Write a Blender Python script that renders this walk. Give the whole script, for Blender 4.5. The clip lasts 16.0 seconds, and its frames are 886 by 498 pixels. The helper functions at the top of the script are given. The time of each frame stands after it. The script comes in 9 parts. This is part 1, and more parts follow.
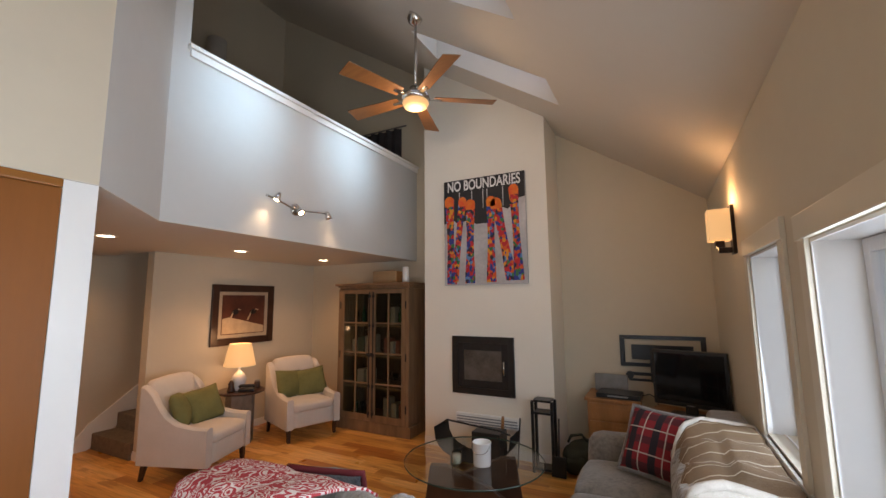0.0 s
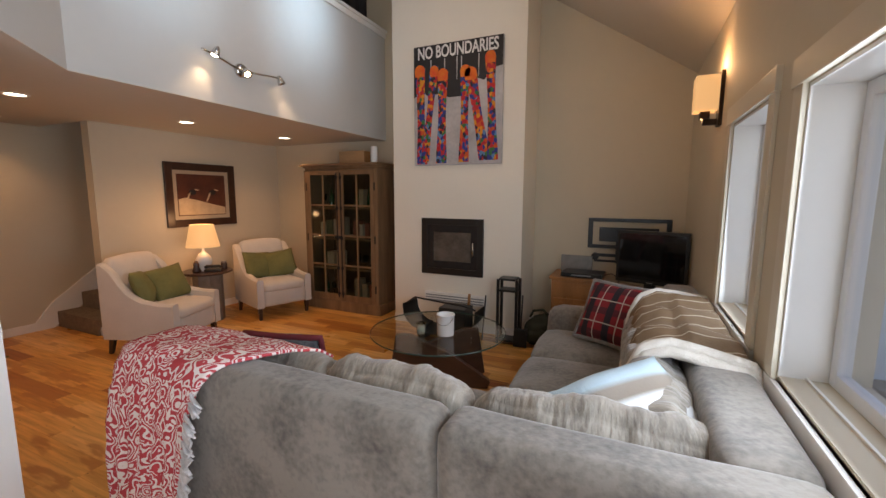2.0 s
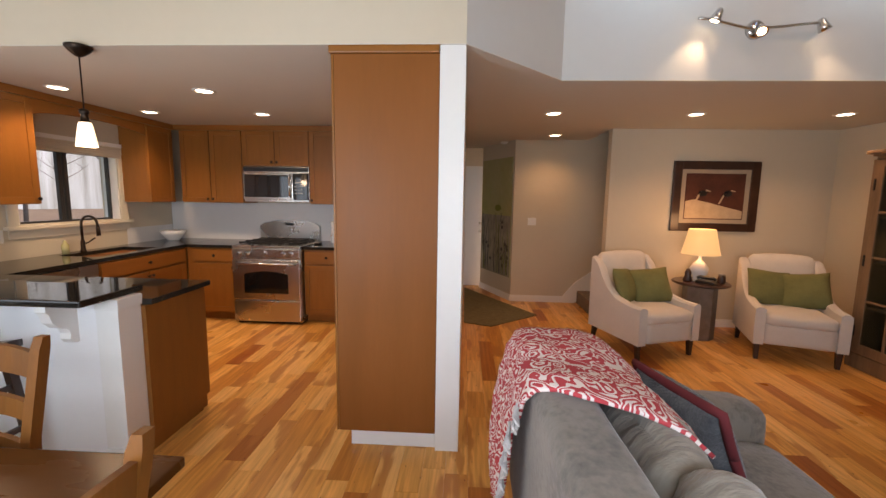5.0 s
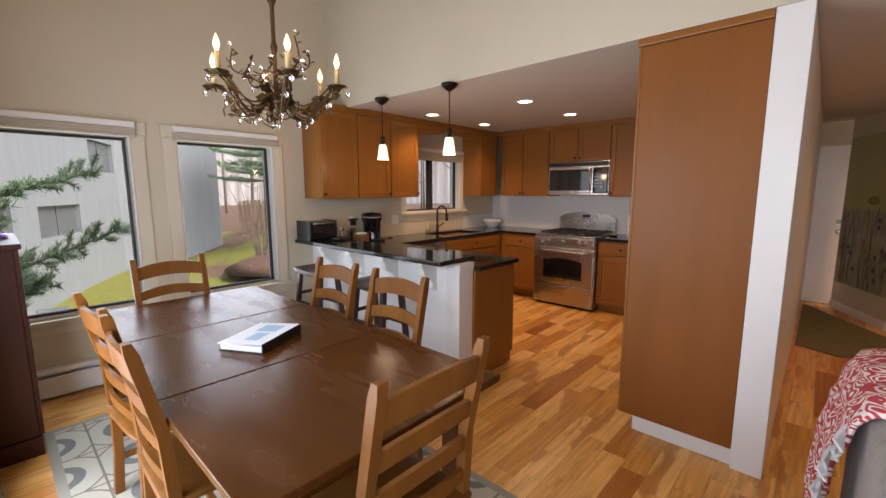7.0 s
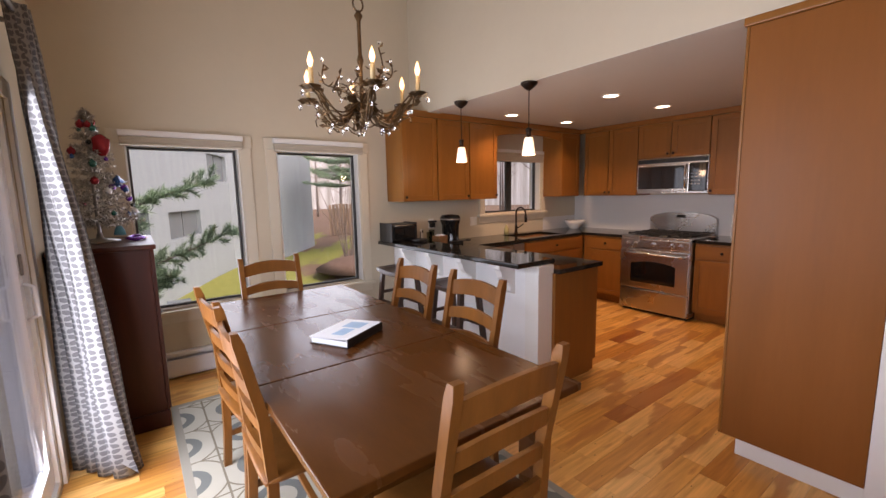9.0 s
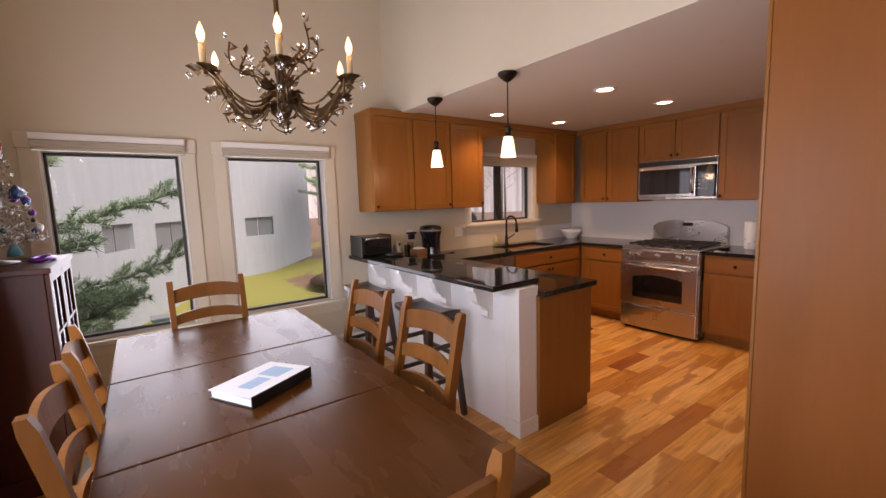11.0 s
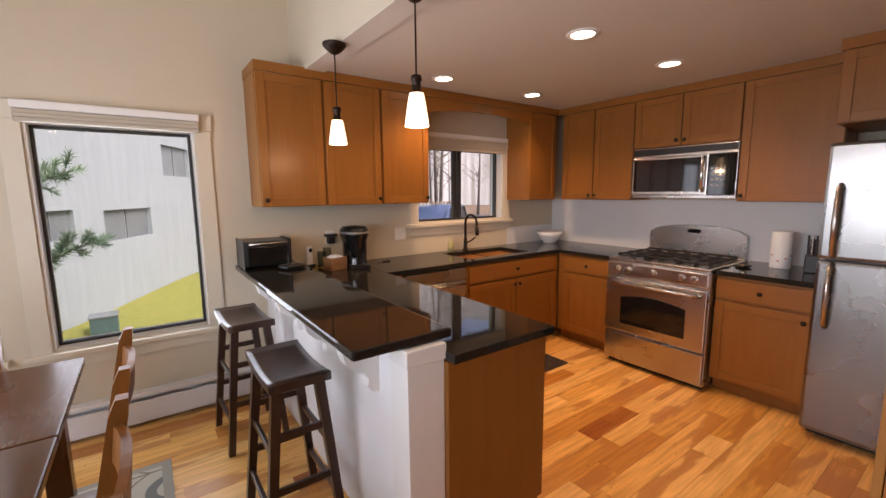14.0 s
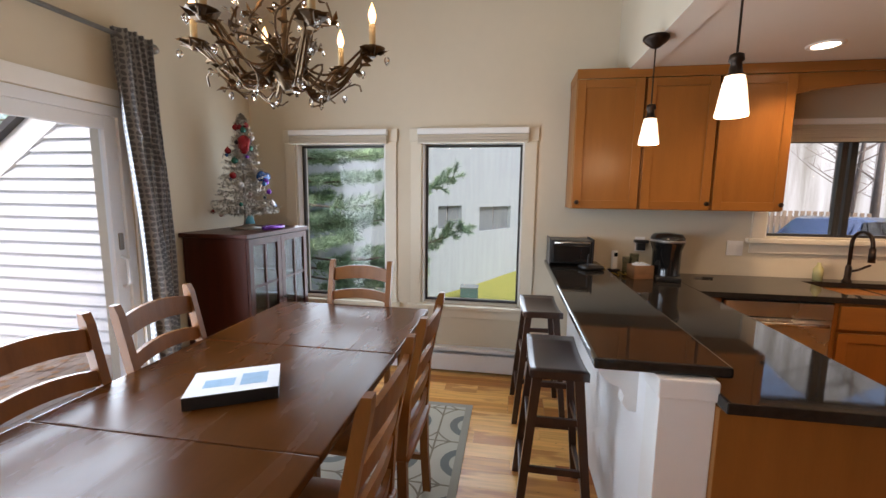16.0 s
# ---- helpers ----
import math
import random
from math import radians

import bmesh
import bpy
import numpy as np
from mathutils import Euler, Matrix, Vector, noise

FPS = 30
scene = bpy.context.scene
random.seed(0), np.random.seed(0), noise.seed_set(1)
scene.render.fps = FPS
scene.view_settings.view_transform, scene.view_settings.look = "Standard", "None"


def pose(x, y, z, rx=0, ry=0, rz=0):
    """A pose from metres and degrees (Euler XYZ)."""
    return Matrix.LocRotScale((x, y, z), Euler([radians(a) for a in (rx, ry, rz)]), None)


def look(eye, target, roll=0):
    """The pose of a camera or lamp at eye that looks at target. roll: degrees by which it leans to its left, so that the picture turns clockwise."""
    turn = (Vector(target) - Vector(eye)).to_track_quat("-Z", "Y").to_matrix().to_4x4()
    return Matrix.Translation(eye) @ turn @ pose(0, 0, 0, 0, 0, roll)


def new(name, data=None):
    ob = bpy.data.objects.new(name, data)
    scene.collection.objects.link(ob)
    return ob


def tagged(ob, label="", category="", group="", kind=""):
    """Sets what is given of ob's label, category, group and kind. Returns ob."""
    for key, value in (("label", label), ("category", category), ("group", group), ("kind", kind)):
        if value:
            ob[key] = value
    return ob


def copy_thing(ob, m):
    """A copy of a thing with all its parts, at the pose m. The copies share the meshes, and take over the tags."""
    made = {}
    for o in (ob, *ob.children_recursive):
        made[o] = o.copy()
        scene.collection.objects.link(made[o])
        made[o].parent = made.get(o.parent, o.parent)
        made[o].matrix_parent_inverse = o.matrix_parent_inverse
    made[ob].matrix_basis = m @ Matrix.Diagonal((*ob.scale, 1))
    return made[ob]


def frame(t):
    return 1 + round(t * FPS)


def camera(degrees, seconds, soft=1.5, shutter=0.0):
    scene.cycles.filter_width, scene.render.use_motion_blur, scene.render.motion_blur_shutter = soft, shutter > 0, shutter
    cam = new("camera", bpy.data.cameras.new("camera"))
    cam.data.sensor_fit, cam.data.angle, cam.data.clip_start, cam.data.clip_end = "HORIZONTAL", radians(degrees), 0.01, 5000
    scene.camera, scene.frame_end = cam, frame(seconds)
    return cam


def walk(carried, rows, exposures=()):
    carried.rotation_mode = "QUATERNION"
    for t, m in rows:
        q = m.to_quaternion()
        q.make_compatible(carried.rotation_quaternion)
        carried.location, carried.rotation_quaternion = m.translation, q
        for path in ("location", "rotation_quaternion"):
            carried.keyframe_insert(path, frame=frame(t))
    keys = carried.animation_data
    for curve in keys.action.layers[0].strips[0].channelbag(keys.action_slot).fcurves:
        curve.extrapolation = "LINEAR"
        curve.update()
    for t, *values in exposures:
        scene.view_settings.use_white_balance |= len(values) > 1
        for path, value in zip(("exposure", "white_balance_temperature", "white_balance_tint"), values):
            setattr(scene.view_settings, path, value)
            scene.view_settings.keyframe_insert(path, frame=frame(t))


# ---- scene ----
cam = camera(94.0, 16.0)
PATH = [
    (0, (0.079, 0.283, 1.728), (-0.836, 2.044, 1.977), -0.5),
    (0.5, (0.067, 0.304, 1.696), (-0.835, 2.084, 1.83), -0.5),
    (1, (0.061, 0.338, 1.655), (-0.825, 2.131, 1.657), -0.3),
    (1.5, (0.073, 0.402, 1.611), (-0.791, 2.2, 1.46), -0.0),
    (2, (0.085, 0.495, 1.576), (-0.738, 2.299, 1.317), 0.2),
    (2.5, (0.055, 0.625, 1.548), (-0.81, 2.406, 1.269), 0.4),
    (3, (-0.024, 0.82, 1.553), (-1.08, 2.5, 1.301), 0.2),
    (3.5, (-0.095, 0.988, 1.559), (-1.468, 2.425, 1.336), -0.2),
    (4, (-0.163, 1.114, 1.546), (-1.872, 2.129, 1.329), -0.1),
    (4.5, (-0.171, 1.221, 1.56), (-2.103, 1.679, 1.32), 0.4),
    (5, (-0.074, 1.292, 1.512), (-2.056, 1.187, 1.262), 0.9),
    (7.5, (0.189, 1.406, 1.478), (-1.14, -0.062, 1.193), -0.2),
    (8, (0.213, 1.428, 1.473), (-1.025, -0.117, 1.189), -0.3),
    (10.5, (-0.153, 1.234, 1.502), (-1.315, -0.375, 1.253), -1.6),
    (11, (-0.328, 1.165, 1.487), (-1.492, -0.444, 1.253), -1.8),
    (11.5, (-0.534, 1.058, 1.48), (-1.696, -0.554, 1.258), -1.8),
    (12, (-0.742, 0.974, 1.498), (-1.903, -0.64, 1.281), -1.8),
    (12.5, (-0.973, 0.935, 1.492), (-2.14, -0.675, 1.275), -1.6),
    (13, (-1.181, 0.883, 1.494), (-2.354, -0.72, 1.262), -1.2),
    (13.5, (-1.316, 0.782, 1.469), (-2.492, -0.817, 1.223), -0.8),
    (14, (-1.41, 0.639, 1.492), (-2.573, -0.965, 1.217), -0.5),
    (14.5, (-1.446, 0.535, 1.49), (-2.423, -1.189, 1.221), -0.4),
    (15, (-1.496, 0.5, 1.491), (-2.065, -1.4, 1.235), 0.1),
    (15.5, (-1.591, 0.568, 1.506), (-1.687, -1.412, 1.239), 0.4),
    (16, (-1.642, 0.741, 1.487), (-1.323, -1.215, 1.225), 0.7),
]
walk(cam, [(t, look(eye, target, roll)) for t, eye, target, roll in PATH], [(0, 1.12, 7050, 20), (1.5, 1.07, 7150, 20), (3, 1.15, 7250, 21), (5, 1.30, 7250, 21), (8, 1.03, 7450, 28), (11, 1.17, 7800, 36), (13.5, 1.34, 7700, 34), (14.5, 1.53, 7100, 22), (15.5, 1.55, 6950, 20), (16, 1.38, 6950, 20)])

# ---------------------------------------------------------------- light
world = bpy.data.worlds.new("world")
scene.world = world
world.use_nodes = True
wn = world.node_tree
sky = wn.nodes.new("ShaderNodeTexSky")
sky.sky_type = "NISHITA"
sky.sun_disc = False
sky.sun_elevation, sky.sun_rotation = radians(47.8), radians(326.3)
sky.air_density, sky.dust_density, sky.ozone_density = 1.0, 3.5, 2.0
wn.links.new(sky.outputs[0], wn.nodes["Background"].inputs[0])
wn.nodes["Background"].inputs[1].default_value = 0.15


def lamp(name, kind, m, power, color, size=0.1, size_y=None, angle=None, blend=0.5):
    d = bpy.data.lights.new(name, kind)
    d.energy, d.color = power, color
    if kind == "AREA":
        d.shape, d.size = ("RECTANGLE", size) if size_y else ("DISK", size)
        if size_y:
            d.size_y = size_y
    elif kind == "SUN":
        d.angle = radians(size)
    else:
        d.shadow_soft_size = size
    if kind == "SPOT":
        d.spot_size, d.spot_blend = radians(angle), blend
    ob = new(name, d)
    ob.matrix_world = m
    return ob


WARM, WARMER, DAY = (1.0, 0.73, 0.46), (1.0, 0.60, 0.28), (0.66, 0.84, 1.0)
lamp("sun", "SUN", look((-4, 6, 8), (0, 0, 0)), 0.9, (1.0, 0.98, 0.95), 25)

# ---------------------------------------------------------------- plan, in metres
XE, YS, YN = 0.60, -2.60, 5.50          # inner faces: east, south, north
XW, XKW, XH = -5.11, -5.38, -2.38       # living west wall, kitchen west wall, header over the bar
XL = -3.07                              # loft half wall
LOW = 2.33                              # low ceiling
CHY, CHX0, CHX1 = 4.89, -2.58, -0.985   # chimney breast
RAIL = 3.71
ROOF_K = 0.66
SKY_AIM = (3.93, 2.54)
CHAND = (-0.85, -0.66, 1.84)
CAR, CAR_TURN = (-11.0, -13.2), 35
NB_WINDOWS = [(5.66, 0.49, 1.2, 0.66), (8.41, 0.27, 2.2, 0.82), (11.45, 2.1, 1.9, 1.0)]


def roof_z(x):
    return 2.80 + ROOF_K * (XE - x)


# daylight through the openings
lamp("window_light", "AREA", look((-0.20, -2.574, 1.24), (-0.20, 0, 1.24)), 5.5, DAY, 0.8, 1.3)
lamp("window_light", "AREA", look((-1.32, -2.574, 1.24), (-1.32, 0, 1.24)), 5.5, DAY, 0.8, 1.3)
lamp("window_light", "AREA", look((0.574, -0.50, 1.02), (-3, -0.50, 0.75)), 42, DAY, 1.6, 1.9)
lamp("window_light", "AREA", look((0.61, 1.645, 1.44), (-3, 1.645, 1.44)), 12, DAY, 1.24, 0.95)
lamp("window_light", "AREA", look((0.61, 3.095, 1.46), (-3, 3.095, 1.30)), 3.0, DAY, 0.70, 1.0)
lamp("window_light", "AREA", look((0.735, 1.645, 1.44), (-3, 1.645, 1.44)), 1.6, DAY, 1.24, 0.95)
lamp("window_light", "AREA", look((0.735, 3.095, 1.46), (-3, 3.095, 1.46)), 0.8, DAY, 0.70, 1.0)
for eye_, aim in (((-1.37, 4.0, 4.34), (XL, SKY_AIM[0], 3.45)), ((-1.37, 2.57, 4.34), (XL, SKY_AIM[1], 3.45))):
    lamp("skylight_light", "AREA", look(eye_, aim), 1.5, (0.50, 0.78, 1.0), 0.40, 0.5).data.spread = radians(42)

# ---------------------------------------------------------------- materials


def material(name, color, rough=0.6, metal=0.0, vary=0.0, scale=8.0, bump=0.0, bump_scale=60.0, stretch=None, second=None,
             fine=0.0, spec=0.5, object_random=0.0, coat=0.0, sheen=0.0, rough_vary=0.0, relief=0.01):
    """Principled material with variation at two scales, optional grain (stretch) and relief."""
    m = bpy.data.materials.new(name)
    m.use_nodes = True
    nt = m.node_tree
    b = nt.nodes["Principled BSDF"]
    b.inputs["Base Color"].default_value = (*color, 1)
    b.inputs["Roughness"].default_value = rough
    b.inputs["Metallic"].default_value = metal
    b.inputs["Specular IOR Level"].default_value = spec
    b.inputs["Coat Weight"].default_value = coat
    b.inputs["Sheen Weight"].default_value = sheen
    tc = nt.nodes.new("ShaderNodeTexCoord")
    mp = nt.nodes.new("ShaderNodeMapping")
    nt.links.new(tc.outputs["Object"], mp.inputs[0])
    if stretch:
        mp.inputs["Scale"].default_value = stretch
    info = None
    if object_random or vary:
        info = nt.nodes.new("ShaderNodeObjectInfo")
    if object_random:
        off = nt.nodes.new("ShaderNodeVectorMath")
        off.operation = "SCALE"
        nt.links.new(info.outputs["Random"], off.inputs["Scale"])
        off.inputs[0].default_value = (31.0, 17.0, 23.0)
        nt.links.new(off.outputs[0], mp.inputs["Location"])
    if vary or second:
        n1 = nt.nodes.new("ShaderNodeTexNoise")
        n1.inputs["Scale"].default_value, n1.inputs["Detail"].default_value = scale, 6
        nt.links.new(mp.outputs[0], n1.inputs["Vector"])
        n2 = nt.nodes.new("ShaderNodeTexNoise")
        n2.inputs["Scale"].default_value, n2.inputs["Detail"].default_value = scale * 9, 3
        nt.links.new(mp.outputs[0], n2.inputs["Vector"])
        add = nt.nodes.new("ShaderNodeMath")
        add.operation = "MULTIPLY_ADD"
        nt.links.new(n2.outputs[0], add.inputs[0])
        add.inputs[1].default_value = 0.35 + fine
        nt.links.new(n1.outputs[0], add.inputs[2])
        ramp = nt.nodes.new("ShaderNodeValToRGB")
        ramp.color_ramp.elements[0].position, ramp.color_ramp.elements[1].position = 0.42, 0.95
        c2 = second or tuple(c * (1 + vary) for c in color)
        c1 = color if second else tuple(c * (1 - vary) for c in color)
        ramp.color_ramp.elements[0].color = (*c1, 1)
        ramp.color_ramp.elements[1].color = (*c2, 1)
        nt.links.new(add.outputs[0], ramp.inputs[0])
        out = ramp.outputs[0]
        if object_random:
            hsv = nt.nodes.new("ShaderNodeHueSaturation")
            mr = nt.nodes.new("ShaderNodeMapRange")
            nt.links.new(info.outputs["Random"], mr.inputs[0])
            mr.inputs[3].default_value, mr.inputs[4].default_value = 1 - object_random, 1 + object_random
            nt.links.new(mr.outputs[0], hsv.inputs["Value"])
            nt.links.new(out, hsv.inputs["Color"])
            out = hsv.outputs[0]
        nt.links.new(out, b.inputs["Base Color"])
        if rough_vary:
            rr = nt.nodes.new("ShaderNodeMapRange")
            nt.links.new(n1.outputs[0], rr.inputs[0])
            rr.inputs[1].default_value, rr.inputs[2].default_value = 0.3, 0.7
            rr.inputs[3].default_value, rr.inputs[4].default_value = max(0.02, rough - rough_vary), rough + rough_vary
            nt.links.new(rr.outputs[0], b.inputs["Roughness"])
    if bump:
        nb = nt.nodes.new("ShaderNodeTexNoise")
        nb.inputs["Scale"].default_value, nb.inputs["Detail"].default_value = bump_scale, 4
        nt.links.new(mp.outputs[0], nb.inputs["Vector"])
        bp = nt.nodes.new("ShaderNodeBump")
        bp.inputs["Strength"].default_value, bp.inputs["Distance"].default_value = bump, relief
        nt.links.new(nb.outputs[0], bp.inputs["Height"])
        nt.links.new(bp.outputs[0], b.inputs["Normal"])
    return m


def emitter(name, color, strength, base=(0.8, 0.8, 0.8)):
    m = bpy.data.materials.new(name)
    m.use_nodes = True
    b = m.node_tree.nodes["Principled BSDF"]
    b.inputs["Base Color"].default_value = (*base, 1)
    b.inputs["Emission Color"].default_value = (*color, 1)
    b.inputs["Emission Strength"].default_value = strength
    return m


def glass(name, color=(1, 1, 1), rough=0.0, thin=True):
    m = bpy.data.materials.new(name)
    m.use_nodes = True
    nt = m.node_tree
    b = nt.nodes["Principled BSDF"]
    if not thin:
        b.inputs["Base Color"].default_value = (*color, 1)
        b.inputs["Transmission Weight"].default_value = 1.0
        b.inputs["Roughness"].default_value = rough
        return m
    tr = nt.nodes.new("ShaderNodeBsdfTransparent")
    tr.inputs[0].default_value = (*color, 1)
    gl = nt.nodes.new("ShaderNodeBsdfGlossy")
    gl.inputs["Roughness"].default_value = rough
    mx = nt.nodes.new("ShaderNodeMixShader")
    fr = nt.nodes.new("ShaderNodeLayerWeight")
    pw = nt.nodes.new("ShaderNodeMath")
    pw.operation = "POWER"
    nt.links.new(fr.outputs["Facing"], pw.inputs[0])
    pw.inputs[1].default_value = 4.0
    ma = nt.nodes.new("ShaderNodeMath")
    ma.operation = "MULTIPLY_ADD"
    nt.links.new(pw.outputs[0], ma.inputs[0])
    ma.inputs[1].default_value, ma.inputs[2].default_value = 0.6, 0.012
    nt.links.new(ma.outputs[0], mx.inputs[0])
    nt.links.new(tr.outputs[0], mx.inputs[1])
    nt.links.new(gl.outputs[0], mx.inputs[2])
    nt.links.new(mx.outputs[0], nt.nodes["Material Output"].inputs[0])
    return m


M = {}
M["wall"] = material("wall_paint", (0.61, 0.535, 0.41), 0.75, vary=0.03, scale=1.5, bump=0.06, bump_scale=140)
# wall paint with the skylights' cool cast mixed into its colour
M["loftwall"] = material("loft_wall_skylight_tint", (0.58, 0.585, 0.57), 0.75, vary=0.03, scale=1.5, bump=0.06, bump_scale=140)
M["chimney"] = material("chimney_paint", (0.80, 0.755, 0.655), 0.7, vary=0.02, scale=2, bump=0.05, bump_scale=120)
M["ceil"] = material("ceiling_paint", (0.62, 0.565, 0.485), 0.85, vary=0.02, scale=1.2, bump=0.08, bump_scale=160)
M["trim"] = material("white_trim_paint", (0.80, 0.79, 0.76), 0.35, vary=0.02, scale=3, bump=0.02, bump_scale=40)
M["casing"] = material("cream_casing_paint", (0.66, 0.595, 0.475), 0.45, vary=0.02, scale=3, bump=0.02, bump_scale=40)
M["cab"] = material("honey_maple_cabinet", (0.27, 0.102, 0.021), 0.36, spec=0.3, vary=0.10, scale=3.0, stretch=(6, 6, 0.8), bump=0.03, bump_scale=40, object_random=0.06, rough_vary=0.06)
M["cabh"] = material("honey_maple_rail", (0.27, 0.102, 0.021), 0.36, spec=0.3, vary=0.10, scale=3.0, stretch=(0.8, 0.8, 6), bump=0.03, bump_scale=40, object_random=0.06)
M["granite"] = material("black_granite", (0.010, 0.009, 0.008), 0.05, second=(0.022, 0.019, 0.016), scale=45, fine=0.3, rough_vary=0.02, spec=0.35)
# refrigerator steel, its colour darkened to offset the window lamp's reflection
M["door_steel"] = material("reflection_darkened_steel", (0.23, 0.22, 0.21), 0.26, 1.0, vary=0.03, scale=2, rough_vary=0.06)
M["steel"] = material("brushed_stainless_steel", (0.52, 0.485, 0.45), 0.27, 1.0, vary=0.025, scale=2, rough_vary=0.05)
M["chrome"] = material("polished_nickel", (0.62, 0.60, 0.57), 0.16, 1.0, vary=0.04, scale=10)
M["black"] = material("black_enamel", (0.012, 0.012, 0.012), 0.35, vary=0.3, scale=12)
M["iron"] = material("black_cast_iron", (0.018, 0.016, 0.015), 0.55, 0.3, vary=0.3, scale=20, bump=0.1, bump_scale=120)
M["bglass"] = material("black_oven_glass", (0.008, 0.008, 0.008), 0.05, vary=0.2, scale=3)
M["bronze"] = material("oil_rubbed_bronze", (0.035, 0.022, 0.015), 0.4, 0.8, vary=0.4, scale=30)
M["table"] = material("dark_cherry_tabletop", (0.084, 0.027, 0.0052), 0.25, spec=0.19, vary=0.17, scale=2.6, stretch=(3.2, 0.8, 1), bump=0.02, bump_scale=30, rough_vary=0.07)
M["chairwood"] = material("amber_stained_chair_wood", (0.18, 0.064, 0.0125), 0.36, spec=0.3, vary=0.22, scale=4, stretch=(3, 3, 0.6), bump=0.03, bump_scale=30, object_random=0.10)
M["stool"] = material("espresso_stained_wood", (0.040, 0.018, 0.012), 0.28, vary=0.3, scale=5, stretch=(3, 3, 0.6), object_random=0.1)
M["hutch"] = material("weathered_brown_hutch_wood", (0.20, 0.115, 0.058), 0.55, vary=0.3, scale=3, stretch=(5, 5, 0.6), bump=0.08, bump_scale=40, object_random=0.12)
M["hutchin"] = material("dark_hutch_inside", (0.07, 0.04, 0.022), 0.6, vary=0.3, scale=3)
M["mahog"] = material("red_mahogany", (0.052, 0.011, 0.005), 0.36, spec=0.25, vary=0.3, scale=3, stretch=(5, 5, 0.6), object_random=0.08)
M["pine"] = material("orange_pine_wood", (0.36, 0.16, 0.052), 0.42, vary=0.22, scale=3, stretch=(5, 5, 0.6), bump=0.03, bump_scale=30)
M["sofa"] = material("grey_brown_microsuede", (0.045, 0.038, 0.031), 0.85, second=(0.215, 0.185, 0.154), scale=4.5, fine=0.35, bump=0.25, bump_scale=45, sheen=0.35)
M["cushion"] = material("grey_crushed_velvet", (0.10, 0.085, 0.068), 0.72, second=(0.33, 0.285, 0.232), scale=7, fine=0.25, bump=0.9, bump_scale=22, sheen=0.4, stretch=(1, 0.3, 0.3), relief=0.03)
M["cushion_side"] = material("grey_crushed_velvet_side", (0.10, 0.085, 0.068), 0.72, second=(0.33, 0.285, 0.232), scale=7, fine=0.25, bump=0.9, bump_scale=22, sheen=0.4, stretch=(0.3, 1, 0.3), relief=0.03)
M["linen"] = material("white_linen_upholstery", (0.62, 0.565, 0.50), 0.9, vary=0.05, scale=5, bump=0.12, bump_scale=220, sheen=0.2)
M["green"] = material("olive_green_pillow_fabric", (0.17, 0.165, 0.055), 0.9, vary=0.18, scale=7, bump=0.2, bump_scale=120)
M["leg"] = material("dark_walnut_leg", (0.045, 0.020, 0.012), 0.4, vary=0.2, scale=8)
M["white"] = material("white_ceramic", (0.80, 0.79, 0.77), 0.25, vary=0.02, scale=4)
M["paper"] = material("white_paper", (0.78, 0.80, 0.82), 0.8, vary=0.02, scale=6)
M["blueprint"] = material("pale_blue_print", (0.30, 0.48, 0.66), 0.6, vary=0.15, scale=14)
M["pewter"] = material("pewter_grey_metal", (0.26, 0.24, 0.22), 0.4, 0.7, vary=0.2, scale=12)
M["carpet"] = material("taupe_stair_carpet", (0.20, 0.15, 0.11), 0.98, vary=0.2, scale=20, bump=0.5, bump_scale=300)
M["mat"] = material("olive_door_mat", (0.16, 0.13, 0.065), 0.98, vary=0.25, scale=20, bump=0.5, bump_scale=300)
M["fan"] = material("oak_fan_blade", (0.27, 0.115, 0.036), 0.45, vary=0.2, scale=3, stretch=(2, 8, 1))
M["pane"] = glass("window_pane", (0.97, 0.99, 1.0))
M["vitrine"] = glass("cabinet_glass", (0.80, 0.82, 0.78))
M["clear"] = glass("table_glass", (0.95, 0.985, 0.975))
M["bulb"] = emitter("bulb_glow", (1.0, 0.74, 0.44), 9.0)
M["flame"] = emitter("candle_bulb_glow", (1.0, 0.56, 0.20), 1.8)
M["can"] = emitter("downlight_glow", (1.0, 0.84, 0.62), 5.0)
M["shade"] = emitter("pendant_glass_glow", (1.0, 0.74, 0.46), 0.80)
M["lampshade"] = emitter("lampshade_glow", (1.0, 0.56, 0.22), 0.30, (0.50, 0.34, 0.19))
M["sconceshade"] = emitter("sconce_shade_glow", (1.0, 0.60, 0.25), 0.30, (0.50, 0.32, 0.16))
M["frame"] = material("dark_walnut_frame", (0.045, 0.020, 0.012), 0.35, vary=0.3, scale=10, bump=0.05, bump_scale=60)
M["darkframe"] = material("dark_bronze_sash", (0.035, 0.033, 0.032), 0.4, vary=0.2, scale=8)
M["vinyl"] = material("white_vinyl_frame", (0.78, 0.80, 0.82), 0.3, vary=0.02, scale=4)
M["shadecloth"] = material("taupe_roller_shade", (0.50, 0.44, 0.35), 0.9, vary=0.06, scale=30, stretch=(0.2, 0.2, 6))

# ---------------------------------------------------------------- mesh helpers


def box(bm, x0, x1, y0, y1, z0, z1, bev=0.0, m=None):
    t = bmesh.new()
    bmesh.ops.create_cube(t, size=1.0, matrix=Matrix.Translation(((x0 + x1) / 2, (y0 + y1) / 2, (z0 + z1) / 2)) @ Matrix.Diagonal((abs(x1 - x0), abs(y1 - y0), abs(z1 - z0), 1)))
    if bev:
        bmesh.ops.bevel(t, geom=t.edges[:], offset=bev, segments=2, affect="EDGES", profile=0.6)
    merge(bm, t, m)
    return bm


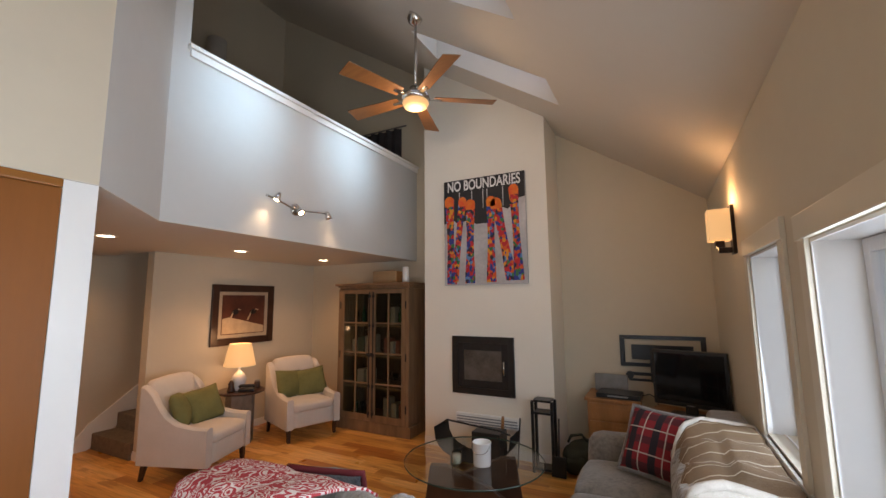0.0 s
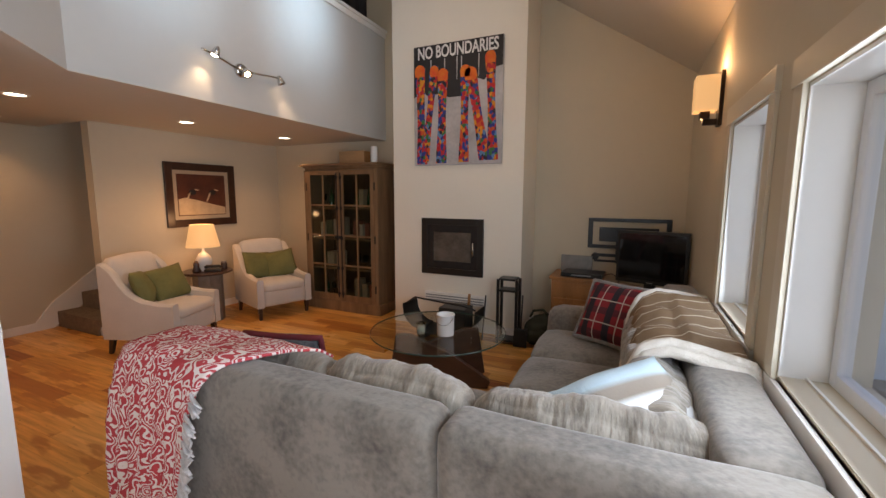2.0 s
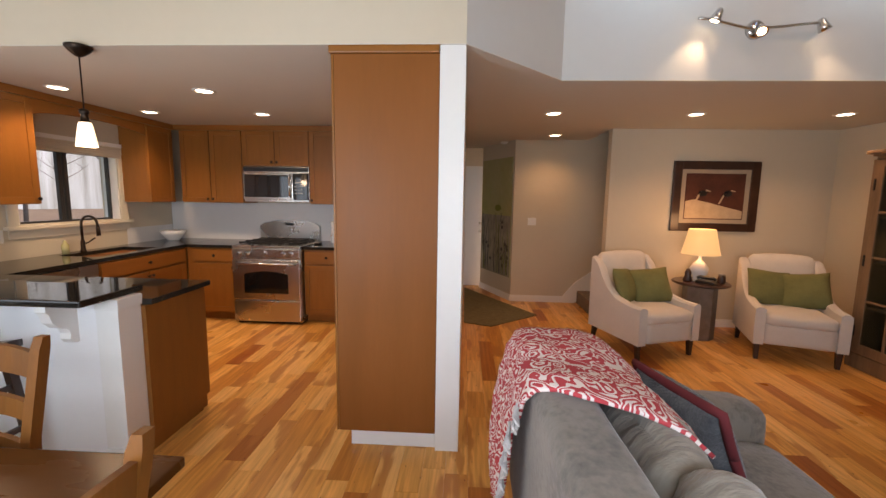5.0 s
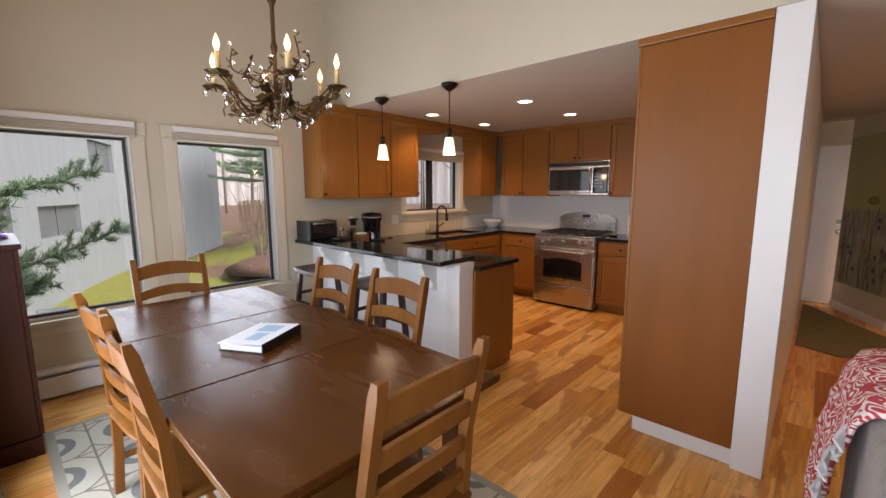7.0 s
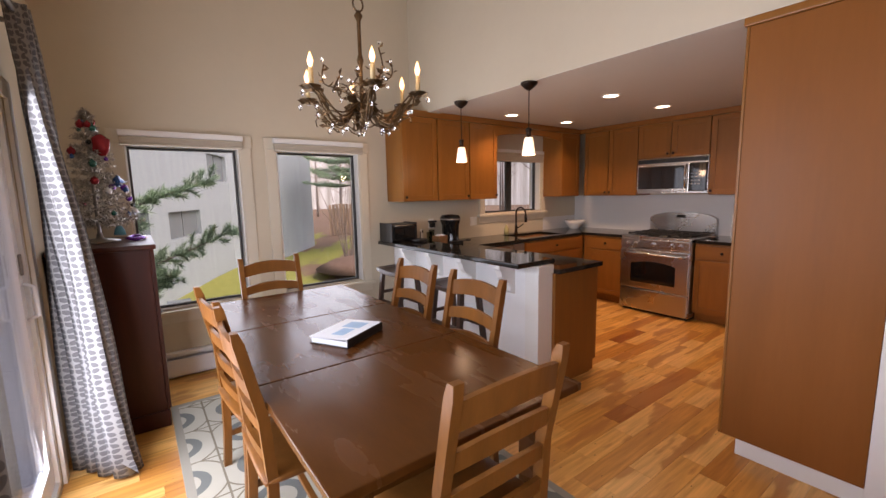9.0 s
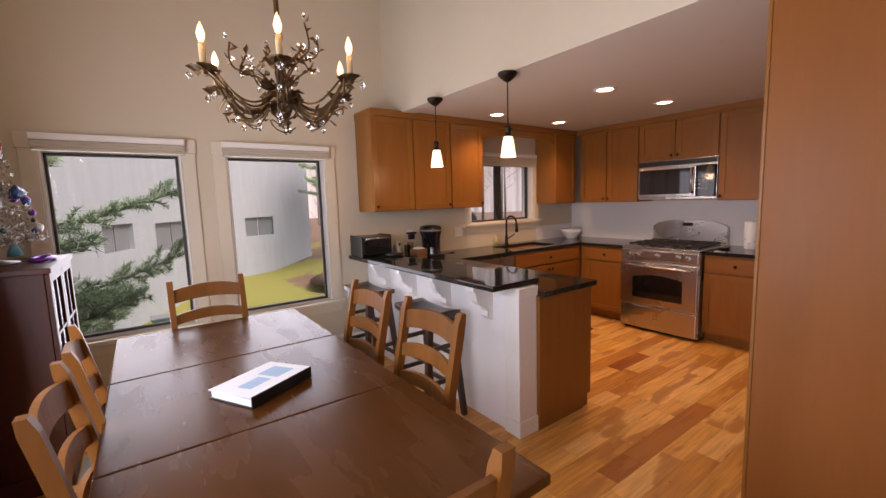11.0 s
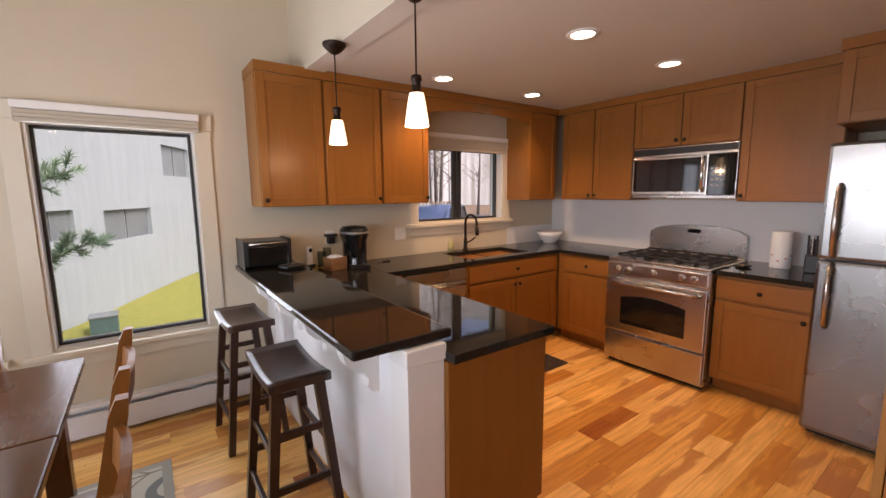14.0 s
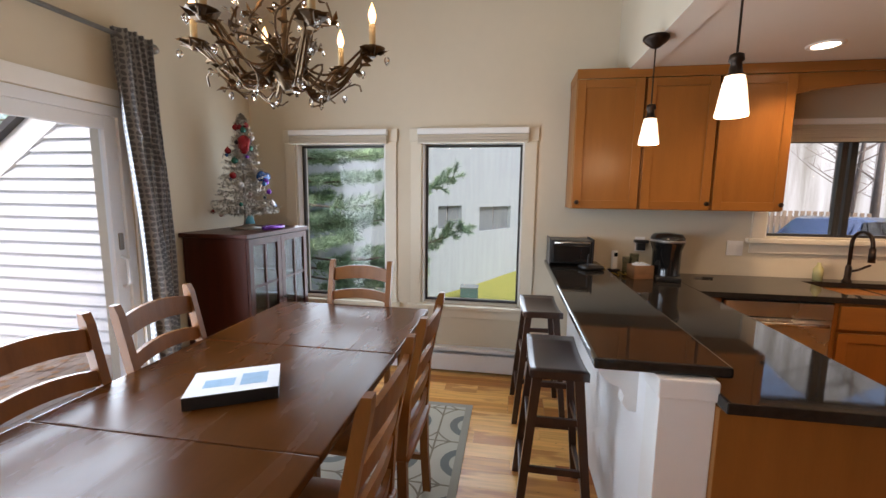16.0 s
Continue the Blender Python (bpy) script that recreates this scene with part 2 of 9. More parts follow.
def merge(bm, t, m=None):
    if m is not None:
        bmesh.ops.transform(t, matrix=m, verts=t.verts)
    me = bpy.data.meshes.new("tmp")
    t.to_mesh(me)
    t.free()
    bm.from_mesh(me)
    bpy.data.meshes.remove(me)
    return bm


def hexa(bm, pts):
    """Eight corners: four below, four above, both anticlockwise from above."""
    v = [bm.verts.new(p) for p in pts]
    for f in ((3, 2, 1, 0), (4, 5, 6, 7), (0, 1, 5, 4), (1, 2, 6, 5), (2, 3, 7, 6), (3, 0, 4, 7)):
        bm.faces.new([v[i] for i in f])
    return bm


def prism(bm, poly, z0, z1):
    lo = [bm.verts.new((x, y, z0 if not callable(z0) else z0(x))) for x, y in poly]
    hi = [bm.verts.new((x, y, z1 if not callable(z1) else z1(x))) for x, y in poly]
    bm.faces.new(lo[::-1])
    bm.faces.new(hi)
    n = len(poly)
    for i in range(n):
        j = (i + 1) % n
        bm.faces.new((lo[i], lo[j], hi[j], hi[i]))
    return bm


def lathe(bm, profile, seg=24, m=None, cap=True):
    t = bmesh.new()
    rings = []
    for r, z in profile:
        rings.append([t.verts.new((r * math.cos(2 * math.pi * i / seg), r * math.sin(2 * math.pi * i / seg), z)) for i in range(seg)])
    for a, b in zip(rings, rings[1:]):
        for i in range(seg):
            j = (i + 1) % seg
            t.faces.new((a[i], a[j], b[j], b[i]))
    if cap:
        if profile[0][0] > 1e-4:
            t.faces.new(rings[0][::-1])
        if profile[-1][0] > 1e-4:
            t.faces.new(rings[-1])
    bmesh.ops.remove_doubles(t, verts=t.verts[:], dist=1e-5)
    return merge(bm, t, m)


def tube(bm, pts, r, seg=8, m=None, taper=None):
    t = bmesh.new()
    pts = [Vector(p) for p in pts]
    rings, up = [], Vector((0, 0, 1))
    for i, p in enumerate(pts):
        d = (pts[min(i + 1, len(pts) - 1)] - pts[max(i - 1, 0)]).normalized()
        if abs(d.dot(up)) > 0.97:
            up = Vector((1, 0, 0)) if abs(d.x) < 0.9 else Vector((0, 1, 0))
        a = d.cross(up).normalized()
        b = a.cross(d)
        up = b
        rr = r if taper is None else r * (1 + (taper - 1) * i / (len(pts) - 1))
        rings.append([t.verts.new(p + rr * (math.cos(2 * math.pi * k / seg) * a + math.sin(2 * math.pi * k / seg) * b)) for k in range(seg)])
    for a, b in zip(rings, rings[1:]):
        for i in range(seg):
            j = (i + 1) % seg
            t.faces.new((a[i], a[j], b[j], b[i]))
    t.faces.new(rings[0][::-1])
    t.faces.new(rings[-1])
    return merge(bm, t, m)


def grid_cube(n):
    """A unit cube with n x n faces a side."""
    t = bmesh.new()
    bmesh.ops.create_cube(t, size=1.0)
    bmesh.ops.subdivide_edges(t, edges=t.edges[:], cuts=n - 1, use_grid_fill=True)
    return t


def soft(bm, c, s, r=0.06, n=9, puff=0.03, wrinkle=0.006, seed=0, m=None, freq=4.0):
    """Upholstered block: rounded, slightly swollen, with shallow creases."""
    t = grid_cube(n)
    h = [v / 2 for v in s]
    rr = min(r, *(0.98 * x for x in h))
    for v in t.verts:
        u = v.co * 2
        p = Vector((u.x * h[0], u.y * h[1], u.z * h[2]))
        q = Vector([max(-(h[i] - rr), min(h[i] - rr, p[i])) for i in range(3)])
        d = p - q
        p = q + d.normalized() * rr if d.length > 1e-6 else p
        bul = [(1 - u.y ** 2) * (1 - u.z ** 2), (1 - u.x ** 2) * (1 - u.z ** 2), (1 - u.x ** 2) * (1 - u.y ** 2)]
        for i in range(3):
            if abs(u[i]) > 0.98:
                p[i] += math.copysign(puff * bul[i], u[i])
        w = noise.noise_vector(p * freq + Vector((seed * 7.1, seed * 3.3, seed)))
        v.co = p + w * wrinkle
    bmesh.ops.translate(t, verts=t.verts, vec=c)
    return merge(bm, t, m)


def pillow(bm, w, h, d, m, n=14, wrinkle=0.01, seed=0, pinch=0.12):
    """A throw pillow w by h, d thick, standing in its own xz plane."""
    t = bmesh.new()
    grid = {}
    for side in (1, -1):
        for i in range(n + 1):
            for j in range(n + 1):
                u, v = 2 * i / n - 1, 2 * j / n - 1
                edge = abs(u) > 0.999 or abs(v) > 0.999
                if edge and side == -1:
                    grid[(side, i, j)] = grid[(1, i, j)]
                    continue
                f = ((1 - abs(u) ** 2.4) * (1 - abs(v) ** 2.4)) ** 0.5
                x, z = w / 2 * u * (1 - pinch * (1 - v * v) * 0.5 * abs(u)), h / 2 * v * (1 - pinch * (1 - u * u) * 0.5 * abs(v))
                k = noise.noise_vector(Vector((x * 6 + seed, z * 6, side * 3.0))) * wrinkle
                grid[(side, i, j)] = t.verts.new((x + k.x, side * d / 2 * f + k.y * (0 if edge else 1), z + k.z))
    for side in (1, -1):
        for i in range(n):
            for j in range(n):
                q = [grid[(side, i, j)], grid[(side, i + 1, j)], grid[(side, i + 1, j + 1)], grid[(side, i, j + 1)]]
                t.faces.new(q if side == -1 else q[::-1])
    return merge(bm, t, m)


def part(name, bm, mat, parent=None, label="", smooth=False):
    bmesh.ops.recalc_face_normals(bm, faces=bm.faces[:])
    me = bpy.data.meshes.new(name)
    bm.to_mesh(me)
    bm.free()
    me.materials.append(mat)
    if smooth:
        for p in me.polygons:
            p.use_smooth = True
    ob = new(name, me)
    ob.parent = parent
    if label:
        ob["label"] = label
    return ob


def thing(name, label, category, m=None, group="", kind=""):
    ob = new(name)
    ob.empty_display_size = 0.05
    if m is not None:
        ob.matrix_world = m
    return tagged(ob, label, category, group, kind)


def slab(name, mat, label="", category="", kind="structure", **k):
    b = bmesh.new()
    for q in k["boxes"]:
        box(b, *q)
    return tagged(part(name, b, mat), label, category, "", kind)


def punched(bm, axis, a0, a1, u0, u1, z0, top, holes):
    """A wall a0..a1 thick along u (the other axis), with holes (u0, u1, z0, z1) and a flat or sloping top."""
    topf = top if callable(top) else (lambda u: top)
    us = sorted({u0, u1, *[h[0] for h in holes], *[h[1] for h in holes]})
    for ua, ub in zip(us, us[1:]):
        mid = (ua + ub) / 2
        cuts = sorted((h[2], h[3]) for h in holes if h[0] < mid < h[1])
        z, segs = z0, []
        for c0, c1 in cuts:
            if c0 > z:
                segs.append((z, c0, False))
            z = c1
        segs.append((z, None, True))
        for s0, s1, last in segs:
            ta, tb = (topf(ua), topf(ub)) if last else (s1, s1)
            if axis == "y":     # wall lies in a y plane, u is x
                hexa(bm, [(ua, a0, s0), (ub, a0, s0), (ub, a1, s0), (ua, a1, s0), (ua, a0, ta), (ub, a0, tb), (ub, a1, tb), (ua, a1, ta)])
            else:
                hexa(bm, [(a0, ua, s0), (a1, ua, s0), (a1, ub, s0), (a0, ub, s0), (a0, ua, ta), (a1, ua, ta), (a1, ub, tb), (a0, ub, tb)])
    return bm

# ---------------------------------------------------------------- shell
W1, W2, KW = (-0.61, 0.18, 0.585, 1.90), (-1.73, -0.92, 0.585, 1.90), (-4.55, -3.47, 1.21, 1.92)
EB, ES, SL = (0.98, 2.31, 0.93, 1.95), (2.72, 3.47, 0.93, 1.99), (-1.42, 0.35, 0.02, 1.96)


def wall(name, b, mat, label):
    return tagged(part(name, b, mat), label, "wall", "", "structure")


wall("wall_south", punched(bmesh.new(), "y", -2.80, YS, -5.6, 0.86, -0.3, lambda x: roof_z(x) + 0.02, [W1, W2, KW]), M["wall"], "cream painted wall with three windows")
wall("wall_east", punched(bmesh.new(), "x", XE, 0.86, YS, YN, -0.3, 2.78, [EB, ES, SL]), M["wall"], "cream painted wall with windows and sliding door")
wall("wall_north", punched(bmesh.new(), "y", YN, 5.70, -6.3, 0.86, -0.3, lambda x: roof_z(x) + 0.02, []), M["wall"], "cream painted gable wall behind the chimney")
b = bmesh.new()
prism(b, [(CHX0, CHY), (CHX1, CHY), (CHX1, YN), (CHX0, YN)], 0, lambda x: roof_z(x) + 0.01)
wall("wall_chimney", b, M["chimney"], "off-white painted chimney breast up to the vault")
wall("wall_west", punched(bmesh.new(), "x", XW - 0.13, XW, 2.98, YN, 0, LOW, []), M["wall"], "cream painted wall behind two armchairs")
wall("wall_kitchen_west", punched(bmesh.new(), "x", XKW - 0.15, XKW, YS, 1.14, 0, LOW, []), M["wall"], "white backsplash wall behind the stove")
wall("wall_kitchen_north", punched(bmesh.new(), "y", 1.139, 1.277, -7.4, XH, 0, LOW - 0.016, []), M["trim"], "narrow painted end of a partition wall")
wall("wall_header", punched(bmesh.new(), "x", XH - 0.14, XH, YS, 1.277, LOW - 0.01, lambda y: roof_z(XH), []), M["wall"], "cream painted wall above the kitchen opening")
b = bmesh.new()
hexa(b, [(XH, 1.277, LOW - 0.01), (XL, 1.93, LOW - 0.01), (XL - 0.14, 1.93, LOW - 0.01), (XH - 0.14, 1.277, LOW - 0.01),
         (XH, 1.277, roof_z(XH)), (XL, 1.93, roof_z(XL)), (XL - 0.14, 1.93, roof_z(XL)), (XH - 0.14, 1.277, roof_z(XH))])
wall("wall_diagonal", b, M["loftwall"], "painted diagonal wall above the hallway")
wall("wall_loft", punched(bmesh.new(), "x", XL - 0.14, XL, 1.93, 2.06, LOW - 0.01, lambda y: roof_z(XL), []), M["loftwall"], "painted wall end beside the loft")
wall("wall_loft_rail", punched(bmesh.new(), "x", XL - 0.14, XL, 2.06, YN, LOW - 0.01, RAIL, []), M["loftwall"], "painted half wall along the loft")
b = box(bmesh.new(), XL - 0.18, XL + 0.045, 2.04, YN, RAIL, RAIL + 0.035, 0.008)
box(b, XL + 0.001, XL + 0.022, 2.06, YN, RAIL - 0.06, RAIL, 0.005)
tagged(part("trim_loft_cap", b, M["trim"]), "white painted cap along the loft half wall", "trim", "", "structure")

# vaulted ceiling with two skylight shafts, low ceilings
SKY = [(-2.06, -0.68, 3.72, 4.28), (-2.06, -0.68, 2.29, 2.85)]
b = bmesh.new()
xs = sorted({-6.2, XE + 0.25, *[s[0] for s in SKY], *[s[1] for s in SKY]})
ys = sorted({-2.8, 5.7, *[s[2] for s in SKY], *[s[3] for s in SKY]})
for xa, xb in zip(xs, xs[1:]):
    for ya, yb in zip(ys, ys[1:]):
        if any(s[0] < (xa + xb) / 2 < s[1] and s[2] < (ya + yb) / 2 < s[3] for s in SKY):
            continue
        hexa(b, [(xa, ya, roof_z(xa)), (xb, ya, roof_z(xb)), (xb, yb, roof_z(xb)), (xa, yb, roof_z(xa)),
                 (xa, ya, roof_z(xa) + 0.3), (xb, ya, roof_z(xb) + 0.3), (xb, yb, roof_z(xb) + 0.3), (xa, yb, roof_z(xa) + 0.3)])
tagged(part("ceiling_vault", b, M["ceil"]), "sloping painted vaulted ceiling with two skylights", "ceiling", "", "structure")
b = bmesh.new()
prism(b, [(-7.6, YS), (XH - 0.142, YS), (XH - 0.142, 1.277), (XL - 0.142, 1.93), (XL - 0.142, 2.98), (-7.6, 2.98)], LOW, LOW + 0.25)
prism(b, [(XW - 0.12, 2.98), (XL - 0.142, 2.98), (XL - 0.142, YN), (XW - 0.12, YN)], LOW, LOW + 0.25)
# edge strip under the walls above
prism(b, [(XH - 0.142, YS), (XH, YS), (XH, 1.277), (XH - 0.142, 1.277)], LOW - 0.014, LOW - 0.010)
prism(b, [(XH - 0.142, 1.277), (XH, 1.277), (XL, 1.93), (XL - 0.142, 1.93)], LOW - 0.014, LOW - 0.010)
prism(b, [(XL - 0.142, 1.93), (XL, 1.93), (XL, YN), (XL - 0.142, YN)], LOW - 0.014, LOW - 0.010)
tagged(part("ceiling_low", b, M["ceil"]), "flat painted low ceiling over kitchen and seating", "ceiling", "", "structure")

# loft behind the rail
wall("wall_loft_back", punched(bmesh.new(), "x", -6.2, -6.05, YS, YN, LOW + 0.25, lambda y: roof_z(-6.1), []), M["wall"], "back wall of the dim loft")
wall("wall_loft_south", punched(bmesh.new(), "y", 1.93, 2.05, -6.05, XL - 0.14, LOW + 0.25, lambda x: roof_z(x), []), M["wall"], "side wall of the dim loft")

# hallway
wall("wall_hall_east", punched(bmesh.new(), "x", -6.25, -6.10, 1.98, YN, 0, 4.2, []), M["wall"], "cream painted hallway wall beside the stairs")
b = bmesh.new()
hexa(b, [(-6.102, 1.979, 0), (-6.16, 2.10, 0), (-7.0, 1.70, 0), (-7.0, 1.56, 0), (-6.102, 1.979, LOW), (-6.16, 2.10, LOW), (-7.0, 1.70, LOW), (-7.0, 1.56, LOW)])
wall("wall_hall_angled", b, M["wall"], "angled hallway wall with a painted panel")
wall("wall_hall_end", punched(bmesh.new(), "x", -7.30, -7.15, 1.277, 1.75, 0, LOW, []), M["wall"], "end wall of the hallway")

b = bmesh.new()
box(b, -7.6, 0.86, -2.8, 5.7, -0.30, -0.022)
tagged(part("floor_base", b, M["leg"]), "dark wooden underlay of the floor", "floor", "", "structure")


def baseboard(p0, p1, h=0.095, t=0.015):
    d = (Vector(p1) - Vector(p0))
    m = Matrix.Translation((*p0, 0)) @ Matrix.Rotation(math.atan2(d.y, d.x), 4, "Z")
    b = box(bmesh.new(), 0, d.length, 0.001, t, 0.001, h - 0.02)
    box(b, 0, d.length, 0.001, t * 0.6, h - 0.02, h)
    bmesh.ops.transform(b, matrix=m, verts=b.verts)
    tagged(part("baseboard", b, M["trim"]), "white painted baseboard", "baseboard", "", "structure")


for p0, p1 in (((CHX1, CHY), (CHX0, CHY)), ((CHX1, YN), (CHX1, CHY)), ((XE, YN), (CHX1, YN)), ((CHX0, YN), (XW, YN)), ((XW, YN), (XW, 2.98)),
               ((XW, 2.98), (XW - 0.13, 2.98)), ((-6.10, 2.88), (-6.10, 1.98)), ((-6.10, 1.98), (-7.0, 1.56)), ((-2.39, 1.277), (-7.1, 1.277)), ((XH, 1.139), (XH, 1.277)), ((XE, 2.6), (XE, YN)), ((XE, 0.6), (XE, 2.6))):
    baseboard(p0, p1)


# ---------------------------------------------------------------- windows
def window(name, hole, plane, face, label, sash, mullions=(), shade=0.0, deep=0.08, f=0.03, stool=True):
    """A window in hole (u0, u1, z0, z1). plane 'y': wall face at y=face, outside towards -y; 'x': outside towards +x."""
    u0, u1, z0, z1 = hole

    def put(u, v, w0, w1, z0_, z1_, bm, bev=0.004):
        a, c = sorted((w0, w1))
        if plane == "y":
            return box(bm, u, v, face - c, face - a, z0_, z1_, bev)
        return box(bm, face + a, face + c, u, v, z0_, z1_, bev)
    w = thing(name, label, "window", None, "", "structure")
    t = bmesh.new()
    k = 0.095
    put(u0 - k, u0 - 0.004, -0.018, 0.0, z0 - 0.02, z1 + k, t)
    put(u1 + 0.004, u1 + k, -0.018, 0.0, z0 - 0.02, z1 + k, t)
    put(u0 - k - 0.01, u1 + k + 0.01, -0.024, 0.0, z1 + 0.004, z1 + k + 0.01, t)
    part("window_trim", t, M["casing"], w)
    s = bmesh.new()
    if stool:
        put(u0 - k - 0.03, u1 + k + 0.03, -0.05, deep, z0 - 0.045, z0 - 0.012, s, 0.006)
        put(u0 - k, u1 + k, -0.016, 0.0, z0 - 0.12, z0 - 0.046, s)
    else:
        put(u0, u1, 0.0, deep, z0 - 0.028, z0 - 0.008, s, 0.003)
        put(u0, u1, deep * 0.55, deep * 0.62, z0 - 0.007, z0 + 0.008, s, 0.002)
        put(u0 - k, u1 + k, -0.018, 0.0, z0 - 0.10, z0 - 0.022, s)
    part("window_sill", s, M["casing"] if stool else M["trim"], w)
    j = bmesh.new()
    put(u0, u0 + 0.012, 0.0, max(0.17, deep + 0.06), z0 - 0.01, z1, j, 0)
    put(u1 - 0.012, u1, 0.0, max(0.17, deep + 0.06), z0 - 0.01, z1, j, 0)
    put(u0 + 0.012, u1 - 0.012, 0.0, max(0.17, deep + 0.06), z1 - 0.012, z1, j, 0)
    part("window_jamb", j, M["trim"], w)
    cuts = [u0 + 0.014, *mullions, u1 - 0.014]
    for a, c in zip(cuts, cuts[1:]):
        e = bmesh.new()
        put(a, a + f, deep, deep + 0.04, z0, z1 - 0.014, e)
        put(c - f, c, deep, deep + 0.04, z0, z1 - 0.014, e)
        put(a + f, c - f, deep, deep + 0.04, z0, z0 + f, e)
        put(a + f, c - f, deep, deep + 0.04, z1 - 0.014 - f, z1 - 0.014, e)
        fr = part("window_frame", e, sash, w)
        g = put(a + f, c - f, deep + 0.016, deep + 0.022, z0 + f, z1 - 0.014 - f, bmesh.new(), 0)
        pn = part("pane", g, M["pane"], fr)
        pn.visible_shadow = False
    if shade:
        r = put(u0 - 0.03, u1 + 0.03, -0.075, -0.025, z1 + 0.055, z1 + 0.10, bmesh.new(), 0.008)
        part("shade_cassette", r, M["trim"], w, "white shade headrail")
        for i in range(3):
            q = put(u0 - 0.025, u1 + 0.025, -0.066 - 0.004 * (i % 2), -0.030, z1 - 0.012 + 0.022 * i, z1 + 0.009 + 0.022 * i, bmesh.new(), 0.004)
            part("shade_fold", q, M["shadecloth"], w, "gathered taupe fabric shade")
    return w


window("window_1", W1, "y", YS, "white-trimmed picture window with rolled shade", M["darkframe"], shade=0.06, f=0.016)
window("window_2", W2, "y", YS, "white-trimmed picture window with rolled shade", M["darkframe"], shade=0.06, f=0.016)
window("window_3", KW, "y", YS, "white-trimmed double casement over the sink", M["darkframe"], mullions=(-4.03, -3.97), shade=0.0, f=0.02)
window("window_4", EB, "x", XE, "large white-trimmed living room window", M["vinyl"], mullions=(1.66,), deep=0.14, f=0.05, stool=False)
window("window_5", ES, "x", XE, "narrow white-trimmed living room window", M["vinyl"], mullions=(3.13,), deep=0.14, f=0.045, stool=False)

# skylights
for i, (xa, xb, ya, yb) in enumerate(SKY):
    s = thing("skylight_%d" % (i + 1), "white-framed skylight in the sloping ceiling", "skylight", None, "", "structure")
    g = hexa(bmesh.new(), [(x, y, roof_z(x) + z) for z in (0.30, 0.31) for x, y in ((xa, ya), (xb, ya), (xb, yb), (xa, yb))])
    p = part("pane", g, M["pane"], s)
    p.visible_shadow = False
    e = bmesh.new()
    for (x0, x1, y0, y1) in ((xa - 0.05, xa, ya - 0.05, yb + 0.05), (xb, xb + 0.05, ya - 0.05, yb + 0.05), (xa, xb, ya - 0.05, ya), (xa, xb, yb, yb + 0.05)):
        hexa(e, [(x, y, roof_z(x) + z) for z in (0.305, 0.37) for x, y in ((x0, y0), (x1, y0), (x1, y1), (x0, y1))])
    part("window_frame", e, M["vinyl"], s)

# ---------------------------------------------------------------- kitchen


def shaker(parent, axis, face, u0, u1, z0, z1, out, knob=None, name="door"):
    """A recessed-panel door on a cabinet front. axis: the front's normal axis; out: sign of that normal."""
    def slabbox(bm, a, c, d0, d1, za, zb, bev=0.0025):
        lo, hi = sorted((face + out * d0, face + out * d1))
        return box(bm, lo, hi, a, c, za, zb, bev) if axis == "x" else box(bm, a, c, lo, hi, za, zb, bev)
    g = 0.004
    u0, u1, z0, z1 = u0 + g, u1 - g, z0 + g, z1 - g
    k = 0.055 if min(u1 - u0, z1 - z0) > 0.22 else 0.0
    if k:
        d = part(name, slabbox(bmesh.new(), u0 + k - 0.004, u1 - k + 0.004, 0.002, 0.012, z0 + k - 0.004, z1 - k + 0.004, 0), M["cab"], parent)
        part("stile", slabbox(bmesh.new(), u0, u0 + k, 0.001, 0.021, z0, z1), M["cab"], d)
        part("stile", slabbox(bmesh.new(), u1 - k, u1, 0.001, 0.021, z0, z1), M["cab"], d)
        part("rail", slabbox(bmesh.new(), u0 + k, u1 - k, 0.001, 0.020, z0, z0 + k), M["cabh"], d)
        part("rail", slabbox(bmesh.new(), u0 + k, u1 - k, 0.001, 0.020, z1 - k, z1), M["cabh"], d)
    else:
        d = part(name, slabbox(bmesh.new(), u0, u1, 0.001, 0.020, z0, z1, 0.004), M["cabh"], parent)
    if knob:
        ku, kz = knob
        t = bmesh.new()
        rot = Matrix.Rotation(radians(90) * out, 4, "Y") if axis == "x" else Matrix.Rotation(radians(-90) * out, 4, "X")
        pos = (face + out * 0.020, ku, kz) if axis == "x" else (ku, face + out * 0.020, kz)
        lathe(t, [(0.006, 0), (0.006, 0.012), (0.014, 0.018), (0.016, 0.024), (0.012, 0.030), (0.0, 0.031)], 12, Matrix.Translation(pos) @ rot)
        part("knob", t, M["bronze"], d, "dark bronze knob", True)
    return d


def carcass(name, x0, x1, y0, y1, z0, z1, label, group):
    t = thing(name, label, "cabinet", Matrix.Translation((0, 0, 0)), group)
    part("body", box(bmesh.new(), x0, x1, y0, y1, z0, z1, 0.002), M["cab"], t)
    return t


UB, UT = 1.40, 2.265
GU, GB = "upper kitchen cabinets", "lower kitchen cabinets"
# upper cabinets on the window wall
for u0, u1, kn in ((-2.49, -2.055, 1), (-2.94, -2.50, 0), (-3.38, -2.95, 0)):
    c = carcass("upper_cabinet", u0, u1, YS + 0.002, -2.285, UB, UT, "honey-stained maple wall cabinet with recessed-panel door", GU)
    shaker(c, "y", -2.285, u0, u1, UB, UT, 1, (u1 - 0.03 if kn else u0 + 0.03, UB + 0.045))
c = carcass("upper_cabinet", -5.02, -4.60, YS + 0.002, -2.285, UB, UT, "honey-stained maple wall cabinet in the kitchen corner", GU)
shaker(c, "y", -2.285, -5.0, -4.60, UB, UT, 1)
